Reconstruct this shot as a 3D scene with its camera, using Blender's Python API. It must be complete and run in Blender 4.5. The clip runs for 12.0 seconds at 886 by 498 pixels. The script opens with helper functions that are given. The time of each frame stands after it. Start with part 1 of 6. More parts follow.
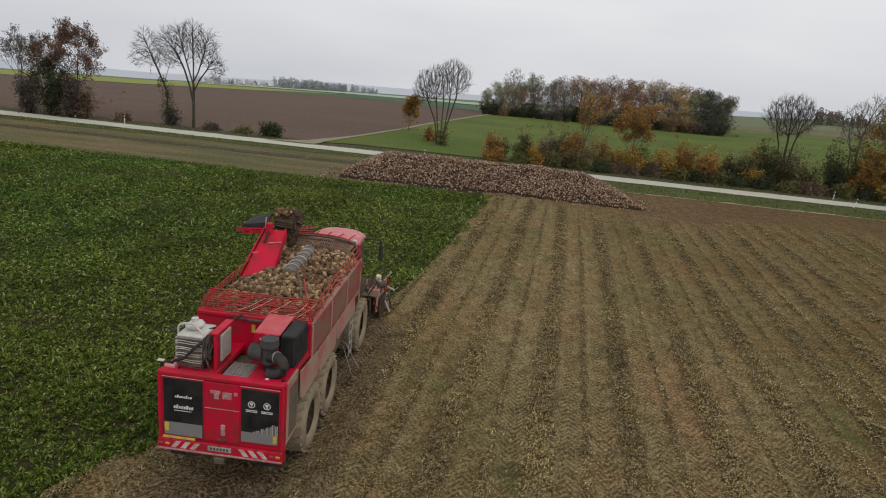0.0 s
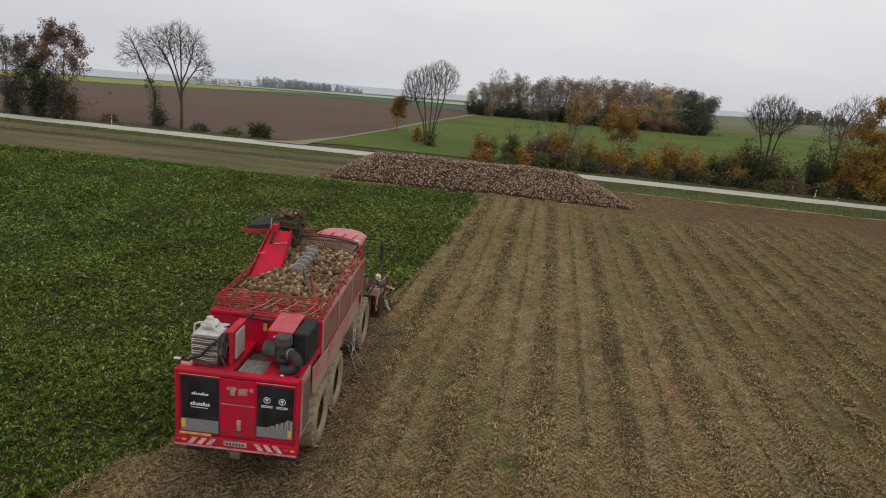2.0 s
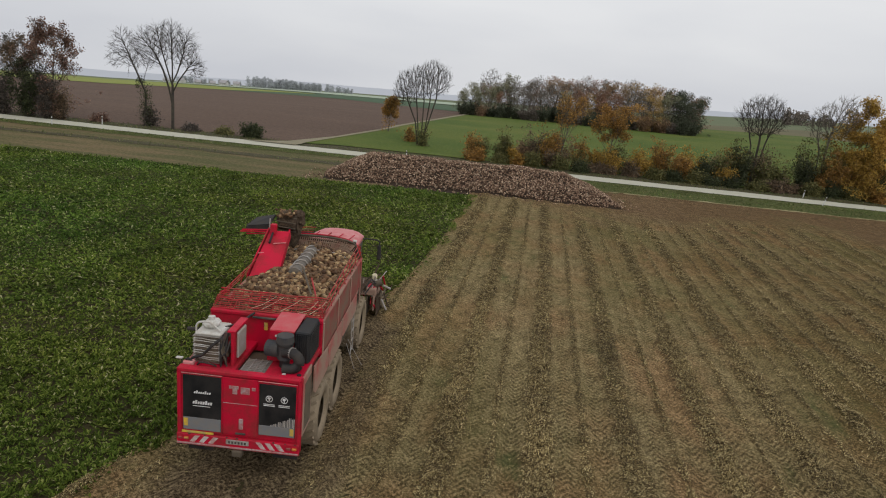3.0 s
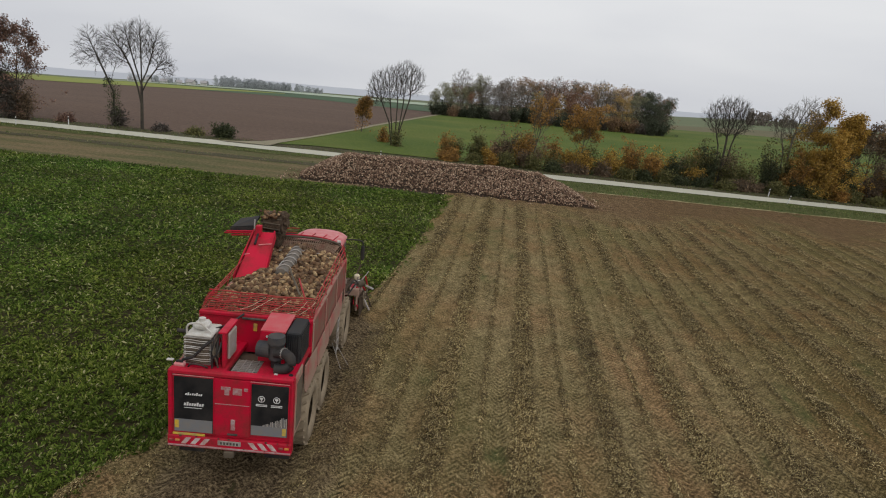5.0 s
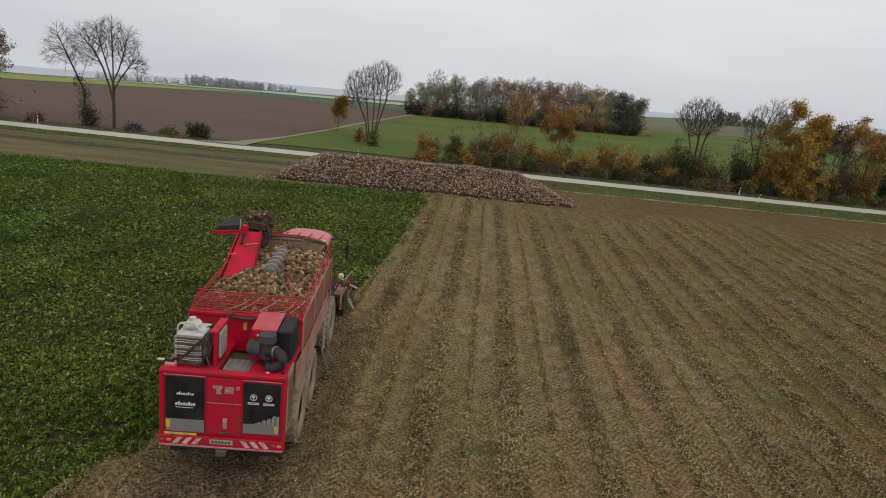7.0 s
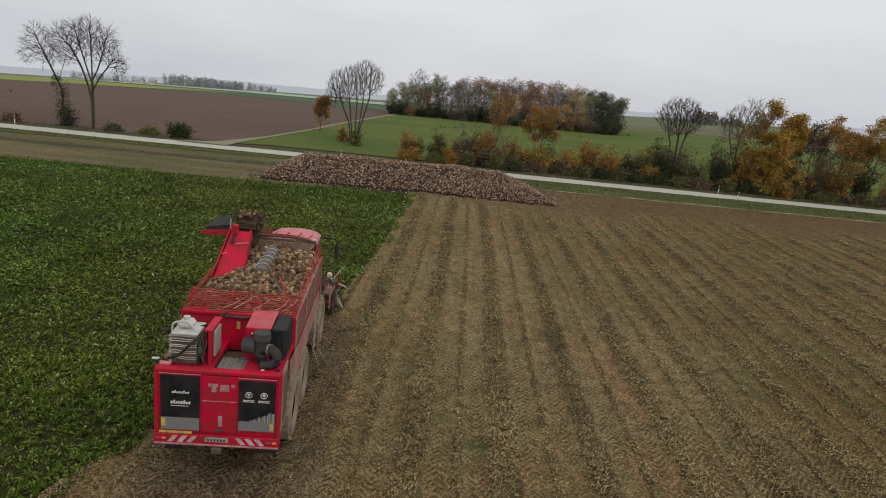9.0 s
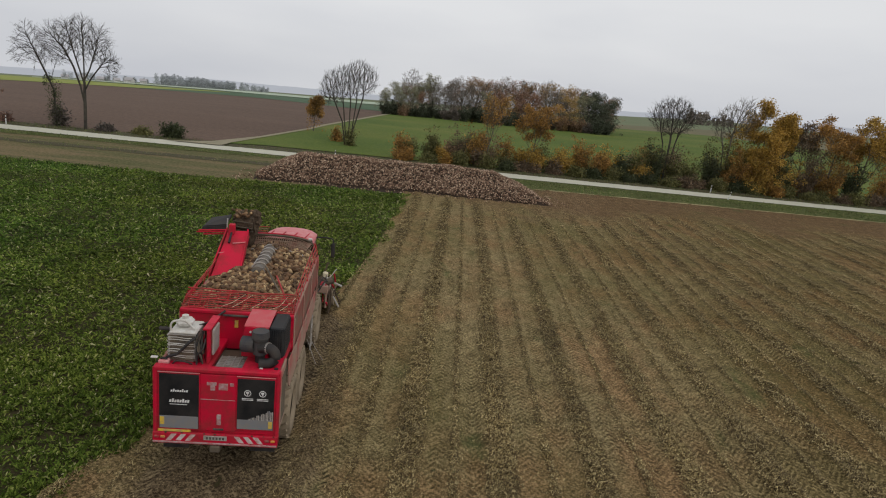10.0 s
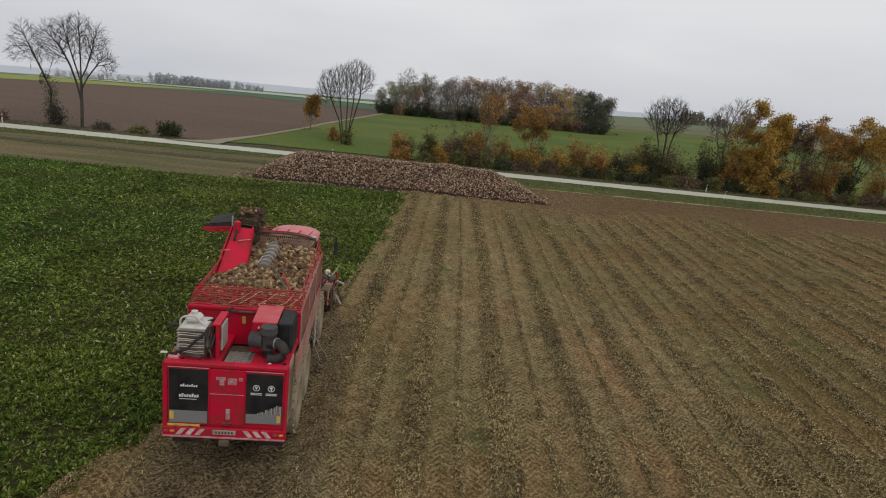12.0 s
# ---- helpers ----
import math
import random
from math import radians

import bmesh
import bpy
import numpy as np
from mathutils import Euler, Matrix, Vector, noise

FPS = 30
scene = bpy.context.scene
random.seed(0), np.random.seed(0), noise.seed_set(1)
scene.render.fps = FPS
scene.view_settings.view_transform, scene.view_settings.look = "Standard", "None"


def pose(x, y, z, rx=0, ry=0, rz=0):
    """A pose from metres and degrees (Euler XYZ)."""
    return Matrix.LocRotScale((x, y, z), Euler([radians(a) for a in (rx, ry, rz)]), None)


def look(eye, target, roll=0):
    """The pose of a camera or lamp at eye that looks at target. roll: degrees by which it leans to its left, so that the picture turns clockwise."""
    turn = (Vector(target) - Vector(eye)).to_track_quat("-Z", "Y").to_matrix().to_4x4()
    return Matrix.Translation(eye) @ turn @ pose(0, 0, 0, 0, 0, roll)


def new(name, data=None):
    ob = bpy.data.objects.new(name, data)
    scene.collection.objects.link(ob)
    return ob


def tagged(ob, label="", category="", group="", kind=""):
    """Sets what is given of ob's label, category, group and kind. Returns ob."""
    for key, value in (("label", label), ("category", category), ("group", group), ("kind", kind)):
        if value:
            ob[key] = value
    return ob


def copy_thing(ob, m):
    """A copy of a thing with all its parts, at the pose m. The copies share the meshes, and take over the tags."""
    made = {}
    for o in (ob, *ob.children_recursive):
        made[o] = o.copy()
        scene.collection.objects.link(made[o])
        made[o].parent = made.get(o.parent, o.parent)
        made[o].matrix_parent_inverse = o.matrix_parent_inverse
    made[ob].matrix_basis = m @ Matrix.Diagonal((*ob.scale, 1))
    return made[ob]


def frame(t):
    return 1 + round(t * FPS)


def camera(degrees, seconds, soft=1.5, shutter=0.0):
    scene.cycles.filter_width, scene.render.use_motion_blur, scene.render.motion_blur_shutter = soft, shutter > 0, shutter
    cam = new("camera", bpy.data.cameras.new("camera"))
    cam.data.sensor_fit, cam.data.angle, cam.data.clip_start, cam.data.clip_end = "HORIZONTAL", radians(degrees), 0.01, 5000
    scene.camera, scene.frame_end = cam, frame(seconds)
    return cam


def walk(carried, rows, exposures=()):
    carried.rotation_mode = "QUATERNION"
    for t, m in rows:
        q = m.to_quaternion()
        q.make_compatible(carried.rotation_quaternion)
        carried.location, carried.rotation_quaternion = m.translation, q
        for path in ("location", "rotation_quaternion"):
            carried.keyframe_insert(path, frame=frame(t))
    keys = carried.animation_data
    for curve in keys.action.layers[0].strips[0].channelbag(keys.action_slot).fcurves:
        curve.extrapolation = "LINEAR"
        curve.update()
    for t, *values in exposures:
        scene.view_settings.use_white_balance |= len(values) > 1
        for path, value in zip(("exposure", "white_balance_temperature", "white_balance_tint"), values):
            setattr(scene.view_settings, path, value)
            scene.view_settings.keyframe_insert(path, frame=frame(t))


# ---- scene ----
cam = camera(70.0, 12.0, soft=1.1)
# seconds, place in metres, then pitch from level, lean and heading in degrees
ROWS = [
    (0.0, 1.349, 7.325, 9.771, -15.56, -5.49, 5.41),
    (0.5, 1.226, 7.174, 9.787, -15.54, -5.47, 5.18),
    (1.0, 1.108, 7.031, 9.806, -15.52, -5.47, 5.00),
    (1.5, 0.984, 6.893, 9.828, -15.49, -5.49, 4.58),
    (2.0, 0.851, 6.767, 9.850, -15.44, -5.51, 4.02),
    (2.5, 0.736, 6.662, 9.858, -15.40, -5.57, 3.58),
    (3.0, 0.639, 6.577, 9.863, -15.36, -5.62, 3.18),
    (5.0, 0.216, 6.310, 9.879, -15.09, -5.85, 0.57),
    (5.5, 0.131, 6.247, 9.875, -15.03, -5.90, -0.00),
    (6.0, 0.041, 6.184, 9.874, -14.97, -5.94, -0.51),
    (6.5, -0.042, 6.122, 9.874, -14.92, -6.02, -1.16),
    (7.0, -0.129, 6.052, 9.868, -14.87, -6.06, -1.71),
    (9.0, -0.386, 5.803, 9.861, -14.73, -6.09, -3.39),
    (9.5, -0.439, 5.747, 9.857, -14.69, -6.10, -3.84),
    (10.0, -0.493, 5.687, 9.848, -14.67, -6.12, -4.02),
    (10.5, -0.554, 5.628, 9.837, -14.68, -6.12, -4.08),
    (11.0, -0.623, 5.573, 9.826, -14.69, -6.14, -4.12),
    (11.5, -0.702, 5.521, 9.818, -14.70, -6.18, -4.17),
    (12.0, -0.780, 5.475, 9.806, -14.66, -6.26, -4.46),
]
walk(cam, [(t, pose(x, y, z, 90 + pitch, lean, heading)) for t, x, y, z, pitch, lean, heading in ROWS],
     exposures=[(0.0, 0.0), (5.0, -0.02), (12.0, -0.06)])

# ---- world, sun ----
world = bpy.data.worlds.new("overcast_sky")
scene.world = world
world.use_nodes = True
wn, wl = world.node_tree.nodes, world.node_tree.links
wn.clear()
w_out = wn.new("ShaderNodeOutputWorld")
w_bg = wn.new("ShaderNodeBackground")
w_sky = wn.new("ShaderNodeTexSky")
w_sky.sky_type, w_sky.sun_disc = "NISHITA", False
w_sky.sun_elevation, w_sky.sun_rotation = radians(32), radians(150)
w_sky.dust_density, w_sky.air_density = 4.0, 1.0
w_hsv = wn.new("ShaderNodeHueSaturation")
w_hsv.inputs["Saturation"].default_value = 0.12
w_hsv.inputs["Value"].default_value = 1.0
w_tc = wn.new("ShaderNodeTexCoord")
w_map = wn.new("ShaderNodeMapping")
w_map.inputs["Scale"].default_value = (1.0, 1.0, 3.5)
w_noise = wn.new("ShaderNodeTexNoise")
w_noise.inputs["Scale"].default_value = 1.6
w_noise.inputs["Detail"].default_value = 5.0
w_noise.inputs["Roughness"].default_value = 0.45
w_ramp = wn.new("ShaderNodeValToRGB")
w_ramp.color_ramp.elements[0].position, w_ramp.color_ramp.elements[0].color = 0.36, (5.3, 5.45, 5.85, 1)
w_ramp.color_ramp.elements[1].position, w_ramp.color_ramp.elements[1].color = 0.64, (6.6, 6.68, 6.85, 1)
w_mix = wn.new("ShaderNodeMixRGB")
w_mix.inputs[0].default_value = 0.85
wl.new(w_tc.outputs["Generated"], w_map.inputs["Vector"])
wl.new(w_map.outputs[0], w_noise.inputs["Vector"])
wl.new(w_noise.outputs["Fac"], w_ramp.inputs["Fac"])
wl.new(w_sky.outputs[0], w_hsv.inputs["Color"])
wl.new(w_hsv.outputs[0], w_mix.inputs[1])
wl.new(w_ramp.outputs[0], w_mix.inputs[2])
wl.new(w_mix.outputs[0], w_bg.inputs["Color"])
w_bg.inputs["Strength"].default_value = 0.125
wl.new(w_bg.outputs[0], w_out.inputs[0])

sun = new("sun", bpy.data.lights.new("sun", "SUN"))
sun.data.energy, sun.data.angle, sun.data.color = 0.55, radians(40), (1.0, 0.97, 0.93)
sun.matrix_world = look((0, 0, 50), (-20, 25, 0))


# ---- materials ----
def node_material(name, rough=0.8, metal=0.0, spec=0.3):
    m = bpy.data.materials.new(name)
    m.use_nodes = True
    b = m.node_tree.nodes["Principled BSDF"]
    b.inputs["Roughness"].default_value = rough
    b.inputs["Metallic"].default_value = metal
    b.inputs["Specular IOR Level"].default_value = spec
    return m, m.node_tree.nodes, m.node_tree.links, b


def ramp_node(n, stops):
    r = n.new("ShaderNodeValToRGB")
    e = r.color_ramp.elements
    while len(e) < len(stops):
        e.new(0.5)
    for k, (p, c) in enumerate(stops):
        e[k].position, e[k].color = p, (*c, 1)
    return r


def noise_node(n, l, scale, detail=4.0, rough=0.55, stretch=None, seed=0.0):
    tc = n.new("ShaderNodeTexCoord")
    nz = n.new("ShaderNodeTexNoise")
    nz.inputs["Scale"].default_value, nz.inputs["Detail"].default_value, nz.inputs["Roughness"].default_value = scale, detail, rough
    mp = n.new("ShaderNodeMapping")
    mp.inputs["Scale"].default_value = stretch or (1, 1, 1)
    mp.inputs["Location"].default_value = (seed, seed * 0.7, 0)
    l.new(tc.outputs["Object"], mp.inputs["Vector"])
    l.new(mp.outputs[0], nz.inputs["Vector"])
    return nz


def earth(name, coarse, fine, scale=0.3, grain=9.0, bump=0.06, mix=0.5, rough=0.95, stretch=None):
    """Soil, grass or gravel: a broad blotchy ramp mixed with a fine-grained one, and relief."""
    m, n, l, b = node_material(name, rough, 0.0, 0.15)
    a = noise_node(n, l, scale, 5, 0.6, stretch)
    f = noise_node(n, l, grain, 6, 0.7, None, 3.1)
    ra, rf = ramp_node(n, coarse), ramp_node(n, fine)
    l.new(a.outputs["Fac"], ra.inputs[0])
    l.new(f.outputs["Fac"], rf.inputs[0])
    mx = n.new("ShaderNodeMixRGB")
    mx.inputs[0].default_value = mix
    l.new(ra.outputs[0], mx.inputs[1])
    l.new(rf.outputs[0], mx.inputs[2])
    l.new(mx.outputs[0], b.inputs["Base Color"])
    bp = n.new("ShaderNodeBump")
    bp.inputs["Strength"].default_value, bp.inputs["Distance"].default_value = 0.8, bump
    l.new(f.outputs["Fac"], bp.inputs["Height"])
    l.new(bp.outputs[0], b.inputs["Normal"])
    return m


def leafy(name, colours, rough=0.6, trans=0.35):
    """Leaves: each leaf or clump its own colour out of a ramp; some light shines through."""
    m, n, l, b = node_material(name, rough, 0.0, 0.3)
    g = n.new("ShaderNodeNewGeometry")
    r = ramp_node(n, colours)
    l.new(g.outputs["Random Per Island"], r.inputs[0])
    nz = noise_node(n, l, 0.25, 3)
    hs = n.new("ShaderNodeHueSaturation")
    mr = n.new("ShaderNodeMapRange")
    mr.inputs["From Min"].default_value, mr.inputs["From Max"].default_value = 0.3, 0.7
    mr.inputs["To Min"].default_value, mr.inputs["To Max"].default_value = 0.65, 1.35
    l.new(nz.outputs["Fac"], mr.inputs["Value"])
    l.new(mr.outputs[0], hs.inputs["Value"])
    l.new(r.outputs[0], hs.inputs["Color"])
    l.new(hs.outputs[0], b.inputs["Base Color"])
    if trans:
        t = n.new("ShaderNodeBsdfTranslucent")
        l.new(hs.outputs[0], t.inputs["Color"])
        mx = n.new("ShaderNodeMixShader")
        mx.inputs[0].default_value = trans
        l.new(b.outputs[0], mx.inputs[1])
        l.new(t.outputs[0], mx.inputs[2])
        l.new(mx.outputs[0], n["Material Output"].inputs["Surface"])
    return m


def worn(name, colour, dirt, amount=0.4, scale=2.0, rough=0.45, metal=0.0, spec=0.4, bump=0.003, low=None):
    """Paint, rubber or metal with dust and mud on it; low = (height under which mud thickens, its depth)."""
    m, n, l, b = node_material(name, rough, metal, spec)
    a = noise_node(n, l, scale, 6, 0.62)
    f = noise_node(n, l, scale * 14, 4, 0.6, None, 7.7)
    mr = n.new("ShaderNodeMapRange")
    mr.inputs["From Min"].default_value = 0.62 - amount * 0.45
    mr.inputs["From Max"].default_value = 0.92 - amount * 0.35
    ad = n.new("ShaderNodeMath")
    ad.operation = "MULTIPLY_ADD"
    l.new(f.outputs["Fac"], ad.inputs[0])
    ad.inputs[1].default_value = 0.25
    l.new(a.outputs["Fac"], ad.inputs[2])
    src = ad.outputs[0]
    if low:
        tc = n.new("ShaderNodeTexCoord")
        sx = n.new("ShaderNodeSeparateXYZ")
        l.new(tc.outputs["Object"], sx.inputs[0])
        lo = n.new("ShaderNodeMapRange")
        lo.inputs["From Min"].default_value, lo.inputs["From Max"].default_value = low[0], low[0] - low[1]
        lo.inputs["To Max"].default_value = 0.35
        l.new(sx.outputs["Z"], lo.inputs["Value"])
        sm = n.new("ShaderNodeMath")
        l.new(src, sm.inputs[0])
        l.new(lo.outputs[0], sm.inputs[1])
        src = sm.outputs[0]
    l.new(src, mr.inputs["Value"])
    mx = n.new("ShaderNodeMixRGB")
    mx.inputs[1].default_value, mx.inputs[2].default_value = (*colour, 1), (*dirt, 1)
    l.new(mr.outputs[0], mx.inputs[0])
    l.new(mx.outputs[0], b.inputs["Base Color"])
    rr = n.new("ShaderNodeMapRange")
    rr.inputs["To Min"].default_value, rr.inputs["To Max"].default_value = rough, 0.9
    l.new(mr.outputs[0], rr.inputs["Value"])
    l.new(rr.outputs[0], b.inputs["Roughness"])
    bp = n.new("ShaderNodeBump")
    bp.inputs["Strength"].default_value, bp.inputs["Distance"].default_value = 0.6, bump
    l.new(src, bp.inputs["Height"])
    l.new(bp.outputs[0], b.inputs["Normal"])
    return m


MUD = (0.17, 0.135, 0.095)
# base colour of the far land lifted paler to paint in haze
mat_land = earth("hazed_far_land", [(0.3, (0.11, 0.15, 0.075)), (0.7, (0.17, 0.18, 0.10))], [(0.3, (0.10, 0.13, 0.065)), (0.7, (0.16, 0.17, 0.10))], 0.02, 2)
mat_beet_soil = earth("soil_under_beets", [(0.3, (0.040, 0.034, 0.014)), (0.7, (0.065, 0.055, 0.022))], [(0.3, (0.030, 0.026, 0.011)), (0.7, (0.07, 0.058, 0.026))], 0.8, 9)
mat_headland = earth("bare_headland_soil", [(0.3, (0.105, 0.067, 0.038)), (0.7, (0.16, 0.105, 0.062))], [(0.38, (0.065, 0.040, 0.022)), (0.62, (0.20, 0.138, 0.083))], 0.25, 5, stretch=(0.35, 1.6, 1))
mat_stubble = earth("weedy_stubble", [(0.40, (0.062, 0.080, 0.020)), (0.5, (0.120, 0.102, 0.042)), (0.60, (0.18, 0.130, 0.066))], [(0.38, (0.06, 0.060, 0.022)), (0.62, (0.20, 0.15, 0.08))], 0.35, 3.5, stretch=(0.2, 1.3, 1))
mat_verge = earth("verge_grass", [(0.3, (0.05, 0.07, 0.018)), (0.7, (0.11, 0.105, 0.038))], [(0.38, (0.035, 0.05, 0.012)), (0.62, (0.14, 0.14, 0.046))], 0.5, 7, stretch=(0.4, 1.5, 1))
mat_ditch = earth("dark_ditch_grass", [(0.3, (0.05, 0.045, 0.025)), (0.7, (0.10, 0.085, 0.05))], [(0.3, (0.04, 0.04, 0.02)), (0.7, (0.11, 0.095, 0.05))], 0.6, 6)
mat_gravel = earth("pale_gravel_road", [(0.3, (0.43, 0.42, 0.33)), (0.7, (0.55, 0.53, 0.43))], [(0.3, (0.36, 0.35, 0.275)), (0.7, (0.58, 0.56, 0.46))], 0.4, 14, 0.02)
mat_plough = earth("ploughed_soil", [(0.3, (0.095, 0.063, 0.047)), (0.7, (0.135, 0.09, 0.066))], [(0.38, (0.085, 0.055, 0.04)), (0.62, (0.16, 0.108, 0.078))], 0.05, 1.5, 0.1, stretch=(0.5, 1.5, 1))
mat_meadow = earth("meadow_grass", [(0.36, (0.052, 0.096, 0.016)), (0.5, (0.088, 0.122, 0.022)), (0.66, (0.15, 0.152, 0.036))], [(0.4, (0.055, 0.088, 0.014)), (0.6, (0.13, 0.16, 0.03))], 0.05, 2.5, stretch=(0.8, 1.1, 1))
mat_winter = earth("young_winter_crop", [(0.3, (0.06, 0.105, 0.06)), (0.7, (0.085, 0.13, 0.072))], [(0.3, (0.06, 0.10, 0.055)), (0.7, (0.09, 0.13, 0.075))], 0.02, 1)
mat_mustard = earth("yellow_green_catch_crop", [(0.3, (0.20, 0.235, 0.05)), (0.7, (0.27, 0.29, 0.075))], [(0.3, (0.19, 0.22, 0.05)), (0.7, (0.28, 0.30, 0.08))], 0.02, 1)
mat_track = earth("worn_earth_track", [(0.3, (0.22, 0.20, 0.13)), (0.7, (0.32, 0.28, 0.19))], [(0.3, (0.17, 0.15, 0.09)), (0.7, (0.34, 0.30, 0.21))], 0.4, 6)
mat_pale = earth("pale_stubble_field", [(0.3, (0.33, 0.40, 0.29)), (0.7, (0.42, 0.48, 0.36))], [(0.3, (0.32, 0.38, 0.28)), (0.7, (0.42, 0.47, 0.36))], 0.02, 1)


# ---- mesh helpers ----
def big_mesh(name, verts, faces, material, label="", category="", kind="", parent=None, smooth=False):
    """A mesh object out of numpy arrays: verts (n, 3), faces (m, 3 or 4)."""
    verts, faces = np.asarray(verts, dtype=np.float32), np.asarray(faces, dtype=np.int32)
    me = bpy.data.meshes.new(name)
    me.vertices.add(len(verts))
    me.vertices.foreach_set("co", verts.ravel())
    k = faces.shape[1]
    me.loops.add(faces.size)
    me.loops.foreach_set("vertex_index", faces.ravel())
    me.polygons.add(len(faces))
    me.polygons.foreach_set("loop_start", np.arange(0, faces.size, k, dtype=np.int32))
    me.update(calc_edges=True)
    if smooth:
        me.polygons.foreach_set("use_smooth", np.ones(len(faces), dtype=bool))
    me.materials.append(material)
    ob = new(name, me)
    if parent:
        ob.parent = parent
    return tagged(ob, label, category, "", kind)


def grid_faces(nu, nv):
    a = np.arange(nu * nv).reshape(nu, nv)
    return np.stack([a[:-1, :-1], a[1:, :-1], a[1:, 1:], a[:-1, 1:]], -1).reshape(-1, 4)


def value_noise(x, y, size, seed):
    """Smooth lattice noise in 0..1 over arrays x, y."""
    g = np.random.RandomState(seed).rand(256, 256)
    xs, ys = x / size, y / size
    xi, yi = np.floor(xs).astype(int), np.floor(ys).astype(int)
    fx, fy = xs - xi, ys - yi
    fx, fy = fx * fx * (3 - 2 * fx), fy * fy * (3 - 2 * fy)
    a, b = g[xi % 256, yi % 256], g[(xi + 1) % 256, yi % 256]
    c, d = g[xi % 256, (yi + 1) % 256], g[(xi + 1) % 256, (yi + 1) % 256]
    return (a * (1 - fx) + b * fx) * (1 - fy) + (c * (1 - fx) + d * fx) * fy


# ---- land ----
AZ = [-180, -60, -30, -15, -3, 10, 21, 27, 60, 180]
DIP = [0.03, 0.048, 0.047, 0.0405, 0.036, 0.027, 0.0165, 0.009, 0.006, 0.03]


def land_height(x, y):
    """Level round the field, falling away beyond 120 m into a wide, gently sloping valley."""
    dx, dy = np.asarray(x, float), np.asarray(y, float) - 6.0
    d = np.maximum(np.hypot(dx, dy), 120.0)
    s = np.interp(np.degrees(np.arctan2(dx, dy)), AZ, DIP)
    return 10 - d * (s + (10 / 120 - s) * (120 / d) ** 1.5)


def polar_sheet(name, az, d_in, d_out, rise, material, steps=12, **tags):
    """A sheet of land between two distances, over the bearings az (degrees from +y, about x 0, y 6)."""
    az, d_in, d_out = np.asarray(az, float), np.asarray(d_in, float), np.asarray(d_out, float)
    fine = np.linspace(az[0], az[-1], 120)
    di, do = np.interp(fine, az, d_in), np.interp(fine, az, d_out)
    k = np.linspace(0, 1, steps)[:, None]
    d = di[None] * (do / di)[None] ** k
    a = np.radians(fine)[None] + 0 * d
    x, y = d * np.sin(a), 6 + d * np.cos(a)
    z = land_height(x, y) + rise
    return big_mesh(name, np.stack([x, y, z], -1).reshape(-1, 3), grid_faces(steps, 120)[:, ::-1], material, smooth=True, **tags)


def flat_sheet(name, x0, x1, y0, y1, rise, material, ragged=0.3, seed=1, **tags):
    """A strip of level ground with slightly ragged long edges."""
    n, m = max(2, int((x1 - x0) / 0.8)), max(3, int((y1 - y0) / 1.5))
    x = np.linspace(x0, x1, n)
    lo = y0 + ragged * (value_noise(x, x * 0 + 3, 2.5, seed) - 0.5) + ragged * (value_noise(x, x * 0 + 9, 0.9, seed + 5) - 0.5)
    hi = y1 + ragged * (value_noise(x, x * 0 + 3, 2.5, seed + 1) - 0.5) + ragged * (value_noise(x, x * 0 + 9, 0.9, seed + 6) - 0.5)
    k = np.linspace(0, 1, m)[:, None]
    y = lo[None] * (1 - k) + hi[None] * k
    xx = x[None] + 0 * y
    z = land_height(xx, y) + rise
    return big_mesh(name, np.stack([xx, y, z], -1).reshape(-1, 3), grid_faces(m, n)[:, ::-1], material, smooth=True, **tags)


def ground_sheet():
    rings = np.concatenate([np.linspace(0.5, 120, 30), 120 * (4500 / 120) ** np.linspace(0.03, 1, 60)])
    a = np.radians(np.linspace(0, 360, 181))
    d, aa = np.meshgrid(rings, a, indexing="ij")
    x, y = d * np.sin(aa), 6 + d * np.cos(aa)
    z = land_height(x, y) - 0.12
    big_mesh("ground", np.stack([x, y, z], -1).reshape(-1, 3), grid_faces(90, 181)[:, ::-1], mat_land, "open green-brown farmland reaching to the horizon", "ground", "structure", smooth=True)


ground_sheet()
S = "structure"
flat_sheet("field_soil_under_beets", -140, 2.0, -60, 61.4, -0.06, mat_beet_soil, 0.3, 11, label="very dark brown soil under the standing beet crop", category="ground", kind=S)
flat_sheet("headland", 58, 150, 57, 71.6, -0.03, mat_headland, 0.8, 12, label="bare trampled brown soil of the headland", category="ground", kind=S)
flat_sheet("stubble_strip", -160, -6, 61.2, 71, -0.045, mat_stubble, 0.5, 13, label="weedy brownish stubble strip beside the beet field", category="ground", kind=S)
flat_sheet("ditch_strip", -160, 6, 70.6, 72.4, -0.02, mat_ditch, 0.5, 14, label="dark shallow drain line in the stubble", category="ground", kind=S)
flat_sheet("stubble_strip_far", -160, 2, 72.2, 76.4, -0.035, mat_stubble, 0.5, 15, label="brownish stubble strip beside the road verge", category="ground", kind=S)
flat_sheet("verge_near", -170, 170, 76.0, 79.0, 0.0, mat_verge, 0.5, 16, label="rough green grass verge beside the gravel road", category="verge", kind=S)
flat_sheet("verge_field_side", 6, 170, 71.4, 76.6, -0.01, mat_verge, 0.7, 17, label="green grass strip between headland and road", category="verge", kind=S)
mat_straw = earth("pale_dry_straw", [(0.4, (0.20, 0.17, 0.07)), (0.6, (0.46, 0.40, 0.22))], [(0.4, (0.16, 0.14, 0.06)), (0.6, (0.50, 0.43, 0.25))], 0.6, 8)
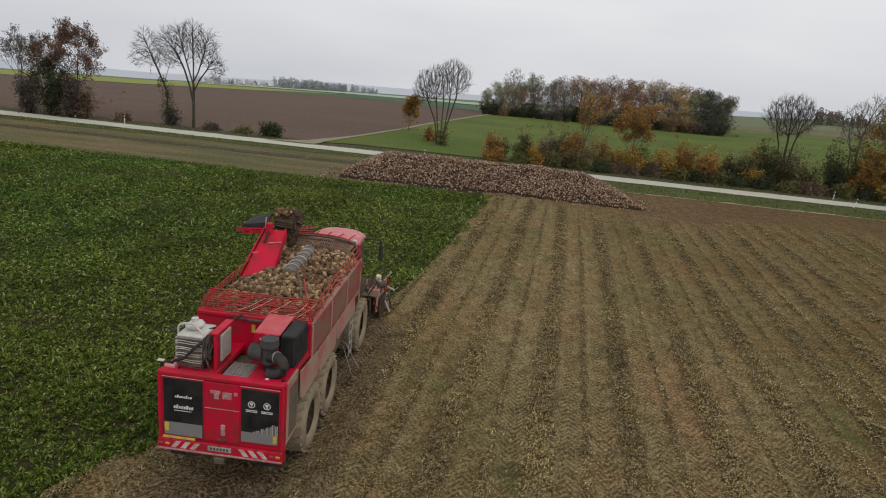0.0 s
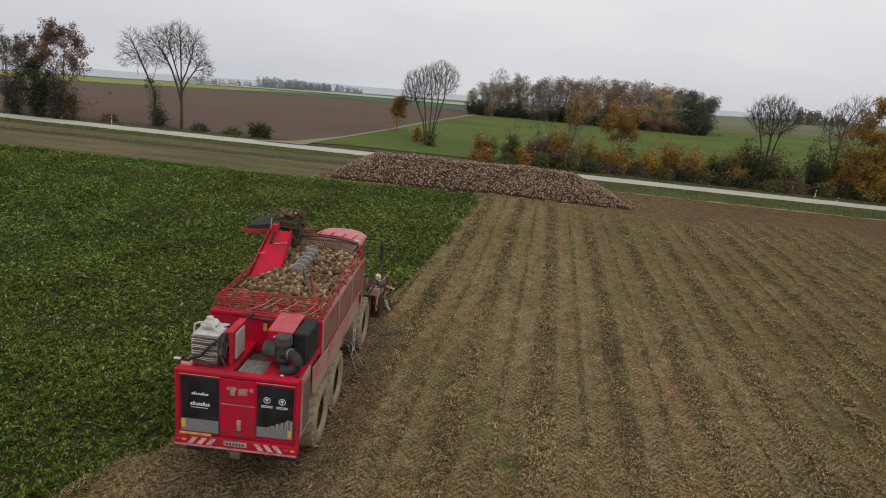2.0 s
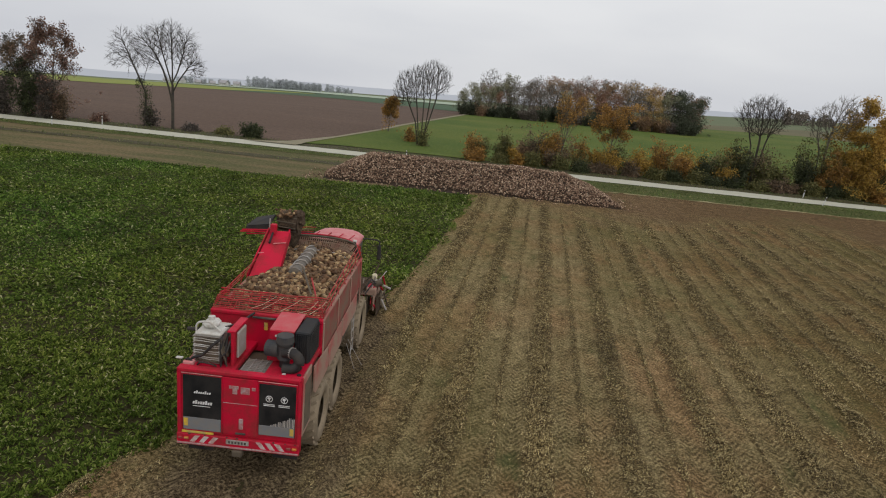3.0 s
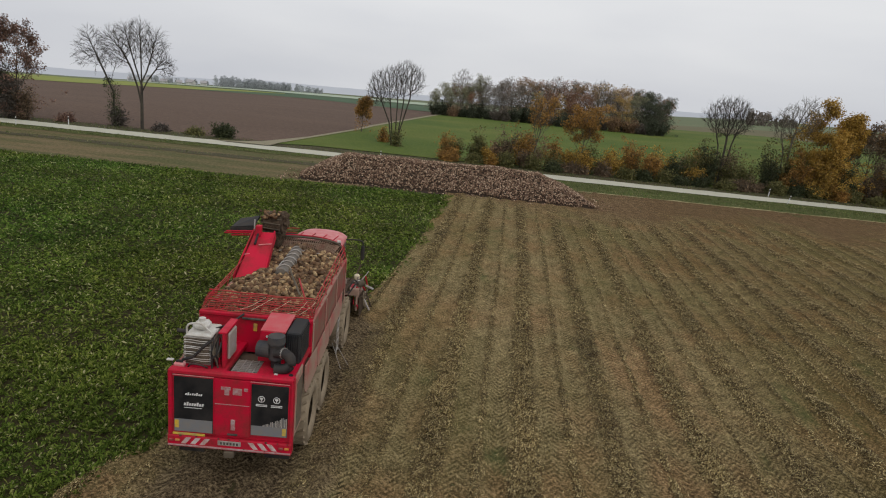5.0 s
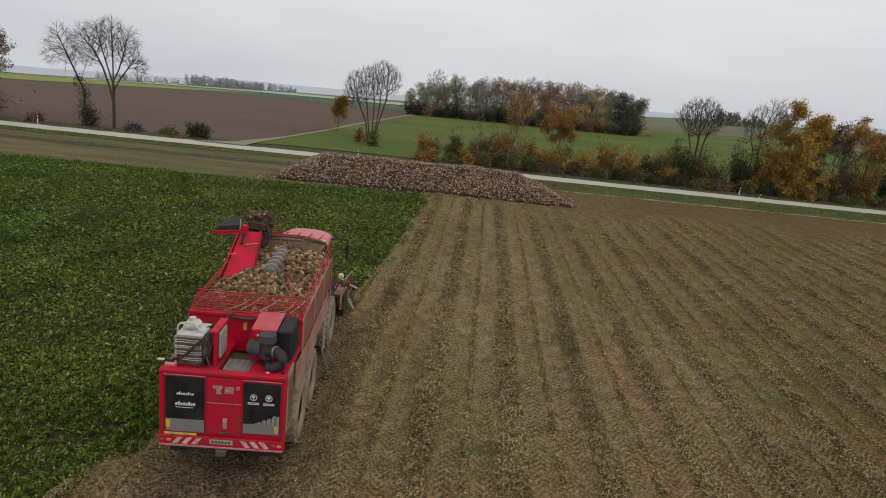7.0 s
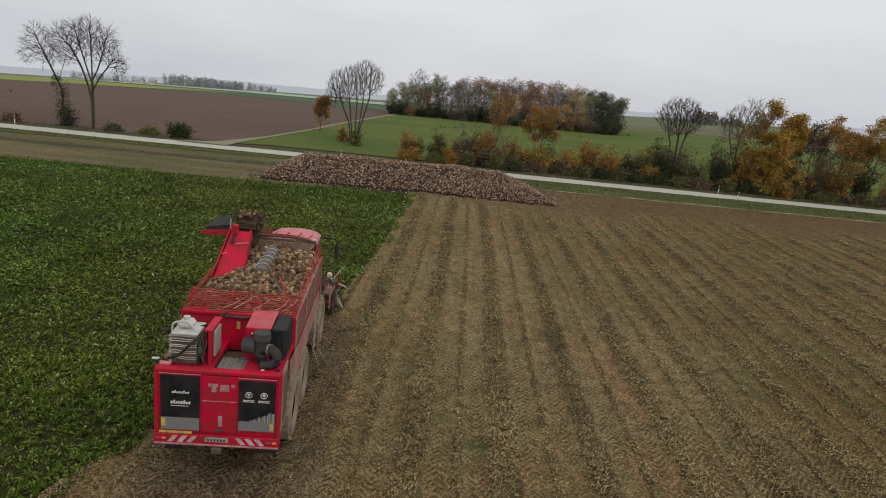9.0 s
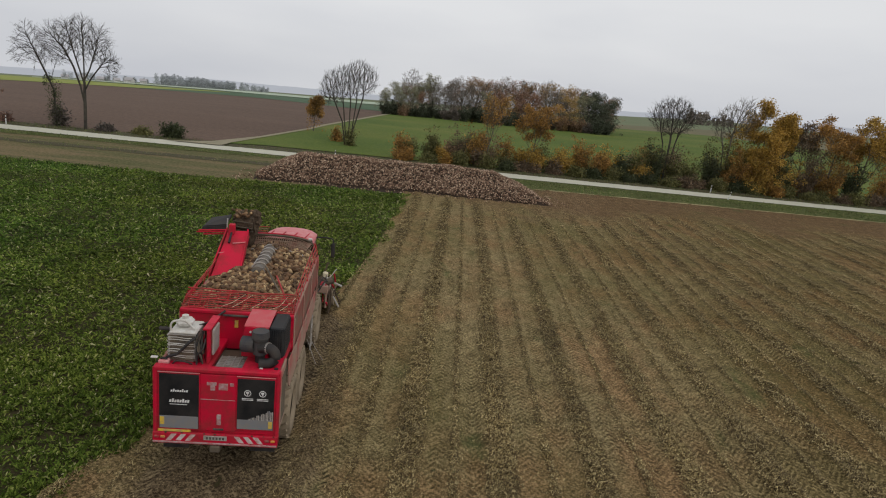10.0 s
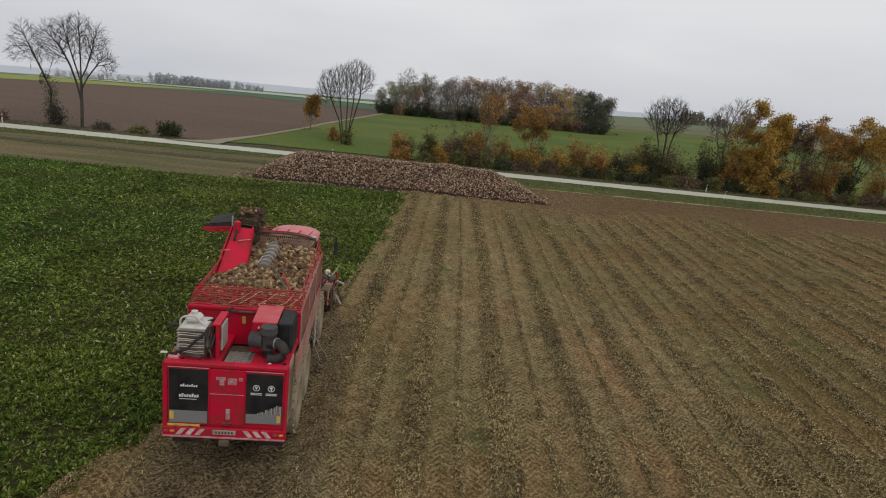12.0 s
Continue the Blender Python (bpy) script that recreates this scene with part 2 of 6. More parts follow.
flat_sheet("straw_line", 9, 80, 71.45, 71.8, 0.05, mat_straw, 0.35, 27, label="thin line of pale dry grass along the headland", category="verge", kind=S)
flat_sheet("verge_far", -170, 170, 82.0, 87.0, 0.0, mat_ditch, 0.6, 18, label="dark unmown grass bank behind the road", category="verge", kind=S)
flat_sheet("road", -220, 220, 78.7, 82.3, 0.05, mat_gravel, 0.25, 19, label="pale compacted gravel farm road", category="road", kind=S)
TRACK_AZ, TRACK_D = [-14.5, -11.4, -7.6, -3.7, -0.3], [81.5, 91.8, 109.7, 147.0, 219.0]
polar_sheet("ploughed_field", [-70, -55, -45, -38, -31, -25, -20] + TRACK_AZ, [235, 139, 113, 101, 93.3, 88.3, 85] + TRACK_D, [330, 330, 330, 320, 300, 329, 322, 310, 295, 265, 245, 236], 0.02, mat_plough, 24, label="large ploughed reddish-brown field", category="field", kind=S)
polar_sheet("meadow", TRACK_AZ + [3, 10, 20, 30, 50], [81.4, 82.2, 81.3, 80.8, 80.5, 80.6, 82, 86, 93, 126], [81.6, 91.6, 109.5, 146.8, 219, 250, 320, 300, 260, 260], 0.08, mat_meadow, 24, label="smooth green meadow behind the hedge", category="field", kind=S)
polar_sheet("winter_crop_field", [-24, -12, -7.6, -2, 3], [329, 300, 265, 240, 236], [420, 470, 430, 380, 350], 0.1, mat_winter, 8, label="young green winter crop", category="field", kind=S)
polar_sheet("mustard_field", [-75, -31, -21, -14], [330, 300, 330, 420], [700, 700, 480, 440], 0.15, mat_mustard, 8, label="bright yellow-green catch crop field", category="field", kind=S)
polar_sheet("pale_field", [-28, -20, -12, -5, 0, 5], [640, 560, 470, 420, 370, 340], [720, 760, 800, 620, 560, 420], 0.3, mat_pale, 8, label="pale stubble field far off", category="field", kind=S)


# ---- fields ----
def math_node(n, l, op, a, b=None, c=None):
    m = n.new("ShaderNodeMath")
    m.operation = op
    for k, v in enumerate((a, b, c)):
        if v is None:
            continue
        if isinstance(v, (int, float)):
            m.inputs[k].default_value = v
        else:
            l.new(v, m.inputs[k])
    return m.outputs[0]


def soil_material():
    """Packed wheel tracks with tread prints, dark loose bands, green weed film, bare headland."""
    m, n, l, b = node_material("lifted_field_soil", 0.95, 0.0, 0.08)

    def attribute(name):
        a = n.new("ShaderNodeAttribute")
        a.attribute_name = name
        return a.outputs["Fac"]

    blot = noise_node(n, l, 0.12, 4, 0.6, (1.0, 0.5, 1.0))
    mid = noise_node(n, l, 1.6, 5, 0.65, None, 4.0)
    fine = noise_node(n, l, 15.0, 7, 0.8, None, 9.0)
    fac = math_node(n, l, "MULTIPLY_ADD", fine.outputs["Fac"], 0.95, math_node(n, l, "MULTIPLY_ADD", mid.outputs["Fac"], 0.22, -0.10))
    wave = math_node(n, l, "MULTIPLY", math_node(n, l, "SINE", math_node(n, l, "MULTIPLY", attribute("lug"), 6.28319 / 0.25)), 2.2)
    rib = math_node(n, l, "MULTIPLY", math_node(n, l, "MINIMUM", math_node(n, l, "MAXIMUM", wave, -1.0), 1.0), attribute("track"))
    # tread relief is shaded in the colour too: grooves darker, crests lighter
    rib_shaded = math_node(n, l, "MULTIPLY_ADD", rib, 0.032, fac)
    packed = ramp_node(n, [(0.395, (0.075, 0.057, 0.027)), (0.487, (0.212, 0.162, 0.077)), (0.58, (0.48, 0.375, 0.19))])
    # wake ramp: moist soil, darkened further to paint shade round the machine
    wet_shade = ramp_node(n, [(0.40, (0.032, 0.021, 0.011)), (0.49, (0.120, 0.086, 0.048)), (0.58, (0.30, 0.225, 0.13))])
    loose = ramp_node(n, [(0.425, (0.012, 0.0075, 0.003)), (0.50, (0.056, 0.037, 0.014)), (0.58, (0.32, 0.235, 0.105))])
    bare = ramp_node(n, [(0.42, (0.072, 0.043, 0.021)), (0.49, (0.155, 0.099, 0.050)), (0.57, (0.30, 0.205, 0.115))])
    for r in (packed, loose, bare, wet_shade):
        l.new(rib_shaded, r.inputs[0])
    mx = n.new("ShaderNodeMixRGB")
    l.new(attribute("loose"), mx.inputs[0])
    l.new(packed.outputs[0], mx.inputs[1])
    l.new(loose.outputs[0], mx.inputs[2])
    weeds = n.new("ShaderNodeMixRGB")
    weeds.inputs[2].default_value = (0.085, 0.088, 0.018, 1)
    wr = n.new("ShaderNodeMapRange")
    wr.inputs["From Min"].default_value, wr.inputs["From Max"].default_value = 0.42, 0.75
    wr.inputs["To Max"].default_value = 0.55
    l.new(blot.outputs["Fac"], wr.inputs["Value"])
    l.new(wr.outputs[0], weeds.inputs[0])
    rust = noise_node(n, l, 0.22, 4, 0.6, (1.0, 0.7, 1.0), 17.0)
    clay = n.new("ShaderNodeMixRGB")
    clay.blend_type = "MULTIPLY"
    clay.inputs[2].default_value = (1.07, 0.90, 0.89, 1)
    cr = n.new("ShaderNodeMapRange")
    cr.inputs["From Min"].default_value, cr.inputs["From Max"].default_value = 0.46, 0.60
    l.new(rust.outputs["Fac"], cr.inputs["Value"])
    l.new(cr.outputs[0], clay.inputs[0])
    l.new(mx.outputs[0], clay.inputs[1])
    l.new(clay.outputs[0], weeds.inputs[1])
    straw = noise_node(n, l, 34.0, 3, 0.6, (1.0, 0.45, 1.0), 5.0)
    sr = n.new("ShaderNodeMapRange")
    sr.inputs["From Min"].default_value, sr.inputs["From Max"].default_value = 0.57, 0.63
    l.new(straw.outputs["Fac"], sr.inputs["Value"])
    fl = n.new("ShaderNodeMixRGB")
    fl.inputs[2].default_value = (0.46, 0.36, 0.21, 1)
    l.new(math_node(n, l, "MULTIPLY", sr.outputs[0], math_node(n, l, "MULTIPLY_ADD", attribute("loose"), 0.25, 0.12)), fl.inputs[0])
    l.new(weeds.outputs[0], fl.inputs[1])
    hd = n.new("ShaderNodeMixRGB")
    l.new(attribute("bare"), hd.inputs[0])
    l.new(fl.outputs[0], hd.inputs[1])
    l.new(bare.outputs[0], hd.inputs[2])
    sprout = noise_node(n, l, 0.55, 4, 0.65, (1.0, 0.45, 1.0), 31.0)
    gr = n.new("ShaderNodeMapRange")
    gr.inputs["From Min"].default_value, gr.inputs["From Max"].default_value = 0.60, 0.72
    gr.inputs["To Max"].default_value = 0.6
    l.new(sprout.outputs["Fac"], gr.inputs["Value"])
    green = n.new("ShaderNodeMixRGB")
    green.inputs[2].default_value = (0.075, 0.105, 0.035, 1)
    l.new(gr.outputs[0], green.inputs[0])
    l.new(hd.outputs[0], green.inputs[1])
    old = n.new("ShaderNodeMixRGB")
    old.blend_type = "MULTIPLY"
    old.inputs[2].default_value = (0.80, 0.78, 0.71, 1)
    l.new(attribute("aged"), old.inputs[0])
    l.new(green.outputs[0], old.inputs[1])
    wake_mix = n.new("ShaderNodeMixRGB")
    l.new(attribute("fresh"), wake_mix.inputs[0])
    l.new(old.outputs[0], wake_mix.inputs[1])
    l.new(wet_shade.outputs[0], wake_mix.inputs[2])
    l.new(wake_mix.outputs[0], b.inputs["Base Color"])
    height = math_node(n, l, "MULTIPLY_ADD", rib, 0.35, fac)
    bp = n.new("ShaderNodeBump")
    bp.inputs["Strength"].default_value, bp.inputs["Distance"].default_value = 1.0, 0.07
    l.new(height, bp.inputs["Height"])
    l.new(bp.outputs[0], b.inputs["Normal"])
    return m


def beet_leaf_material():
    m = leafy("sugar_beet_leaf", [(0.0, (0.025, 0.045, 0.006)), (0.45, (0.074, 0.126, 0.018)), (0.8, (0.155, 0.222, 0.040)), (0.92, (0.20, 0.245, 0.05)), (0.965, (0.32, 0.34, 0.13)), (1.0, (0.46, 0.45, 0.24))], 0.65, 0.3)
    n, l = m.node_tree.nodes, m.node_tree.links
    n["Principled BSDF"].inputs["Specular IOR Level"].default_value = 0.06
    patch = noise_node(n, l, 0.06, 3, 0.6, None, 2.0)
    mr = n.new("ShaderNodeMapRange")
    mr.inputs["From Min"].default_value, mr.inputs["From Max"].default_value = 0.35, 0.65
    mr.inputs["To Min"].default_value, mr.inputs["To Max"].default_value = 0.465, 0.515
    l.new(patch.outputs["Fac"], mr.inputs["Value"])
    for k in n:
        if k.type == "HUE_SAT":
            l.new(mr.outputs[0], k.inputs["Hue"])
    return m


mat_soil = soil_material()
mat_beet_leaf = beet_leaf_material()
mat_litter = leafy("dry_leaf_litter", [(0.0, (0.04, 0.026, 0.010)), (0.45, (0.115, 0.076, 0.030)), (0.62, (0.25, 0.182, 0.070)), (0.80, (0.44, 0.34, 0.15)), (0.96, (0.68, 0.55, 0.28)), (1.0, (0.08, 0.10, 0.03))], 0.8, 0.0)
mat_grass = leafy("grass_tuft", [(0.0, (0.045, 0.080, 0.014)), (0.6, (0.095, 0.135, 0.028)), (1.0, (0.24, 0.215, 0.09))], 0.7, 0.1)

ROW_SLOPE = 0.105
MACHINE = (-4.08, 19.53)
MACHINE_TURN = 0.6


def crop_edge(y):
    """x up to which beets still stand at y: behind the machine, beside it, and ahead of it."""
    ahead = np.interp(y, [28, 32.4, 37.8, 44, 50, 57, 62], [-3.7, -2.75, -1.42, -0.5, 0.15, 0.9, 1.3])
    behind = np.interp(y, [0, 12, 17.5, 18.8, 20.2, 21.5, 23, 25, 34], [-8.6, -8.1, -7.7, -7.3, -6.85, -6.4, -6.05, -5.85, -5.8])
    return np.where(y > 32.2, ahead, behind)


def field_relief(xx, yy):
    """Height of the lifted soil and what covers it: loose litter, tread prints, fresh damp soil with the machine's
    shade painted in, bare headland.
    """
    u = xx - ROW_SLOPE * (yy - 21) + 0.10 * (value_noise(xx * 0, yy, 14, 21) - 0.5) + 0.05 * (value_noise(xx, yy, 2.2, 22) - 0.5)
    phase = np.mod(u - 0.62, 2.66)
    side = np.where(phase < 1.33, 1.0, -1.0)
    d = np.where(phase < 1.33, phase, 2.66 - phase)
    frayed = d + 0.24 * (value_noise(xx, yy, 0.35, 37) - 0.5) + 0.14 * (value_noise(xx, yy, 1.6, 38) - 0.5)
    loose = np.clip(1.55 - frayed / 0.34, 0, 1)
    off = d - 0.80
    track = np.clip(1.9 - np.abs(off) / 0.17, 0, 1) * (1 - 0.8 * loose)
    ridge = np.clip(1.3 - np.abs(d - 1.33 + 0.16 * (value_noise(xx, yy, 0.4, 39) - 0.5)) / 0.13, 0, 1)
    loose = np.maximum(loose, 0.72 * ridge)
    back = MACHINE[0] - 0.10 * (MACHINE[1] - yy)
    # mask of the painted shade and churned soil behind and under the machine
    wake = np.clip(1.3 - np.abs(xx - back) / np.where(xx < back, 2.1, 1.7), 0, 1) * np.clip((32 - yy) / 2, 0, 1)
    churn = 0.5 * value_noise(xx, yy, 0.6, 43) + 0.5 * value_noise(xx, yy, 0.22, 44)
    fresh = np.clip(1.9 * wake - 1.1 * churn * (1.2 - wake), 0, 1)
    strip = np.clip(1.5 - np.abs(xx - (-2.05 + 0.035 * (yy - 21))) / 0.55, 0, 1) * np.clip((31.5 - yy) / 2, 0, 1) * np.clip((yy - 16) / 3, 0, 1)
    fresh = np.maximum(fresh, np.clip(1.0 * strip - 0.6 * churn, 0, 1))
    loose = np.clip(loose * (0.70 + 0.5 * value_noise(xx, yy, 3.1, 23)) + 0.10 * np.clip((xx - 7) / 16, 0, 1), 0, 1)
    lug = yy + 1.25 * np.abs(off) * side + 0.10 * value_noise(xx, yy, 0.8, 34)
    worn_in = np.clip(0.05 + 1.5 * value_noise(xx, yy, 3.3, 30) - 0.3 * value_noise(xx, yy, 0.5, 35), 0, 1)
    tread = np.sin(lug * 6.28319 / 0.25)
    tread = np.clip(tread * 1.5, -1, 0.8) * track * worn_in * np.clip((52 - yy) / 12, 0, 1)
    rough = value_noise(xx, yy, 0.21, 24) + 0.7 * value_noise(xx, yy, 0.47, 25) + 0.45 * value_noise(xx, yy, 0.11, 26) - 1.07
    bare = np.clip((yy - 55.5 - 9 * (value_noise(xx, yy, 6, 27) - 0.5) - 5 * (value_noise(xx, yy, 1.6, 28) - 0.5) - 0.02 * np.abs(xx - 12)) / 9, 0, 1)
    ruts = np.clip(1 - np.abs(np.mod(yy + 0.05 * xx + 0.6 * value_noise(xx, yy, 9, 29), 2.3) - 1.1) / 0.35, 0, 1) * bare
    z = 0.02 + (0.10 * rough * (0.30 + 0.9 * loose + 0.3 * fresh) + 0.06 * loose - 0.05 * track) * (1 - 0.6 * bare) - 0.05 * ruts + 0.024 * tread * (1 - bare) * (1 - fresh)
    z = z - 0.22 * np.clip((crop_edge(yy) - 0.1 - xx) / 0.5, 0, 1)
    loose = np.maximum(loose * (1 - bare), 0.35 * ruts) * (1 - fresh)
    aged = np.clip((xx - 5.5 - 0.28 * (yy - 20)) / 7, 0, 1) * (0.6 + 0.8 * value_noise(xx, yy, 6, 45)) + 0.5 * np.clip((yy - 34) / 16, 0, 1)
    return z, dict(aged=np.clip(aged, 0, 1), loose=loose, track=track * (1 - bare) * worn_in, lug=lug, bare=bare, fresh=fresh)


def lifted_field():
    """Soil after lifting: bands of loose litter between wheel tracks with tread prints, bare towards the headland."""
    x = np.concatenate([np.arange(-9, 18, 0.07), np.arange(18, 30, 0.16), np.linspace(30, 60, 90)])
    y = np.concatenate([np.linspace(-14, 16.5, 60), np.arange(16.8, 32, 0.06), np.arange(32, 46, 0.11), np.linspace(46, 71.8, 100)])
    xx, yy = np.meshgrid(x, y, indexing="ij")
    z, cover = field_relief(xx, yy)
    ob = big_mesh("field", np.stack([xx, yy, z], -1).reshape(-1, 3), grid_faces(len(x), len(y)), mat_soil, "lifted beet field, brown soil with leaf litter in bands", "field", "structure", smooth=True)
    for name, v in cover.items():
        a = ob.data.attributes.new(name, "FLOAT", "POINT")
        a.data.foreach_set("value", v.astype(np.float32).ravel())


def leaf_batch(centres, yaw, tilt, length, width, droop, roll):
    """Bent leaves of three cross-sections, stalk end, broad middle and tip. Returns verts and quads."""
    n = len(centres)
    dx, dy = np.cos(yaw), np.sin(yaw)
    pts = []
    for f, wf in ((0.0, 0.14), (0.62, 1.0), (1.0, 0.2)):
        r = length * f * np.cos(tilt) * (1 + 0.15 * f)
        h = length * (f * np.sin(tilt) - droop * f ** 2.4)
        c = np.stack([centres[:, 0] + dx * r, centres[:, 1] + dy * r, centres[:, 2] + h], -1)
        s = np.stack([-dy, dx, roll], -1) * (width * wf * 0.5)[:, None]
        pts += [c - s, c + s]
    v = np.stack(pts, 1).reshape(-1, 3)
    base = (np.arange(n) * 6)[:, None]
    q = np.concatenate([base + np.array([[0, 1, 3, 2]]), base + np.array([[2, 3, 5, 4]])], 0)
    return v, q


def beet_crop():
    g = np.random.RandomState(5)
    rows, along = np.arange(-66, 8, 0.46), np.arange(-8, 61.2, 0.22)
    u, y = [a.ravel() for a in np.meshgrid(rows, along, indexing="ij")]
    y = y + g.uniform(-0.12, 0.12, len(y))
    x = u + ROW_SLOPE * (y - 21) + g.uniform(-0.11, 0.11, len(y))
    keep = (x < crop_edge(np.maximum(y, 0)) - 0.05 + 0.7 * (value_noise(x, y, 0.9, 31) - 0.5)) & (x > -12 - 0.84 * np.maximum(y, 0)) & (g.rand(len(y)) < 0.95)
    keep &= (y < 60.7 + 0.9 * value_noise(x, y, 2.0, 33)) & ((y > 15) | (g.rand(len(y)) < 0.4))
    x, y = x[keep], y[keep]
    vigour = 0.72 + 0.5 * value_noise(x, y, 5, 32) + 0.15 * (value_noise(x, y, 0.9, 34) - 0.5)
    k = 52
    cx, cy, vg = np.repeat(x, k), np.repeat(y, k), np.repeat(vigour, k)
    inner = np.tile(np.arange(k) / k, len(x))
    which = np.tile(np.arange(k), len(x))
    some = ((cy > 16) & (cy < 26)) | ((cy > 15) & (cy < 38) & (which % 5 < 2)) | (which % 5 == 0)
    cx, cy, vg, inner = cx[some], cy[some], vg[some] * np.interp(cy[some], [20, 25, 29, 37, 43], [0.88, 0.92, 1.2, 1.2, 1.5]), inner[some]
    n = len(cx)
    yaw = g.uniform(0, 2 * np.pi, n)
    tilt = np.radians(g.uniform(-4, 40, n) + 34 * inner + 19 * np.clip((32 - cy) / 10, 0, 1))
    c = np.stack([cx + 0.06 * np.cos(yaw) + g.normal(0, 0.085, n), cy + 0.06 * np.sin(yaw) + g.normal(0, 0.06, n), g.uniform(-0.05, 0.03, n)], -1)
    v, q = leaf_batch(c, yaw, tilt, vg * g.uniform(0.09, 0.27, n), vg * g.uniform(0.028, 0.075, n), g.uniform(0.15, 0.65, n), g.uniform(-0.8, 0.8, n))
    big_mesh("sugar_beet_crop", v, q, mat_beet_leaf, "dense rows of dark green sugar beet leaves", "crop", "stuff", smooth=True)


def litter():
    """Pale dry scraps of leaf and stalk, thickest in the bands between the wheel tracks."""
    g = np.random.RandomState(8)
    n = 4400000
    ys = np.linspace(16.5, 64, 400)
    weight = np.cumsum((26 + 0.75 * ys) * (20 / (ys - 2)) ** 1.5)
    y = np.interp(g.rand(n), (weight - weight[0]) / (weight[-1] - weight[0]), ys)
    x = -8 + (8 + 3 + 0.75 * y) * g.rand(n)
    z, cover = field_relief(x, y)
    thick = cover["loose"] * (1 - 0.45 * cover["track"])
    chance = (0.014 + 0.72 * thick ** 1.6) * (1 - 0.30 * cover["aged"]) * (0.50 + 0.65 * value_noise(x, y, 1.7, 41)) * (0.5 + value_noise(x, y, 0.3, 42)) * np.clip((64 - y) / 8, 0, 1) * (1 - 0.85 * cover["fresh"]) * (1 - cover["bare"])
    keep = (g.rand(n) < chance) & (x > crop_edge(y) - 0.2)
    x, y, z = x[keep], y[keep], z[keep]
    n = len(x)
    far = 1 + 0.016 * (y - 17)
    z = z + g.uniform(0.004, 0.045, n)
    yaw, size = g.uniform(0, 2 * np.pi, n), g.uniform(0.035, 0.10, n) * far ** 0.5
    wide = g.uniform(0.010, 0.020, n) * far
    c, s = np.cos(yaw), np.sin(yaw)
    tip = g.uniform(-0.02, 0.06, n)
    rows = []
    for f, w in ((-0.55, -0.3), (0.55, 0.0), (-0.45, 0.9)):
        rows.append(np.stack([x + c * size * f - s * wide * w, y + s * size * f + c * wide * w, z + tip * (f + 0.5) + 0.3 * wide * w], -1))
    big_mesh("leaf_litter", np.stack(rows, 1).reshape(-1, 3), np.arange(3 * n).reshape(-1, 3), mat_litter, "pale dry beet leaf and straw scraps", "litter", "stuff")


lifted_field()
flat_sheet("field_start", -8.5, 60, -60, -13.9, 0.0, mat_soil, 0.05, 36, label="lifted beet field, packed brown soil", category="field", kind=S)
beet_crop()
litter()


def grass_tufts():
    """Rough grass on the verges and in the strips beside the road."""
    g = np.random.RandomState(12)
    xs, ys = [], []
    for n, x0, x1, y0, y1 in ((14000, -70, 70, 76.2, 78.6), (12000, -70, 72, 82.4, 87), (9000, 12, 66, 71.8, 76.5), (900, -62, -12, 70.4, 72.8)):
        xs.append(g.uniform(x0, x1, n))
        ys.append(g.uniform(y0, y1, n))
    x, y = np.concatenate(xs), np.concatenate(ys)
    n = len(x)
    c = np.stack([x, y, np.full(n, -0.04)], -1)
    v, q = leaf_batch(c, g.uniform(0, 6.28, n), np.radians(g.uniform(25, 75, n)), g.uniform(0.10, 0.28, n), g.uniform(0.04, 0.10, n), g.uniform(0.1, 0.5, n), g.uniform(-0.3, 0.3, n))
    big_mesh("verge_grass", v, q, mat_grass, "rough green and straw-coloured grass tufts", "grass", "stuff", smooth=True)


grass_tufts()


# ---- beets, in the clamp beside the road and in the bunker ----
def beet_material(name, stops):
    m, n, l, b = node_material(name, 0.85, 0.0, 0.2)
    g = n.new("ShaderNodeNewGeometry")
    r = ramp_node(n, stops)
    nz = noise_node(n, l, 9, 4, 0.65)
    dirt = n.new("ShaderNodeMixRGB")
    dirt.inputs[2].default_value = (0.11, 0.08, 0.05, 1)
    mr = n.new("ShaderNodeMapRange")
    mr.inputs["From Min"].default_value, mr.inputs["From Max"].default_value = 0.42, 0.7
    l.new(nz.outputs["Fac"], mr.inputs["Value"])
    l.new(mr.outputs[0], dirt.inputs[0])
    l.new(g.outputs["Random Per Island"], r.inputs[0])
    l.new(r.outputs[0], dirt.inputs[1])
    l.new(dirt.outputs[0], b.inputs["Base Color"])
    bp = n.new("ShaderNodeBump")
    bp.inputs["Strength"].default_value, bp.inputs["Distance"].default_value = 0.5, 0.02
    l.new(nz.outputs["Fac"], bp.inputs["Height"])
    l.new(bp.outputs[0], b.inputs["Normal"])
    return m


mat_heap_beet = beet_material("beet_in_clamp", [(0.0, (0.07, 0.037, 0.025)), (0.35, (0.20, 0.115, 0.075)), (0.7, (0.41, 0.265, 0.18)), (1.0, (0.74, 0.57, 0.41))])
mat_load_beet = beet_material("muddy_beet", [(0.0, (0.055, 0.030, 0.018)), (0.35, (0.165, 0.088, 0.046)), (0.7, (0.30, 0.178, 0.088)), (1.0, (0.58, 0.41, 0.215))])
# near-black core sheet under the beets, paints the shade in their gaps
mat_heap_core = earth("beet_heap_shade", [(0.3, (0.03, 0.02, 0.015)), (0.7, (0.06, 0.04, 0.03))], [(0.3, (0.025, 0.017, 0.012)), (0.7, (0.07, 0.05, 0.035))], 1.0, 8)


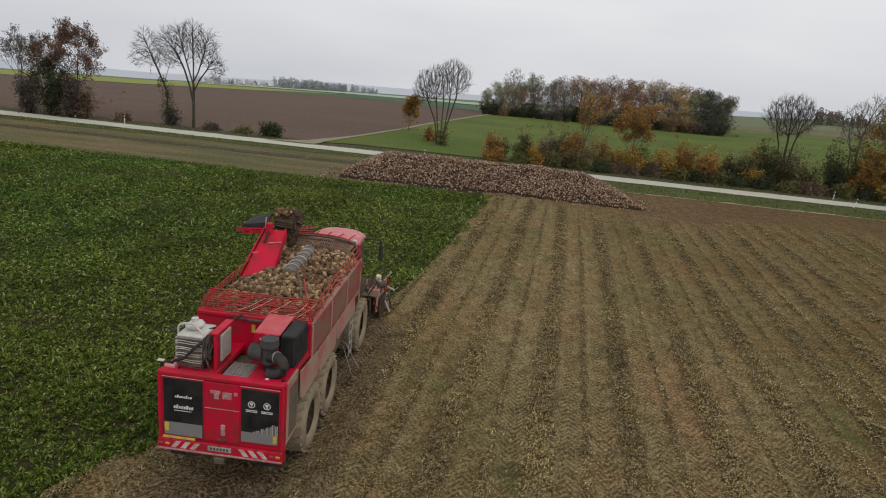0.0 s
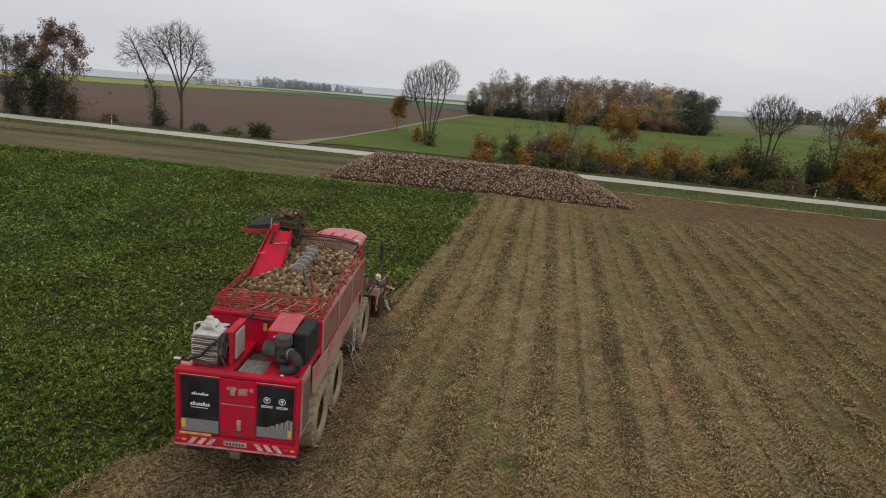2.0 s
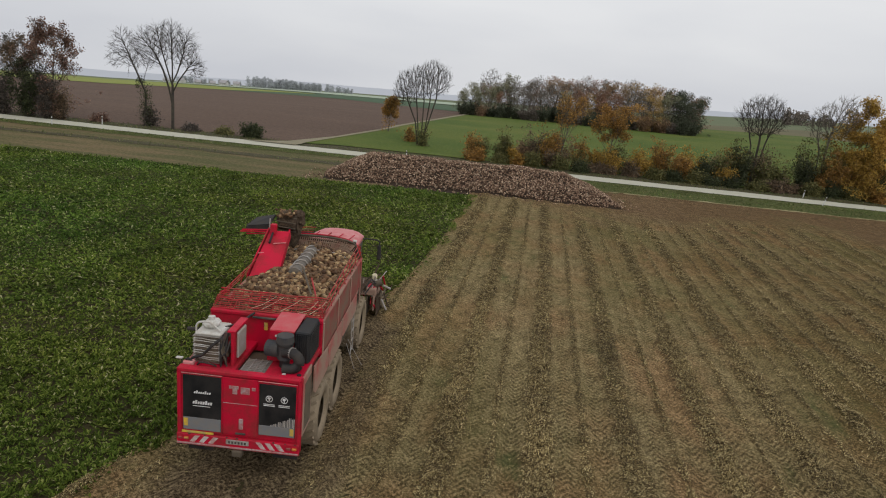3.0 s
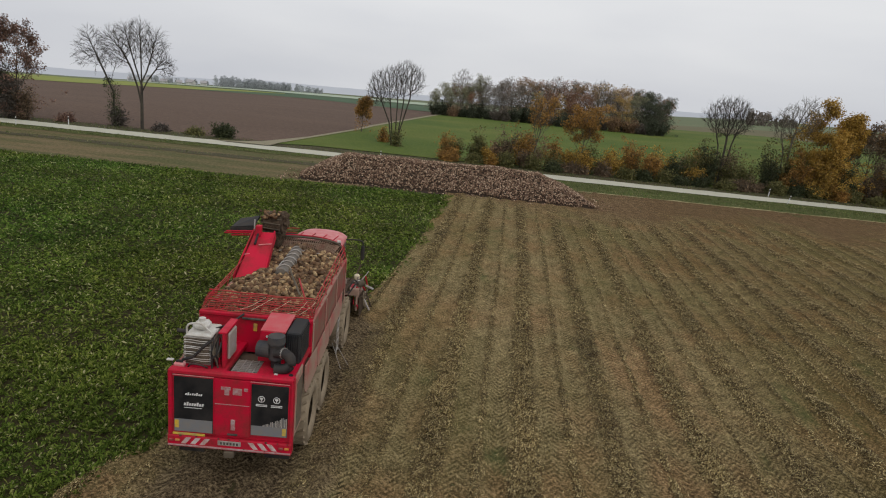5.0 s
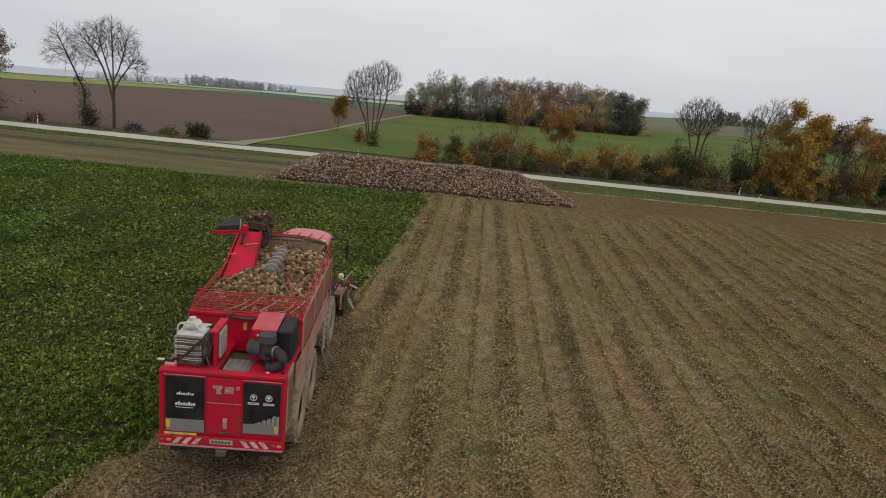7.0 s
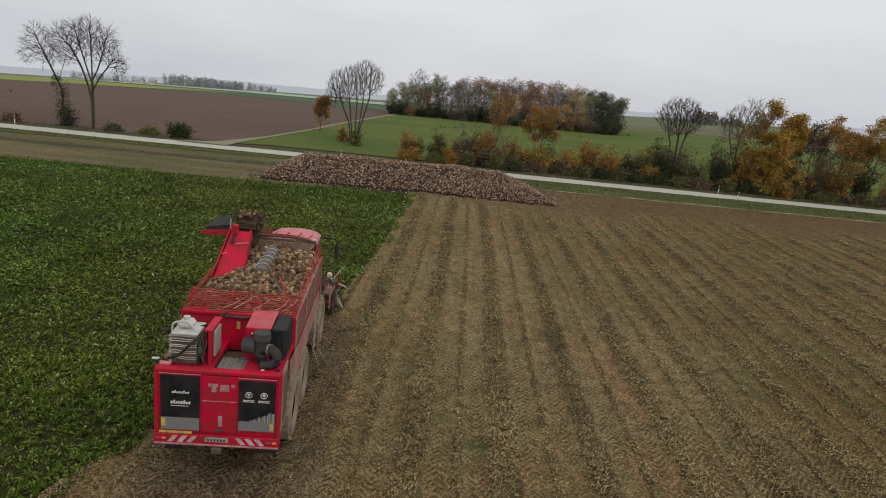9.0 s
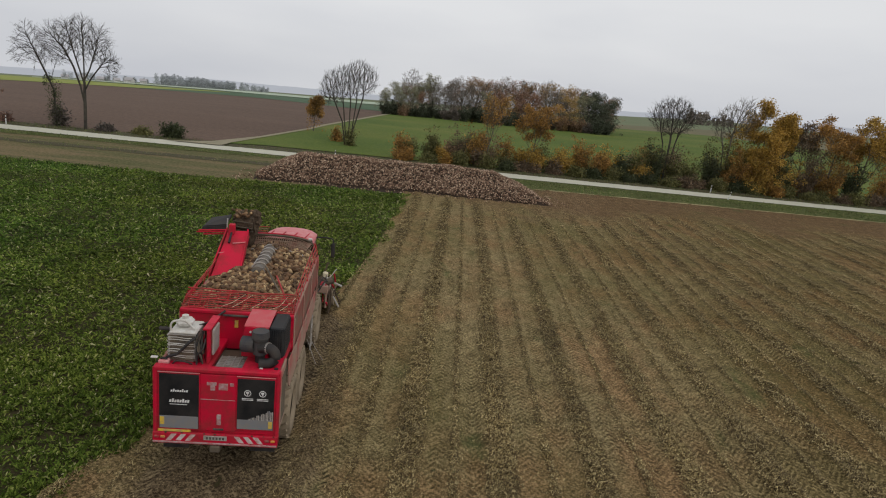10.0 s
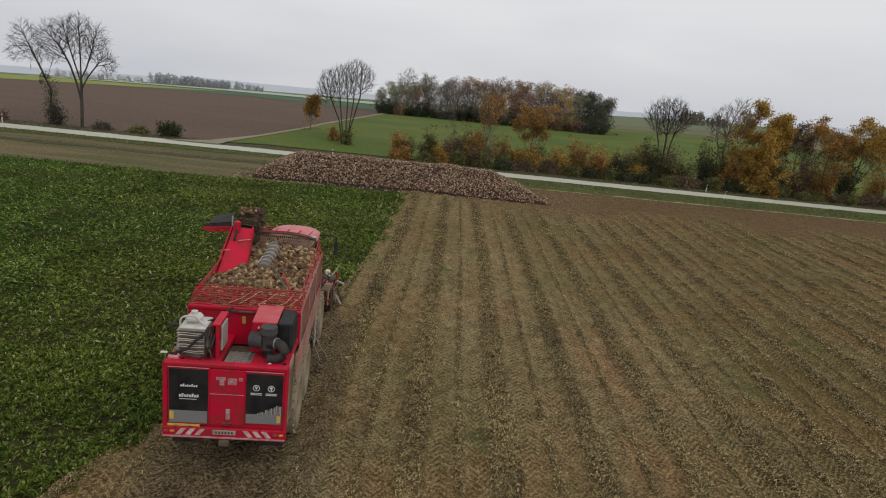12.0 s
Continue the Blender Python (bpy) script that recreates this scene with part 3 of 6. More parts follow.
def beets(name, p, size, material, label, category, seed, parent=None, sides=6):
    """Turnip-shaped roots, tapering from a blunt crown to a tail, thrown down at the points p."""
    g = np.random.RandomState(seed)
    n = len(p)
    t = g.uniform(0, 2 * np.pi, n)
    ph = g.uniform(-0.7, 0.7, n)
    ax = np.stack([np.cos(t) * np.cos(ph), np.sin(t) * np.cos(ph), np.sin(ph)], -1)
    side = np.stack([-np.sin(t), np.cos(t), 0 * t], -1)
    up = np.cross(ax, side)
    prof = ((-0.40, 0.06), (-0.24, 0.38), (0.16, 0.35), (0.72, 0.03))
    rings = []
    for f, r in prof:
        for k in range(sides):
            a = 2 * np.pi * k / sides
            rings.append(p + ax * (size * f)[:, None] + (side * np.cos(a) + up * np.sin(a)) * (size * r)[:, None] * g.uniform(0.85, 1.15, (n, 1)))
    v = np.stack(rings, 1).reshape(-1, 3)
    m = len(prof) * sides
    base = (np.arange(n) * m)[:, None]
    fs = []
    for j in range(len(prof) - 1):
        for k in range(sides):
            a, b = j * sides + k, j * sides + (k + 1) % sides
            fs.append(base + np.array([[a, b, b + sides, a + sides]]))
    return big_mesh(name, v, np.concatenate(fs, 0), material, label, category, "stuff", parent, smooth=True)


def clamp_height(x, y):
    """A long heap with a rounded crest, ragged feet and tapering ends."""
    foot = 0.9 * (value_noise(x, y, 2.5, 51) - 0.5)
    e = np.minimum((x + 12.5) / 3.6, (14.5 - x) / 5.0) + 0.15 * foot
    w = np.minimum((y - 62.5 - 0.35 * np.cos(x * 0.23)) / 3.4, (71.2 - y) / 3.4) + 0.1 * foot
    prof = np.clip(np.minimum(np.clip(e, 0, 1) ** 0.8, np.clip(w, 0, 1) ** 0.85), 0, 1)
    top = np.interp(x, [-12, -8, -2, 6, 10, 15], [1.85, 2.05, 2.05, 2.12, 2.0, 1.75])
    return prof * top + 0.16 * (value_noise(x, y, 1.2, 52) - 0.5) * (prof > 0.05)


def beet_clamp():
    x, y = np.linspace(-13.5, 15.5, 120), np.linspace(61.8, 71.5, 50)
    xx, yy = np.meshgrid(x, y, indexing="ij")
    z = clamp_height(xx, yy) - 0.08
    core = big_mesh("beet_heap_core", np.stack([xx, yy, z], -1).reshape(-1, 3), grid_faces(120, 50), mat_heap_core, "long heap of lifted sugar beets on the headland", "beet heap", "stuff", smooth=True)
    g = np.random.RandomState(14)
    n = 18500
    px, py = g.uniform(-14.2, 16.2, n), 61.4 + 6.2 * g.rand(n)
    h = clamp_height(px, py)
    keep = (h > 0.1) | (g.rand(n) < 0.05)
    px, py, h = px[keep], py[keep], h[keep]
    beets("clamp_of_beets", np.stack([px, py, np.maximum(h, 0) + g.uniform(-0.02, 0.10, len(px))], -1), g.uniform(0.10, 0.175, len(px)), mat_heap_beet, "lifted beets covering the clamp heap, brownish pink", "beet heap", 15, sides=5)


beet_clamp()


# ---- trees and bushes ----
mat_bark = worn("grey_brown_bark", (0.09, 0.075, 0.06), (0.16, 0.14, 0.11), 0.5, 1.5, 0.9, 0, 0.1, 0.03)
mat_dark_bark = worn("dark_damp_bark", (0.042, 0.037, 0.032), (0.085, 0.075, 0.058), 0.4, 1.5, 0.9, 0, 0.1, 0.03)
LEAVES = {
    "bare": leafy("grey_bare_twigs", [(0.0, (0.16, 0.16, 0.16)), (0.5, (0.22, 0.215, 0.21)), (1.0, (0.28, 0.27, 0.26))]),
    "gold": leafy("golden_leaf", [(0.0, (0.19, 0.12, 0.034)), (0.5, (0.42, 0.255, 0.05)), (1.0, (0.58, 0.385, 0.083))]),
    "orange": leafy("orange_brown_leaf", [(0.0, (0.16, 0.092, 0.034)), (0.5, (0.35, 0.19, 0.05)), (1.0, (0.50, 0.285, 0.075))]),
    "brown": leafy("brown_leaf", [(0.0, (0.083, 0.064, 0.045)), (0.5, (0.166, 0.118, 0.074)), (1.0, (0.282, 0.192, 0.115))]),
    "rust": leafy("red_brown_leaf", [(0.0, (0.102, 0.064, 0.051)), (0.5, (0.205, 0.120, 0.090)), (1.0, (0.320, 0.192, 0.134))]),
    "olive": leafy("olive_leaf", [(0.0, (0.075, 0.080, 0.028)), (0.5, (0.155, 0.150, 0.052)), (1.0, (0.25, 0.225, 0.083))]),
    "green": leafy("dark_green_leaf", [(0.0, (0.028, 0.038, 0.018)), (0.5, (0.058, 0.070, 0.029)), (1.0, (0.102, 0.113, 0.049))]),
    "pale": leafy("pale_grey_green_leaf", [(0.0, (0.141, 0.154, 0.096)), (0.5, (0.218, 0.224, 0.141)), (1.0, (0.320, 0.314, 0.205))]),
    "dark": leafy("dull_dark_brown_leaf", [(0.0, (0.058, 0.051, 0.044)), (0.5, (0.109, 0.092, 0.077)), (1.0, (0.179, 0.147, 0.115))]),
}


# leaf colours of the small wood, paled and greyed to paint in its haze
for kind, word, c in (("wood_pale", "hazed_grey_green_leaf", (0.26, 0.255, 0.155)), ("wood_brown", "hazed_tan_leaf", (0.29, 0.188, 0.112)), ("wood_rust", "hazed_russet_leaf", (0.30, 0.165, 0.105)), ("wood_gold", "hazed_golden_leaf", (0.42, 0.28, 0.10)), ("wood_green", "hazed_dark_green_leaf", (0.085, 0.096, 0.06)), ("wood_grey", "hazed_grey_leaf", (0.20, 0.168, 0.14))):
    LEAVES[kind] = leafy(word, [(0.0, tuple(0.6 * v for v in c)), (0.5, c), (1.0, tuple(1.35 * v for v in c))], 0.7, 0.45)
# near-flat pale grey: distance haze painted straight into the skyline woods
LEAVES["distant"] = leafy("haze_grey_wood", [(0.0, (0.44, 0.455, 0.47)), (1.0, (0.50, 0.515, 0.525))], 0.9, 0.5)


def grow(g, height, spread, levels, stems=1, lean=(0, 0), bare_to=0.3, fork=2):
    """Segments (p, q, r0, r1) of a trunk with upswept limbs and fine twigs, and the twig ends."""
    segs, tips = [], []
    thin = 0.017 if levels > 3 else 0.018

    def limb(p, d, length, r, level):
        pieces = 7 if level == 0 else 5
        for k in range(pieces):
            step = length / pieces
            w = 0.035 if level == 0 else 0.08
            d = (d + Vector((g.gauss(0, w), g.gauss(0, w), (0.03 if level == 0 else 0.11) + g.gauss(0, 0.04)))).normalized()
            q = p + d * step
            r2 = r * (0.84 if level == 0 else 0.78)
            segs.append((p, q, max(r, thin), max(r2, thin * 0.8)))
            f = (k + 1) / pieces
            if level < levels and f > (bare_to if level == 0 else 0.25):
                for _ in range(fork):
                    if g.random() < (0.95 if level == 0 else 0.74):
                        a, tilt = g.uniform(0, 6.283), g.uniform(0.45, 0.9) * spread
                        side = d.orthogonal().normalized()
                        side.rotate(Matrix.Rotation(a, 3, d))
                        nd = (d * math.cos(tilt) + side * math.sin(tilt)).normalized()
                        limb(q, nd, length * g.uniform(0.42, 0.64) * (1.2 - 0.5 * f), r2 * 0.64, level + 1)
            p, r = q, r2
        tips.append(p)

    for s in range(stems):
        a = 6.283 * s / max(stems, 1) + g.random()
        off = 0.26 * (stems > 1)
        d = Vector((lean[0] + off * math.cos(a), lean[1] + off * math.sin(a), 1)).normalized()
        limb(Vector((off * math.cos(a), off * math.sin(a), -0.3)), d, height * (0.8 if stems == 1 else 0.74) * g.uniform(0.92, 1.08), height * (0.016 if stems == 1 else 0.011), 0)
    return segs, tips


def wood_mesh(segs):
    """Tapered tubes along the segments."""
    verts, faces = [], []
    for p, q, r0, r1 in segs:
        d = (q - p).normalized()
        u = d.orthogonal().normalized()
        w = d.cross(u)
        n = 6 if r0 > 0.06 else 3
        b = len(verts)
        for c, r in ((p, r0), (q, r1)):
            for k in range(n):
                a = 6.283 * k / n
                verts.append(c + (u * math.cos(a) + w * math.sin(a)) * r)
        for k in range(n):
            faces.append((b + k, b + (k + 1) % n, b + n + (k + 1) % n, b + n + k))
    return [tuple(v) for v in verts], faces


def clump_leaves(g, points, per, spread, size, floor=0.1):
    """Small leaves scattered about the points, each a creased kite."""
    rs = np.random.RandomState(g.randrange(10 ** 6))
    p = np.repeat(np.array([tuple(v) for v in points]), per, 0)
    q = rs.normal(0, 1, p.shape)
    q *= (1.35 * rs.rand(len(q)) ** 0.4 / np.linalg.norm(q, axis=1))[:, None]
    p = p + q * np.array([spread, spread, spread * 0.75])
    p[:, 2] = np.maximum(p[:, 2], floor)
    n = len(p)
    a = rs.normal(0, 1, (n, 3))
    a /= np.linalg.norm(a, axis=1)[:, None]
    b = np.cross(a, rs.normal(0, 1, (n, 3)))
    b /= np.linalg.norm(b, axis=1)[:, None]
    s = (size * rs.uniform(0.6, 1.4, n))[:, None]
    v = np.stack([p - a * s * 0.6, p + b * s * 0.36, p + a * s * 0.6, p - b * s * 0.36], 1).reshape(-1, 3)
    return v, np.arange(n * 4).reshape(-1, 4)


def tree(name, x, y, height, seed, leaves=None, per=8, size=0.22, spread=0.35, shape=1.0, levels=3, stems=1, lean=(0, 0), bare_to=0.3, bark=None, label="", category="tree", group="", width=1.0, under=0, ivy=0.0):
    g = random.Random(seed)
    root = tagged(new(name), label, category, group)
    root.matrix_basis = pose(x, y, float(land_height(x, y)), 0, 0, g.uniform(0, 360) if lean == (0, 0) else 0)
    segs, tips = grow(g, height, shape, levels, stems, lean, bare_to)
    top = max(t.z for t in tips)
    k = height / top
    for i, (p, q, r0, r1) in enumerate(segs):
        segs[i] = (Vector((p.x * width, p.y * width, p.z * k)), Vector((q.x * width, q.y * width, q.z * k)), r0, r1)
    tips = [Vector((t.x * width, t.y * width, t.z * k)) for t in tips]
    v, f = wood_mesh(segs)
    me = bpy.data.meshes.new("trunk")
    me.from_pydata(v, [], f)
    me.materials.append(bark or mat_bark)
    t = new("trunk", me)
    t.parent = root
    if leaves:
        pts = [p for p in tips if g.random() < 0.9]
        if under:
            pts += [Vector((g.gauss(0, 0.16) * height * width, g.gauss(0, 0.12) * height, g.uniform(0.05, 0.45) * height)) for _ in range(under)]
        v, f = clump_leaves(g, pts, per, spread, size)
        big_mesh("crown", v, f, LEAVES[leaves], parent=root)
    if ivy:
        low = [p.lerp(q, g.random()) + Vector((g.gauss(0, 0.25), g.gauss(0, 0.25), 0)) for p, q, r0, r1 in segs if q.z < height * ivy and r0 > 0.05 for _ in range(9)]
        v, f = clump_leaves(g, low, 10, 0.32, 0.2)
        big_mesh("ivy", v, f, LEAVES["green"], parent=root, label="dark ivy round the trunk")
    return root


def crown_skeleton(seed, trunks, lobes, count, step=0.30, reach=0.40, rise=0.22):
    """Limbs that grow from the trunks into ellipsoid lobes, forking towards free room. Returns segments and tips."""
    rs = np.random.RandomState(seed)
    goal = []
    for cx, cy, cz, rx, ry, rz in lobes:
        q = rs.normal(0, 1, (count, 3))
        q *= (rs.rand(count) ** 0.42 / np.linalg.norm(q, axis=1))[:, None]
        goal.append(q * (rx, ry, rz) + (cx, cy, cz))
    goal = np.concatenate(goal)
    nodes, parent = [], []
    for path in trunks:
        for i, p in enumerate(path):
            if i:
                parent.append(len(nodes) - 1)
            elif p[2] > 0.5:
                parent.append(int(np.argmin([np.linalg.norm(q - np.array(p)) for q in nodes])))
            else:
                parent.append(-1)
            nodes.append(np.array(p, float))
    forks = [0] * len(nodes)
    best = np.full(len(goal), 1e9)
    near = np.zeros(len(goal), int)
    fresh = list(range(len(nodes)))
    for _ in range(130):
        for i in fresh:
            d = np.linalg.norm(goal - nodes[i], axis=1)
            m = d < best
            best[m], near[m] = d[m], i
        live = best > reach
        goal, best, near = goal[live], best[live], near[live]
        fresh = []
        if not len(goal):
            break
        for i in np.unique(near):
            if forks[i] > 2:
                best[near == i] = 0.0
                continue
            forks[i] += 1
            d = goal[near == i] - nodes[i]
            d = (d / np.linalg.norm(d, axis=1)[:, None]).mean(0) + rs.normal(0, 0.06, 3) + (0, 0, rise)
            if parent[i] >= 0:
                d = d + 0.4 * (nodes[i] - nodes[parent[i]]) / step
            fresh.append(len(nodes))
            forks.append(0)
            parent.append(int(i))
            nodes.append(nodes[i] + d / (np.linalg.norm(d) + 1e-6) * step)
    n = len(nodes)
    area, kids = np.zeros(n), np.zeros(n, int)
    for i in range(n - 1, -1, -1):
        if kids[i] == 0:
            area[i] += 0.014 ** 2.15
        if parent[i] >= 0:
            area[parent[i]] += area[i]
            kids[parent[i]] += 1
    rad = area ** (1 / 2.15)
    segs, tips = [], []
    for i in range(n):
        if parent[i] >= 0:
            p = parent[i]
            segs.append((Vector(nodes[p]), Vector(nodes[i]), min(rad[p], rad[i] * 1.3), rad[i]))
            if rad[i] < 0.05:
                d = nodes[i] - nodes[p]
                for _ in range(2 if kids[i] else 5):
                    e = d * rs.uniform(0.9, 2.7) + rs.normal(0, 0.16, 3) + (0, 0, 0.14)
                    segs.append((Vector(nodes[i]), Vector(nodes[i] + e), 0.010, 0.007))
            if not kids[i]:
                tips.append(Vector(nodes[i]))
    return segs, tips


def bare_tree(x, y, seed, trunks, lobes, count, label, bark, leaves=None, per=3, size=0.14, spread=0.3, ivy=None, group="", **shape):
    """A leafless or thin-leaved tree: root, trunk and limbs, and where it has them leaves and ivy."""
    g = random.Random(seed)
    root = tagged(new("tree"), label, "tree", group)
    root.matrix_basis = pose(x, y, float(land_height(x, y)))
    segs, tips = crown_skeleton(seed, trunks, lobes, count, **shape)
    v, f = wood_mesh(segs)
    me = bpy.data.meshes.new("trunk")
    me.from_pydata(v, [], f)
    me.materials.append(bark)
    new("trunk", me).parent = root
    if leaves:
        v, f = clump_leaves(g, tips, per, spread, size)
        big_mesh("crown", v, f, LEAVES[leaves], parent=root)
    if ivy:
        z0, z1, r = ivy
        low = [p.lerp(q, g.random()) + Vector((g.gauss(0, r), g.gauss(0, r), 0)) for p, q, r0, r1 in segs if z0 < q.z < z1 and r0 > 0.06 for _ in range(8)]
        v, f = clump_leaves(g, low, 16, 0.32, 0.13)
        big_mesh("ivy", v, f, LEAVES["green"], parent=root, label="dark ivy round the trunk")
    return root


def stem_path(*p):
    """Points every half metre along a bent stem."""
    out = []
    for a, b in zip(p, p[1:]):
        a, b = np.array(a, float), np.array(b, float)
        k = max(1, int(np.linalg.norm(b - a) / 0.5))
        out += [a + (b - a) * i / k for i in range(k)]
    return out + [np.array(p[-1], float)]


def bush(x, y, height, width, seed, leaves, label, density=1.0, group="", leaf=0.19):
    """A shrub: many stems from the ground, leaves dense low down, thinning to an uneven top."""
    g = random.Random(seed)
    root = tagged(new("bush"), label, "bush", group)
    root.matrix_basis = pose(x, y, float(land_height(x, y)))
    segs, pts = [], []
    for s in range(int(6 + 2.6 * width)):
        a, r = g.uniform(0, 6.283), width * 0.5 * math.sqrt(g.random())
        p = Vector((r * 0.08 * math.cos(a), r * 0.08 * math.sin(a), -0.2))
        d = Vector((1.3 * r / height * math.cos(a), 1.0 * r / height * math.sin(a), 1)).normalized()
        h = height * g.uniform(0.5, 1.0) * (1.05 - 0.35 * (2 * r / width) ** 2)
        for k in range(5):
            q = p + (d + Vector((g.gauss(0, 0.12), g.gauss(0, 0.12), 0))).normalized() * (h / 5)
            segs.append((p, q, max(0.05 - 0.009 * k, 0.014), max(0.041 - 0.009 * k, 0.012)))
            for _ in range(2):
                w = q + Vector((g.gauss(0, 0.35), g.gauss(0, 0.3), g.gauss(0.15, 0.25)))
                segs.append((q, w, 0.016, 0.012))
                pts += [w, q.lerp(w, 0.5)]
            p = q
    v, f = wood_mesh(segs)
    me = bpy.data.meshes.new("stem")
    me.from_pydata(v, [], f)
    me.materials.append(mat_dark_bark)
    st = new("stem", me)
    st.parent = root
    v, f = clump_leaves(g, pts, max(3, int(10 * density)), 0.42, leaf)
    big_mesh("foliage", v, f, LEAVES[leaves], parent=root)
    return root


# roadside trees by the ploughed field
bare_tree(-36.9, 85.2, 3, [stem_path((0, 0, -0.3), (0.05, 0, 4.0), (0.0, 0.1, 8.0), (-0.1, 0.1, 11.4)), stem_path((0, 0, 3.0), (-0.5, 0.2, 5.0), (-1.2, 0.2, 7.1), (-2.2, 0.3, 9.0), (-3.5, 0.3, 10.3)), stem_path((0, 0, 5.4), (-0.8, -0.3, 8.5), (-1.5, -0.4, 11.2)), stem_path((0, 0, 5.6), (0.6, 0.2, 7.0), (1.3, 0.2, 9.2), (1.7, 0.2, 10.8)), stem_path((0, 0, 4.4), (0.9, -0.2, 6.0), (2.4, -0.3, 8.0))],
          [(0, 0, 10.2, 1.4, 1.4, 2.6), (-1.8, 0.1, 10.1, 1.5, 1.5, 2.1), (-3.7, 0.3, 9.8, 1.1, 1.1, 1.7), (-2.5, 0.2, 8.2, 0.8, 0.9, 1.0), (1.7, 0.1, 9.5, 1.3, 1.4, 2.2), (3.0, -0.2, 7.6, 0.9, 0.9, 1.3)], 640, "tall leafless tree with a fine upswept crown", mat_dark_bark, rise=0.62)
bare_tree(-40.6, 86.0, 8, [stem_path((0, 0, -0.3), (-0.1, 0, 4.2), (-0.9, 0, 6.0), (-2.6, 0, 9.6)), stem_path((-0.5, 0, 5.0), (0.4, 0, 8.0))],
          [(-2.9, 0, 9.3, 1.3, 1.4, 2.0), (-1.5, 0.2, 7.8, 1.3, 1.4, 1.3), (-3.7, 0, 8.0, 0.9, 0.9, 1.3)], 420, "leaning leafless tree with ivy on its trunk", mat_dark_bark, ivy=(0.3, 6.4, 0.36), rise=0.3)
tree("tree", -58.8, 83.8, 10.4, 11, "dark", 7, 0.14, 0.32, levels=3, shape=0.7, bare_to=0.35, label="thinly leaved dark tree beside the road", under=6)
tree("tree", -55.4, 84.8, 9.6, 12, "brown", 11, 0.17, 0.37, levels=3, shape=0.9, bare_to=0.2, label="brown-leaved autumn tree in a roadside clump", under=30)
tree("tree", -51.6, 84.3, 11.6, 13, "rust", 18, 0.17, 0.42, levels=3, shape=0.75, bare_to=0.2, label="red-brown autumn tree in a roadside clump", under=80)
bush(-54.2, 83.4, 8.2, 5.0, 21, "green", "dense dark green shrub under the roadside trees", 1.7)
bush(-51.8, 83.2, 6.6, 3.6, 22, "dark", "dark brown shrub under the roadside trees", 1.4)
bush(-57.2, 83.2, 5.8, 3.8, 25, "dark", "dark brown shrub under the roadside trees", 1.2)
bush(-50.2, 83.6, 5.0, 2.4, 26, "brown", "dull brown shrub beside the roadside trees", 1.0)
bush(-27.0, 85.6, 1.9, 2.6, 23, "green", "round dark green bush beside the road", 1.5)
bush(-34.8, 85.8, 0.8, 1.6, 24, "dark", "low dull brown bush beside the road", 0.9)
bush(-30.6, 86.0, 0.8, 1.8, 27, "olive", "low olive bush beside the road", 0.9)
bush(-46.5, 85.5, 0.9, 1.8, 28, "rust", "low reddish bush beside the road", 0.8)
bush(-40.4, 86.4, 2.6, 1.6, 29, "dark", "dark bush beside the road", 0.7)
bare_tree(-6.7, 96.5, 31, [stem_path((0.25, 0, -0.3), (0.6, 0, 3.2), (0.9, 0.1, 6.4)), stem_path((-0.3, 0.2, -0.3), (-0.9, 0.1, 3.2), (-2.0, 0, 5.6)), stem_path((0.1, -0.2, -0.3), (0.1, -0.4, 6.2)), stem_path((0.3, 0.2, 0.8), (1.7, 0.3, 6.6)), stem_path((-0.3, 0.2, 1.0), (-1.0, 0.5, 6.0))],
          [(1.1, 0, 8.9, 2.5, 2.2, 2.3), (-2.3, 0, 7.4, 1.9, 1.9, 2.2), (-0.4, 0, 8.4, 2.0, 2.0, 2.2)], 1500, "leafless many-stemmed tree at the meadow edge", mat_dark_bark, rise=0.45)
tree("tree", -13.4, 112, 5.9, 32, "orange", 14, 0.17, 0.45, levels=3, shape=0.7, bare_to=0.15, label="small orange-brown sapling beside the farm track", under=16, width=1.0)
bush(-8.4, 100, 2.2, 1.6, 33, "orange", "thin orange bush at the meadow edge", 0.6)
bush(-6.3, 95.8, 3.0, 1.4, 34, "olive", "olive suckers round the tree foot", 0.5)

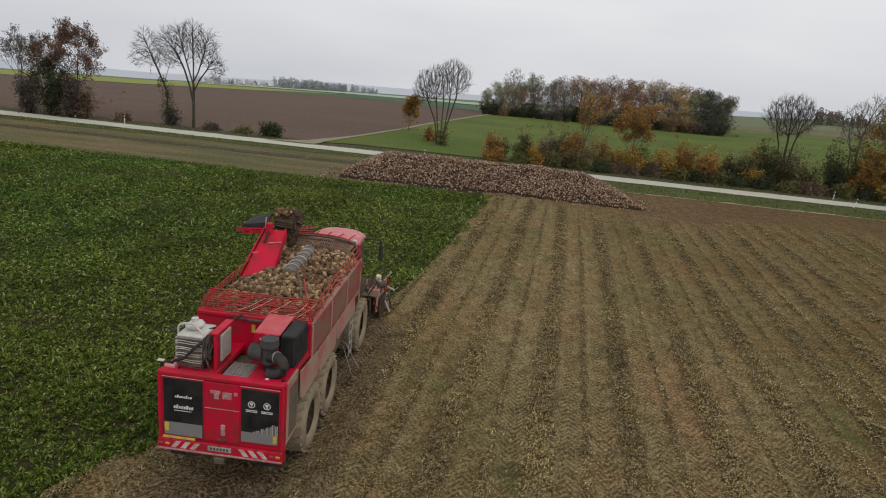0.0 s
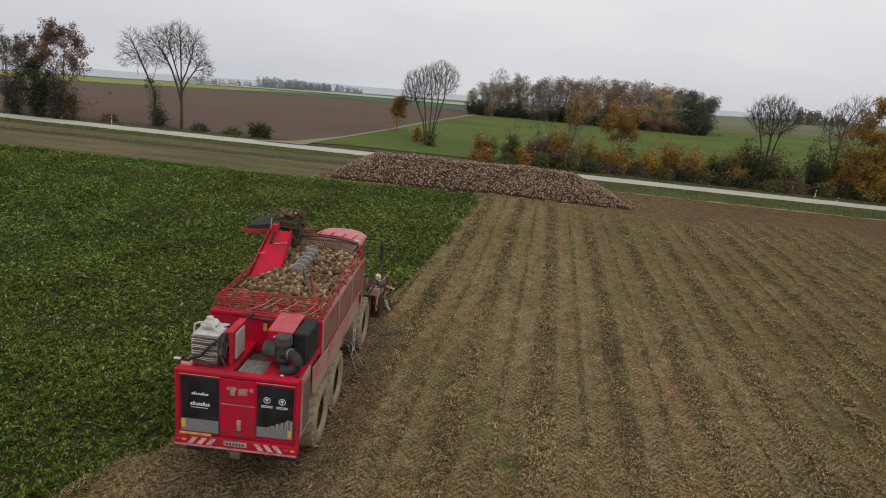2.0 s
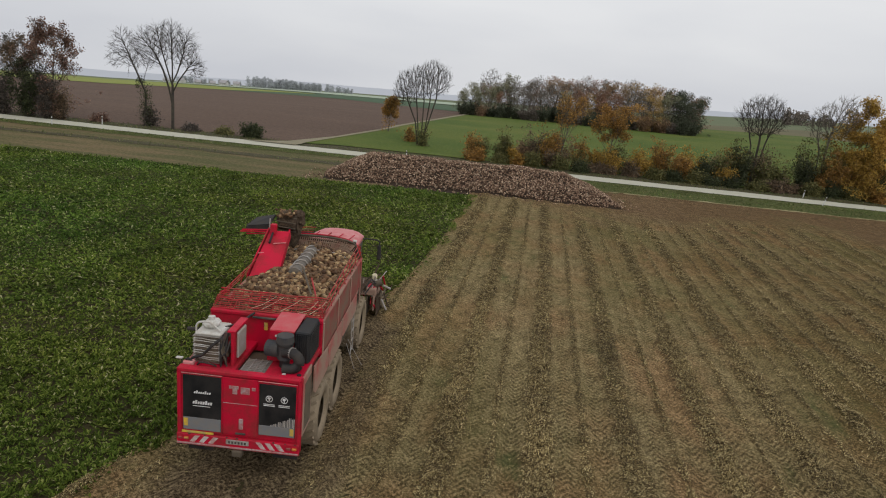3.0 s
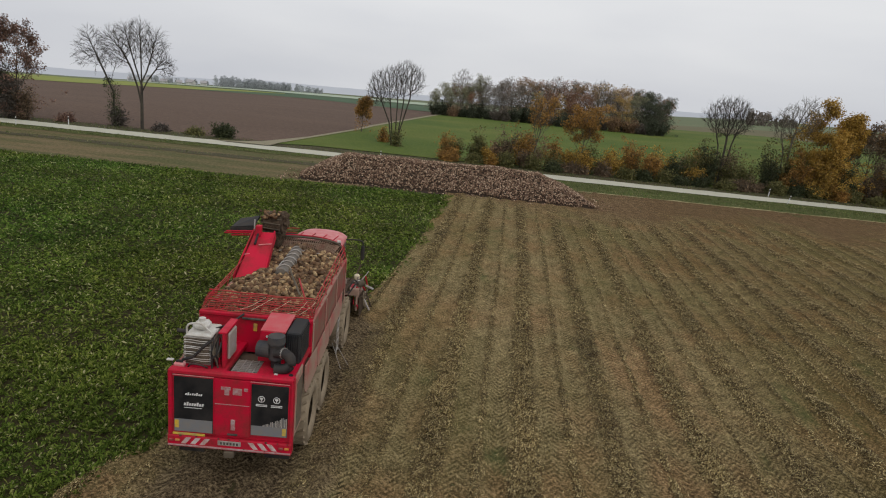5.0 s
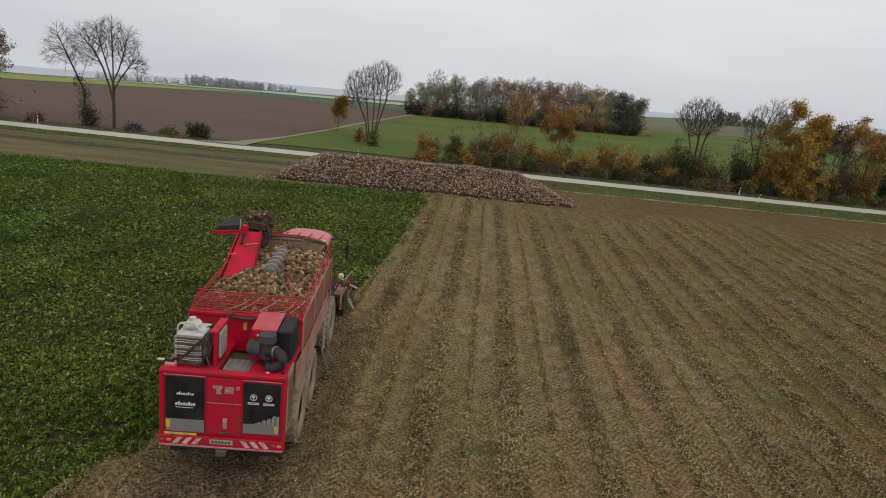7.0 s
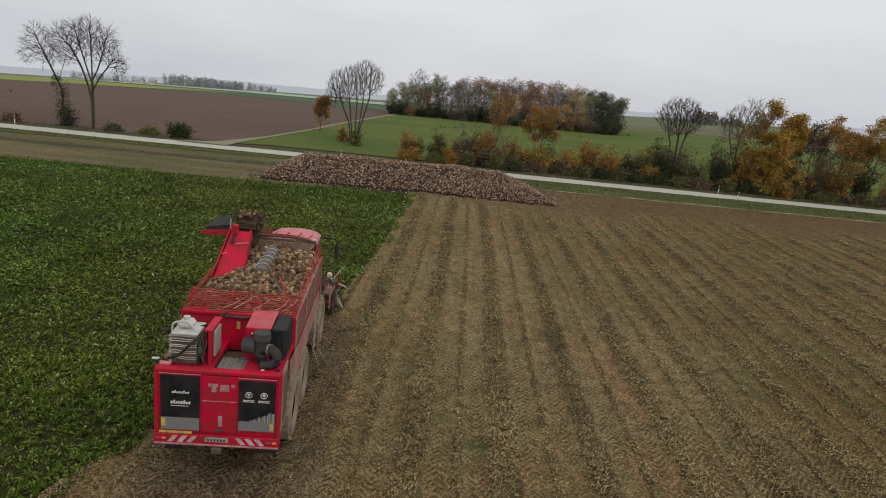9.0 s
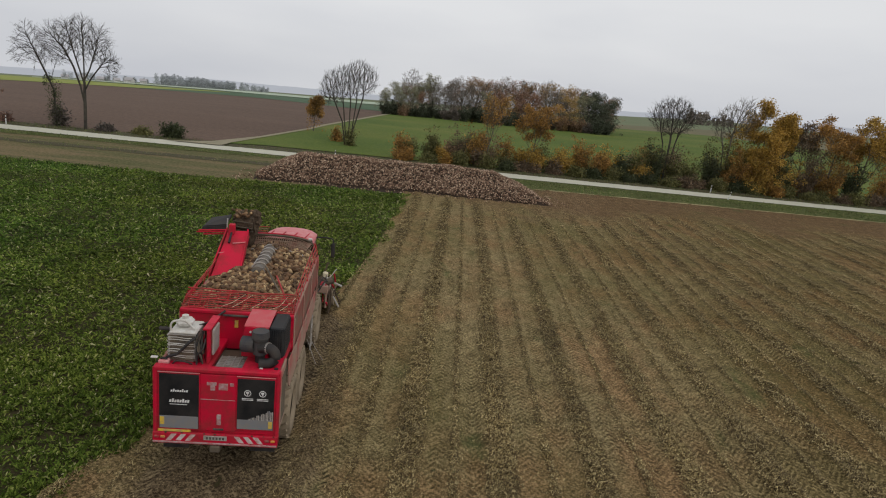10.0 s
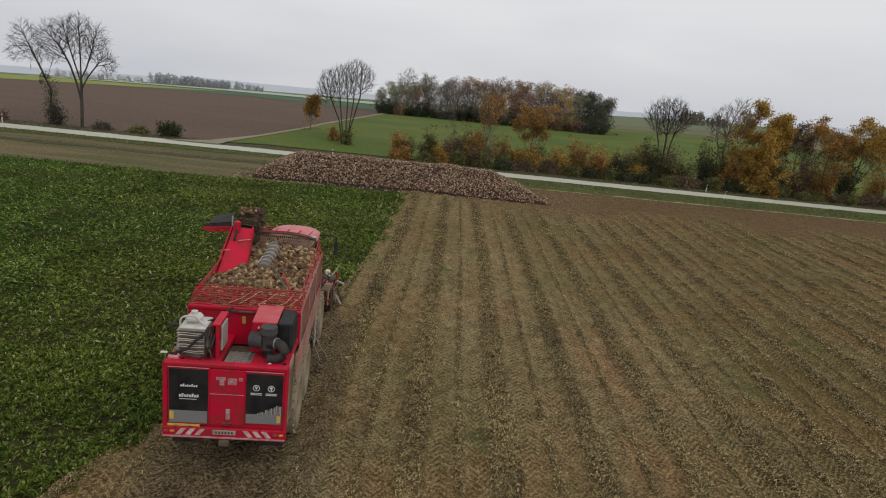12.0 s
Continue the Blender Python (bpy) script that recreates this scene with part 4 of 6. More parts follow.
# hedge behind the road
HEDGE = [
    (0.7, 88, 4.0, 2.4, "orange", 0.6), (4.8, 88, 4.4, 2.6, "olive", 0.9), (6.3, 87, 2.6, 2.2, "gold", 0.9), (8.4, 88.5, 5.4, 3.4, "brown", 0.8), (10.6, 88.3, 5.8, 3.2, "orange", 0.7),
    (11.0, 87, 2.6, 3.0, "brown", 0.8), (14.6, 88, 2.4, 3.0, "olive", 0.6), (18.4, 87.2, 3.6, 3.6, "gold", 0.8), (21.5, 88, 3.4, 4.0, "gold", 0.9), (24.8, 88.4, 5.8, 3.6, "orange", 0.8),
    (26.8, 87.6, 3.8, 3.4, "orange", 0.9), (29.7, 88, 3.4, 2.4, "green", 1.2), (32.0, 88.5, 4.9, 2.6, "olive", 0.6), (32.6, 87.4, 3.0, 2.2, "gold", 0.7), (34.8, 88, 5.2, 3.0, "green", 1.0),
    (37.6, 88.4, 4.2, 3.4, "olive", 0.8), (40.0, 88.2, 2.8, 3.0, "olive", 0.6), (42.6, 88, 5.0, 3.0, "green", 1.1), (45.3, 87.6, 5.6, 4.0, "orange", 0.8), (48.6, 88, 4.6, 4.0, "orange", 0.9),
    (52.6, 87.8, 5.6, 4.2, "green", 1.3), (56.2, 88.0, 4.4, 4.0, "brown", 0.9), (59.4, 87.6, 5.0, 4.0, "orange", 0.9), (63.0, 88, 6.0, 4.4, "green", 1.1), (67.0, 88, 6.0, 4.4, "orange", 0.9), (71.5, 88, 6.5, 5.0, "olive", 0.9),
    (34.6, 88.8, 6.0, 3.4, "olive", 0.8), (37.0, 88.9, 6.4, 3.6, "brown", 0.7), (42.8, 88.9, 7.4, 3.6, "olive", 0.7), (45.2, 88.8, 7.6, 3.4, "olive", 0.8), (47.0, 88.4, 6.6, 4.0, "orange", 1.0), (50.4, 88.0, 6.4, 4.2, "orange", 1.0),
]
NAMES = {"orange": "orange-brown", "dark": "dark leaf-poor", "gold": "golden-yellow", "olive": "thin olive-green", "brown": "dull brown", "green": "dark green", "rust": "red-brown", "wood_pale": "haze-paled grey-green", "wood_brown": "haze-paled tan"}
for i, (x, y, h, w, c, dens) in enumerate(HEDGE):
    bush(x, y, h, w, 100 + i, c, NAMES[c] + " autumn shrub in the hedge behind the road", dens, "roadside hedge")
for i in range(24):
    g = random.Random(900 + i)
    c = g.choice(["gold", "orange", "olive", "olive", "wood_brown", "orange", "olive", "gold"])
    bush(2.0 + 2.55 * i + g.uniform(-0.8, 0.8), 89.4 + g.uniform(-0.6, 0.8), g.uniform(3.0, 5.2), g.uniform(2.6, 3.8), 300 + i, c, NAMES[c] + " shrub in the back row of the hedge", 0.75, "roadside hedge")
for i in range(30):
    g = random.Random(700 + i)
    bush(1.5 + 2.45 * i + g.uniform(-0.6, 0.6), 86.2 + g.uniform(-0.5, 0.8), g.uniform(1.0, 2.1), 2.8, 200 + i, g.choice(["brown", "olive", "olive", "green", "olive", "brown", "orange"]), "low dull bramble at the foot of the hedge", 1.0, "hedge undergrowth")
tree("tree", 12.0, 88.6, 9.4, 41, "orange", 5, 0.18, 0.42, levels=3, shape=0.7, bare_to=0.4, label="tall thin tree with a few orange-brown leaves", width=0.9)
tree("tree", 17.9, 88.6, 8.6, 42, "orange", 19, 0.18, 0.44, levels=3, shape=0.95, bare_to=0.3, label="spreading orange-brown autumn tree in the hedge", width=1.05)
bare_tree(36.2, 88.5, 43, [stem_path((0, 0, -0.3), (0.1, 0, 5.8)), stem_path((0.3, 0.1, -0.3), (0.9, 0.2, 5.4)), stem_path((-0.3, 0.1, -0.3), (-0.8, 0.1, 5.2))],
          [(-0.1, 0, 8.5, 3.0, 2.7, 2.4)], 2400, "round-headed nearly leafless dark tree", mat_dark_bark, "dark", 3, 0.11, 0.25, rise=0.35)
bare_tree(44.7, 89.0, 44, [stem_path((0, 0, -0.3), (0.2, 0, 5.5)), stem_path((-0.2, 0.1, -0.3), (-0.5, 0.2, 5.0))],
          [(1.3, 0, 9.6, 1.7, 1.8, 2.4), (-1.0, 0, 8.4, 1.6, 1.7, 2.4)], 600, "pale leafless tree rising from the hedge", mat_bark, "pale", 2, 0.12, 0.3, rise=0.3)
tree("tree", 48.9, 88.6, 12.2, 45, "gold", 42, 0.19, 0.56, levels=3, shape=0.72, bare_to=0.1, label="tall golden-leaved autumn tree", width=0.95, under=220)
tree("tree", 52.2, 88.8, 10.4, 46, "gold", 30, 0.18, 0.44, levels=3, shape=0.6, bare_to=0.2, label="narrow golden-leaved autumn tree", width=0.7, under=80)
tree("tree", 55.8, 89.4, 9.9, 47, "brown", 12, 0.18, 0.44, levels=3, shape=0.9, bare_to=0.25, label="brown-leaved autumn tree in the hedge", under=20)
tree("tree", 59.2, 88.6, 11.0, 48, "orange", 21, 0.19, 0.47, levels=3, shape=0.85, bare_to=0.2, label="orange-leaved autumn tree in the hedge", under=70)
tree("tree", 64.0, 88.6, 11.5, 49, "gold", 19, 0.19, 0.47, levels=3, shape=0.8, bare_to=0.2, label="golden autumn tree at the hedge's thick end", under=16)
tree("tree", 69.8, 89.5, 12, 50, "brown", 13, 0.19, 0.47, levels=3, shape=0.8, bare_to=0.2, label="brown autumn tree at the hedge's thick end", under=16)


def at_bearing(az, d):
    return d * math.sin(radians(az)), 6 + d * math.cos(radians(az))


# the small wood on the meadow's far side: a few kinds built once, then copied
def small_wood():
    kinds = []
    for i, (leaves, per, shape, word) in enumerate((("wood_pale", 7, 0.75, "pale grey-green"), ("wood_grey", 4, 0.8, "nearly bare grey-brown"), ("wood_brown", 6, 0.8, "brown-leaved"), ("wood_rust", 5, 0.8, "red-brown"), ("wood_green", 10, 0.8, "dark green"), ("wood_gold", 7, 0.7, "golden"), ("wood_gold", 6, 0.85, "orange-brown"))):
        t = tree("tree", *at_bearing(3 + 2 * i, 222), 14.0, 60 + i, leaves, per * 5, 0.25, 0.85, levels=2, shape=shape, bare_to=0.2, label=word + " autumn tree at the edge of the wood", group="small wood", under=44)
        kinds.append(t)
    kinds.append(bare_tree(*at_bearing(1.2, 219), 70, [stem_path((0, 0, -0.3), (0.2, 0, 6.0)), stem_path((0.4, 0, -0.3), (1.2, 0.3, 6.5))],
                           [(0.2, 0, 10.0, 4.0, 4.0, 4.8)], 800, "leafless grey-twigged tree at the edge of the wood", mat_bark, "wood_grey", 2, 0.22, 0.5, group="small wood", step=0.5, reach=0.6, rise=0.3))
    g = random.Random(77)
    order = [0, 0, 0, 1, 7, 1, 1, 2, 3, 3, 6, 3, 3, 7, 7, 5, 3, 4, 4]
    for row, (d0, n) in enumerate(((212, 19), (222, 17), (234, 16))):
        for i in range(n):
            f = (i + 0.5 * (row % 2)) / (n - 1)
            az = -0.9 + 19.5 * min(f, 1.0) + g.uniform(-0.25, 0.25)
            k = order[min(int(f * 18.99), 18)] if g.random() < 0.82 else g.choice([0, 1, 2, 3, 6, 7, 7])
            h = np.interp(f, [0, 0.1, 0.3, 0.5, 0.6, 0.7, 0.78, 0.9, 1.0], [0.70, 0.76, 0.84, 0.92, 0.95, 0.91, 0.84, 0.88, 0.80]) * g.uniform(0.86, 1.1) * (1 if row else 0.82)
            x, y = at_bearing(az, d0 + g.uniform(-4, 4) - 14 * f)
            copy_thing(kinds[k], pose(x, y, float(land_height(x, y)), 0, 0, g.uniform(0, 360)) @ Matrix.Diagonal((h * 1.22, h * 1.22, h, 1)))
    for i in range(26):
        x, y = at_bearing(-0.9 + 19.4 * i / 25, 206 - 13 * i / 25 + g.uniform(-2, 3))
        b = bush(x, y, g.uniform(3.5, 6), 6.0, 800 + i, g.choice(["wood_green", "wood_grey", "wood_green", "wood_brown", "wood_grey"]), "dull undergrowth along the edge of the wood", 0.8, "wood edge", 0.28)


small_wood()


def far_clumps(name, az0, az1, d, h0, h1, n, leaves, label, seed):
    """Far woods: many overlapping small crowns with an uneven top."""
    g = random.Random(seed)
    pts = []
    for i in range(n):
        az, dd = g.uniform(az0, az1), d + g.uniform(-20, 20)
        x, y = at_bearing(az, dd)
        z0 = float(land_height(x, y))
        h = g.uniform(h0, h1) * (1.12 - 0.35 * (az - az0) / (az1 - az0))
        for _ in range(46):
            r = h * 0.3 * math.sqrt(g.random())
            a, f = g.uniform(0, 6.283), g.random() ** 0.8
            pts.append(Vector((x + r * math.cos(a) * (1.2 - 0.8 * f), y + r * math.sin(a), z0 + h * f)))
    v, f = clump_leaves(g, pts, 3, h1 * 0.05, h1 * 0.085, -500)
    big_mesh(name, v, f, LEAVES[leaves], label, "woods", "stuff")


far_clumps("far_wood", -19.6, -13.6, 760, 7, 12, 130, "distant", "distant wood on the skyline, painted pale with haze", 91)
far_clumps("far_wood_edge", -13.2, -10.9, 780, 5, 9, 40, "distant", "distant row of conifers on the skyline, painted pale with haze", 92)
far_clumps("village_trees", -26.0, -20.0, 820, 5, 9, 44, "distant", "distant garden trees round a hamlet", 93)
far_clumps("far_copse", 25.0, 28.4, 520, 6, 11, 26, "wood_grey", "distant bare copse on the rise", 95)

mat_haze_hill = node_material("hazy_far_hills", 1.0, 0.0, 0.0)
# the haze over the hills is this pale blue-grey base colour
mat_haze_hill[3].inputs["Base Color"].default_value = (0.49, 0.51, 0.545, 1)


def far_hills(name, az0, az1, d, low, high, seed, label):
    az = np.linspace(az0, az1, 160)
    a = np.radians(az)
    x, y = d * np.sin(a), 6 + d * np.cos(a)
    z = land_height(x, y)
    edge = np.clip(np.minimum((az - az0), (az1 - az)) / 14, 0, 1)
    h = (low + (high - low) * value_noise(az, az * 0, 5, seed) + 4 * value_noise(az, az * 0, 0.6, seed + 1)) * edge
    rows = [np.stack([x * k, 6 + (y - 6) * k, z + h * f - 3], -1) for k, f in ((1.0, 0.0), (1.03, 0.75), (1.06, 1.0), (1.2, 0.6))]
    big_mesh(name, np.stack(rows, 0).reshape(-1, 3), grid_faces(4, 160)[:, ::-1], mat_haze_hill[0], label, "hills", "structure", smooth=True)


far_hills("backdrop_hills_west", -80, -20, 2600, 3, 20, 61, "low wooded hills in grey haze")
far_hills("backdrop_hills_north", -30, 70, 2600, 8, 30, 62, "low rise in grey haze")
polar_sheet("brown_fallow", [19, 24, 34, 45], [262, 262, 250, 250], [330, 345, 350, 350], 0.1, earth("dull_fallow", [(0.3, (0.12, 0.11, 0.06)), (0.7, (0.17, 0.14, 0.08))], [(0.3, (0.10, 0.10, 0.05)), (0.7, (0.17, 0.15, 0.09))], 0.03, 1), 6, label="dull brown fallow strip behind the meadow", category="field", kind=S)


# ---- hamlet on the skyline ----
mat_render_wall = worn("pale_house_wall", (0.72, 0.71, 0.68), (0.5, 0.48, 0.44), 0.3, 0.3, 0.9, 0, 0.1, 0.01)
# roof colour greyed and lightened, distance haze painted in
mat_far_roof = worn("hazed_grey_roof", (0.36, 0.34, 0.34), (0.42, 0.41, 0.41), 0.4, 0.3, 0.9, 0, 0.1, 0.01)


def house(x, y, w, d, h, turn):
    z = float(land_height(x, y))
    root = tagged(new("house"), "small pale farmhouse with a pitched roof, far off", "house", "hamlet")
    root.matrix_basis = pose(x, y, z, 0, 0, turn)
    big = [(-w / 2, -d / 2), (w / 2, -d / 2), (w / 2, d / 2), (-w / 2, d / 2)]
    v = [(a, b, -1) for a, b in big] + [(a, b, h) for a, b in big] + [(-w / 2, 0, h + d * 0.38), (w / 2, 0, h + d * 0.38)]
    me = bpy.data.meshes.new("wall")
    me.from_pydata(v, [], [(0, 1, 5, 4), (1, 2, 6, 5), (2, 3, 7, 6), (3, 0, 4, 7), (4, 7, 8), (5, 9, 6)])
    me.materials.append(mat_render_wall)
    o = new("wall", me)
    o.parent = root
    e, t = 0.6, 0.25
    r = []
    for s in (-1, 1):
        r += [(-w / 2 - e, s * (d / 2 + e), h - 0.4), (w / 2 + e, s * (d / 2 + e), h - 0.4), (w / 2 + e, 0, h + d * 0.38 + 0.1), (-w / 2 - e, 0, h + d * 0.38 + 0.1)]
    rv = r + [(a, b, c + t) for a, b, c in r]
    f = []
    for o0 in (0, 4):
        f += [(o0, o0 + 1, o0 + 2, o0 + 3), (o0 + 8, o0 + 11, o0 + 10, o0 + 9), (o0, o0 + 8, o0 + 9, o0 + 1), (o0 + 1, o0 + 9, o0 + 10, o0 + 2), (o0 + 3, o0 + 11, o0 + 8, o0)]
    me = bpy.data.meshes.new("roof")
    me.from_pydata(rv, [], f)
    me.materials.append(mat_far_roof)
    o = new("roof", me)
    o.parent = root


for az, d, w, dd, h, turn in ((-25.9, 830, 9, 7, 3, 20), (-24.7, 800, 8, 7, 4, -10), (-23.5, 820, 10, 8, 3, 5), (-22.4, 800, 8, 7, 3, 40), (-21.5, 790, 12, 9, 4, -15), (-20.5, 785, 9, 7, 4, 10)):
    house(*at_bearing(az, d), 0.7 * w, 0.7 * dd, 0.8 * h, turn)


# ---- road posts ----
mat_post = worn("white_plastic", (0.78, 0.78, 0.76), (0.4, 0.38, 0.33), 0.3, 3, 0.5, 0, 0.4)
mat_black = worn("black_plastic", (0.02, 0.02, 0.022), (0.12, 0.10, 0.08), 0.3, 3, 0.5, 0, 0.4)


def road_post(x, y, h, tilt):
    root = tagged(new("road_marker_post"), "white plastic marker post with a dark band beside the road", "marker post", "road marker posts")
    root.matrix_basis = pose(x, y, 0, 0, tilt, 0)
    for nm, z0, z1, r, m in (("post", -0.2, h, 0.06, mat_post), ("reflector_band", h - 0.32, h - 0.14, 0.066, mat_black)):
        bm = bmesh.new()
        bmesh.ops.create_cone(bm, cap_ends=True, segments=8, radius1=r, radius2=r * (0.9 if nm == "post" else 1), depth=z1 - z0, matrix=Matrix.Translation((0, 0, (z0 + z1) / 2)))
        me = bpy.data.meshes.new(nm)
        bm.to_mesh(me)
        me.materials.append(m)
        o = new(nm, me)
        o.parent = root


for x, y, h, tilt in ((40.3, 78.35, 1.05, 14), (-44.6, 82.9, 1.0, 0), (-47.8, 78.2, 0.9, 3), (-7.1, 83.0, 0.75, -2), (40.7, 83.6, 0.95, 2)):
    road_post(x, y, h, tilt)


def farm_track():
    y = np.linspace(81.8, 225, 90)
    x = np.interp(y, [81.8, 84, 96, 114.7, 153, 225], [-23.4, -21.4, -18.2, -14.5, -9.5, -1.0])
    half = np.interp(y, [81.8, 84.5, 95, 225], [3.0, 1.1, 0.4, 0.7])
    side = np.linspace(-1, 1, 5)[:, None]
    xx = x[None] + side * half[None]
    yy = y[None] + 0 * xx
    z = land_height(xx, yy) + 0.14
    big_mesh("farm_track", np.stack([xx, yy, z], -1).reshape(-1, 3), grid_faces(5, 90), mat_track, "pale narrow farm track leaving the gravel road", "track", "structure", smooth=True)


farm_track()


# ---- beet harvester ----
mat_red = worn("red_machine_paint", (0.53, 0.006, 0.034), (0.20, 0.03, 0.026), 0.16, 1.6, 0.45, 0, 0.2, 0.002)
mat_red_muddy = worn("muddy_red_paint", (0.42, 0.014, 0.030), (0.34, 0.22, 0.165), 0.6, 1.3, 0.6, 0, 0.3, 0.004, (2.4, 1.2))
mat_roof_red = worn("pale_pinkish_red", (0.54, 0.085, 0.10), (0.62, 0.29, 0.28), 0.5, 2.5, 0.5, 0, 0.4)
# paler pink tone paints the sky highlight on the glossy red hood top
mat_hood = worn("red_hood_paint_with_sheen", (0.52, 0.022, 0.04), (0.52, 0.15, 0.15), 0.4, 2.2, 0.4, 0, 0.4)
mat_black_panel = worn("black_decal_panel", (0.010, 0.010, 0.011), (0.035, 0.03, 0.027), 0.2, 2.5, 0.5, 0, 0.25)
mat_rail = worn("worn_red_rail", (0.42, 0.012, 0.022), (0.27, 0.085, 0.055), 0.25, 3.5, 0.5, 0, 0.3)
mat_bunker_side = worn("mud_stained_dark_red_paint", (0.30, 0.022, 0.028), (0.20, 0.13, 0.09), 0.45, 1.6, 0.7, 0, 0.3, 0.005)
mat_grey_decal = worn("grey_decal", (0.17, 0.18, 0.20), (0.22, 0.20, 0.18), 0.4, 5, 0.5)
mat_white_decal = worn("white_decal", (0.78, 0.78, 0.78), (0.5, 0.46, 0.42), 0.3, 6, 0.5)
mat_stripe = worn("scuffed_white_stripe", (0.64, 0.58, 0.56), (0.42, 0.20, 0.17), 0.4, 6, 0.5)
mat_dirty_plate = worn("dirty_plate", (0.40, 0.39, 0.36), (0.26, 0.2, 0.16), 0.5, 8, 0.5)
mat_pale_mark = worn("worn_silver_lettering", (0.42, 0.40, 0.39), (0.40, 0.12, 0.12), 0.5, 8, 0.5)
mat_yellow = worn("yellow_decal", (0.75, 0.48, 0.03), (0.4, 0.3, 0.12), 0.3, 6, 0.5)
mat_rubber = worn("dusty_tyre_rubber", (0.125, 0.100, 0.070), (0.29, 0.228, 0.155), 0.7, 2.2, 0.9, 0, 0.15, 0.01)
mat_rim = worn("dusty_brown_rim", (0.14, 0.118, 0.092), (0.28, 0.225, 0.165), 0.7, 2.5, 0.7, 0.2, 0.3)
mat_dark_steel = worn("muddy_dark_steel", (0.05, 0.045, 0.042), MUD, 0.6, 2.2, 0.7, 0.4, 0.3, 0.006)
mat_soil_crust = earth("caked_soil", [(0.3, (0.05, 0.034, 0.023)), (0.7, (0.10, 0.07, 0.047))], [(0.4, (0.03, 0.02, 0.013)), (0.6, (0.13, 0.092, 0.062))], 2, 12, 0.05)
mat_auger = worn("dusty_grey_tube", (0.11, 0.105, 0.10), (0.22, 0.185, 0.145), 0.5, 4, 0.6, 0.2, 0.4)
mat_guard = worn("rust_brown_guard_wire", (0.20, 0.095, 0.065), (0.24, 0.17, 0.12), 0.5, 4, 0.8, 0, 0.2)
mat_steel = worn("bare_worn_steel", (0.42, 0.41, 0.40), (0.26, 0.21, 0.16), 0.45, 4, 0.4, 0.7, 0.5)
mat_silver = worn("dusty_light_grey_metal", (0.42, 0.41, 0.40), (0.36, 0.31, 0.26), 0.5, 3, 0.55, 0.15, 0.4)
mat_cream = worn("off_white_plastic", (0.66, 0.66, 0.62), (0.45, 0.40, 0.34), 0.4, 4, 0.5)
mat_filter = worn("dark_grey_plastic", (0.032, 0.034, 0.040), (0.085, 0.075, 0.065), 0.3, 3, 0.6, 0, 0.35)
mat_louvre = worn("black_louvre_plastic", (0.014, 0.015, 0.017), (0.05, 0.045, 0.04), 0.25, 3, 0.6, 0, 0.3)
mat_pipe = worn("black_rubber_pipe", (0.014, 0.014, 0.016), (0.06, 0.05, 0.042), 0.3, 3, 0.55, 0, 0.3)
mat_lamp_red = worn("red_lamp_glass", (0.35, 0.01, 0.012), (0.2, 0.1, 0.08), 0.25, 8, 0.2, 0, 0.6)
mat_lamp_amber = worn("amber_lamp_glass", (0.62, 0.22, 0.02), (0.3, 0.2, 0.12), 0.25, 8, 0.2, 0, 0.6)
mat_beacon = worn("pale_beacon", (0.80, 0.72, 0.48), (0.5, 0.42, 0.3), 0.3, 8, 0.4)
mat_glass = worn("tinted_cab_glass", (0.018, 0.022, 0.024), (0.10, 0.09, 0.075), 0.3, 3, 0.08, 0, 0.8)


def link_mesh(name, me, material, parent, label=""):
    me.materials.append(material)
    ob = new(name, me)
    ob.parent = parent
    return tagged(ob, label)


def part(name, bm, material, parent, label=""):
    """Links a bmesh as one mesh object under a thing or a part."""
    me = bpy.data.meshes.new(name)
    bm.to_mesh(me)
    bm.free()
    return link_mesh(name, me, material, parent, label)


def add_box(bm, x0, x1, y0, y1, z0, z1, b=0.012, turn=None):
    vs = bmesh.ops.create_cube(bm, size=1)["verts"]
    m = Matrix.LocRotScale(((x0 + x1) / 2, (y0 + y1) / 2, (z0 + z1) / 2), None, (x1 - x0, y1 - y0, z1 - z0))
    if turn is not None:
        m = turn @ m
    bmesh.ops.transform(bm, matrix=m, verts=vs)
    if b:
        es = list({e for v in vs for e in v.link_edges})
        bmesh.ops.bevel(bm, geom=es, offset=b, segments=1, affect="EDGES")
    return bm


def box_bm(*a, **k):
    return add_box(bmesh.new(), *a, **k)


def add_rod(bm, p, q, r, r2=None, n=8):
    p, q = Vector(p), Vector(q)
    d = q - p
    m = Matrix.Translation((p + q) / 2) @ d.to_track_quat("Z", "Y").to_matrix().to_4x4()
    bmesh.ops.create_cone(bm, cap_ends=True, segments=n, radius1=r, radius2=r if r2 is None else r2, depth=d.length, matrix=m)
    return bm


def rod_bm(*a, **k):
    return add_rod(bmesh.new(), *a, **k)


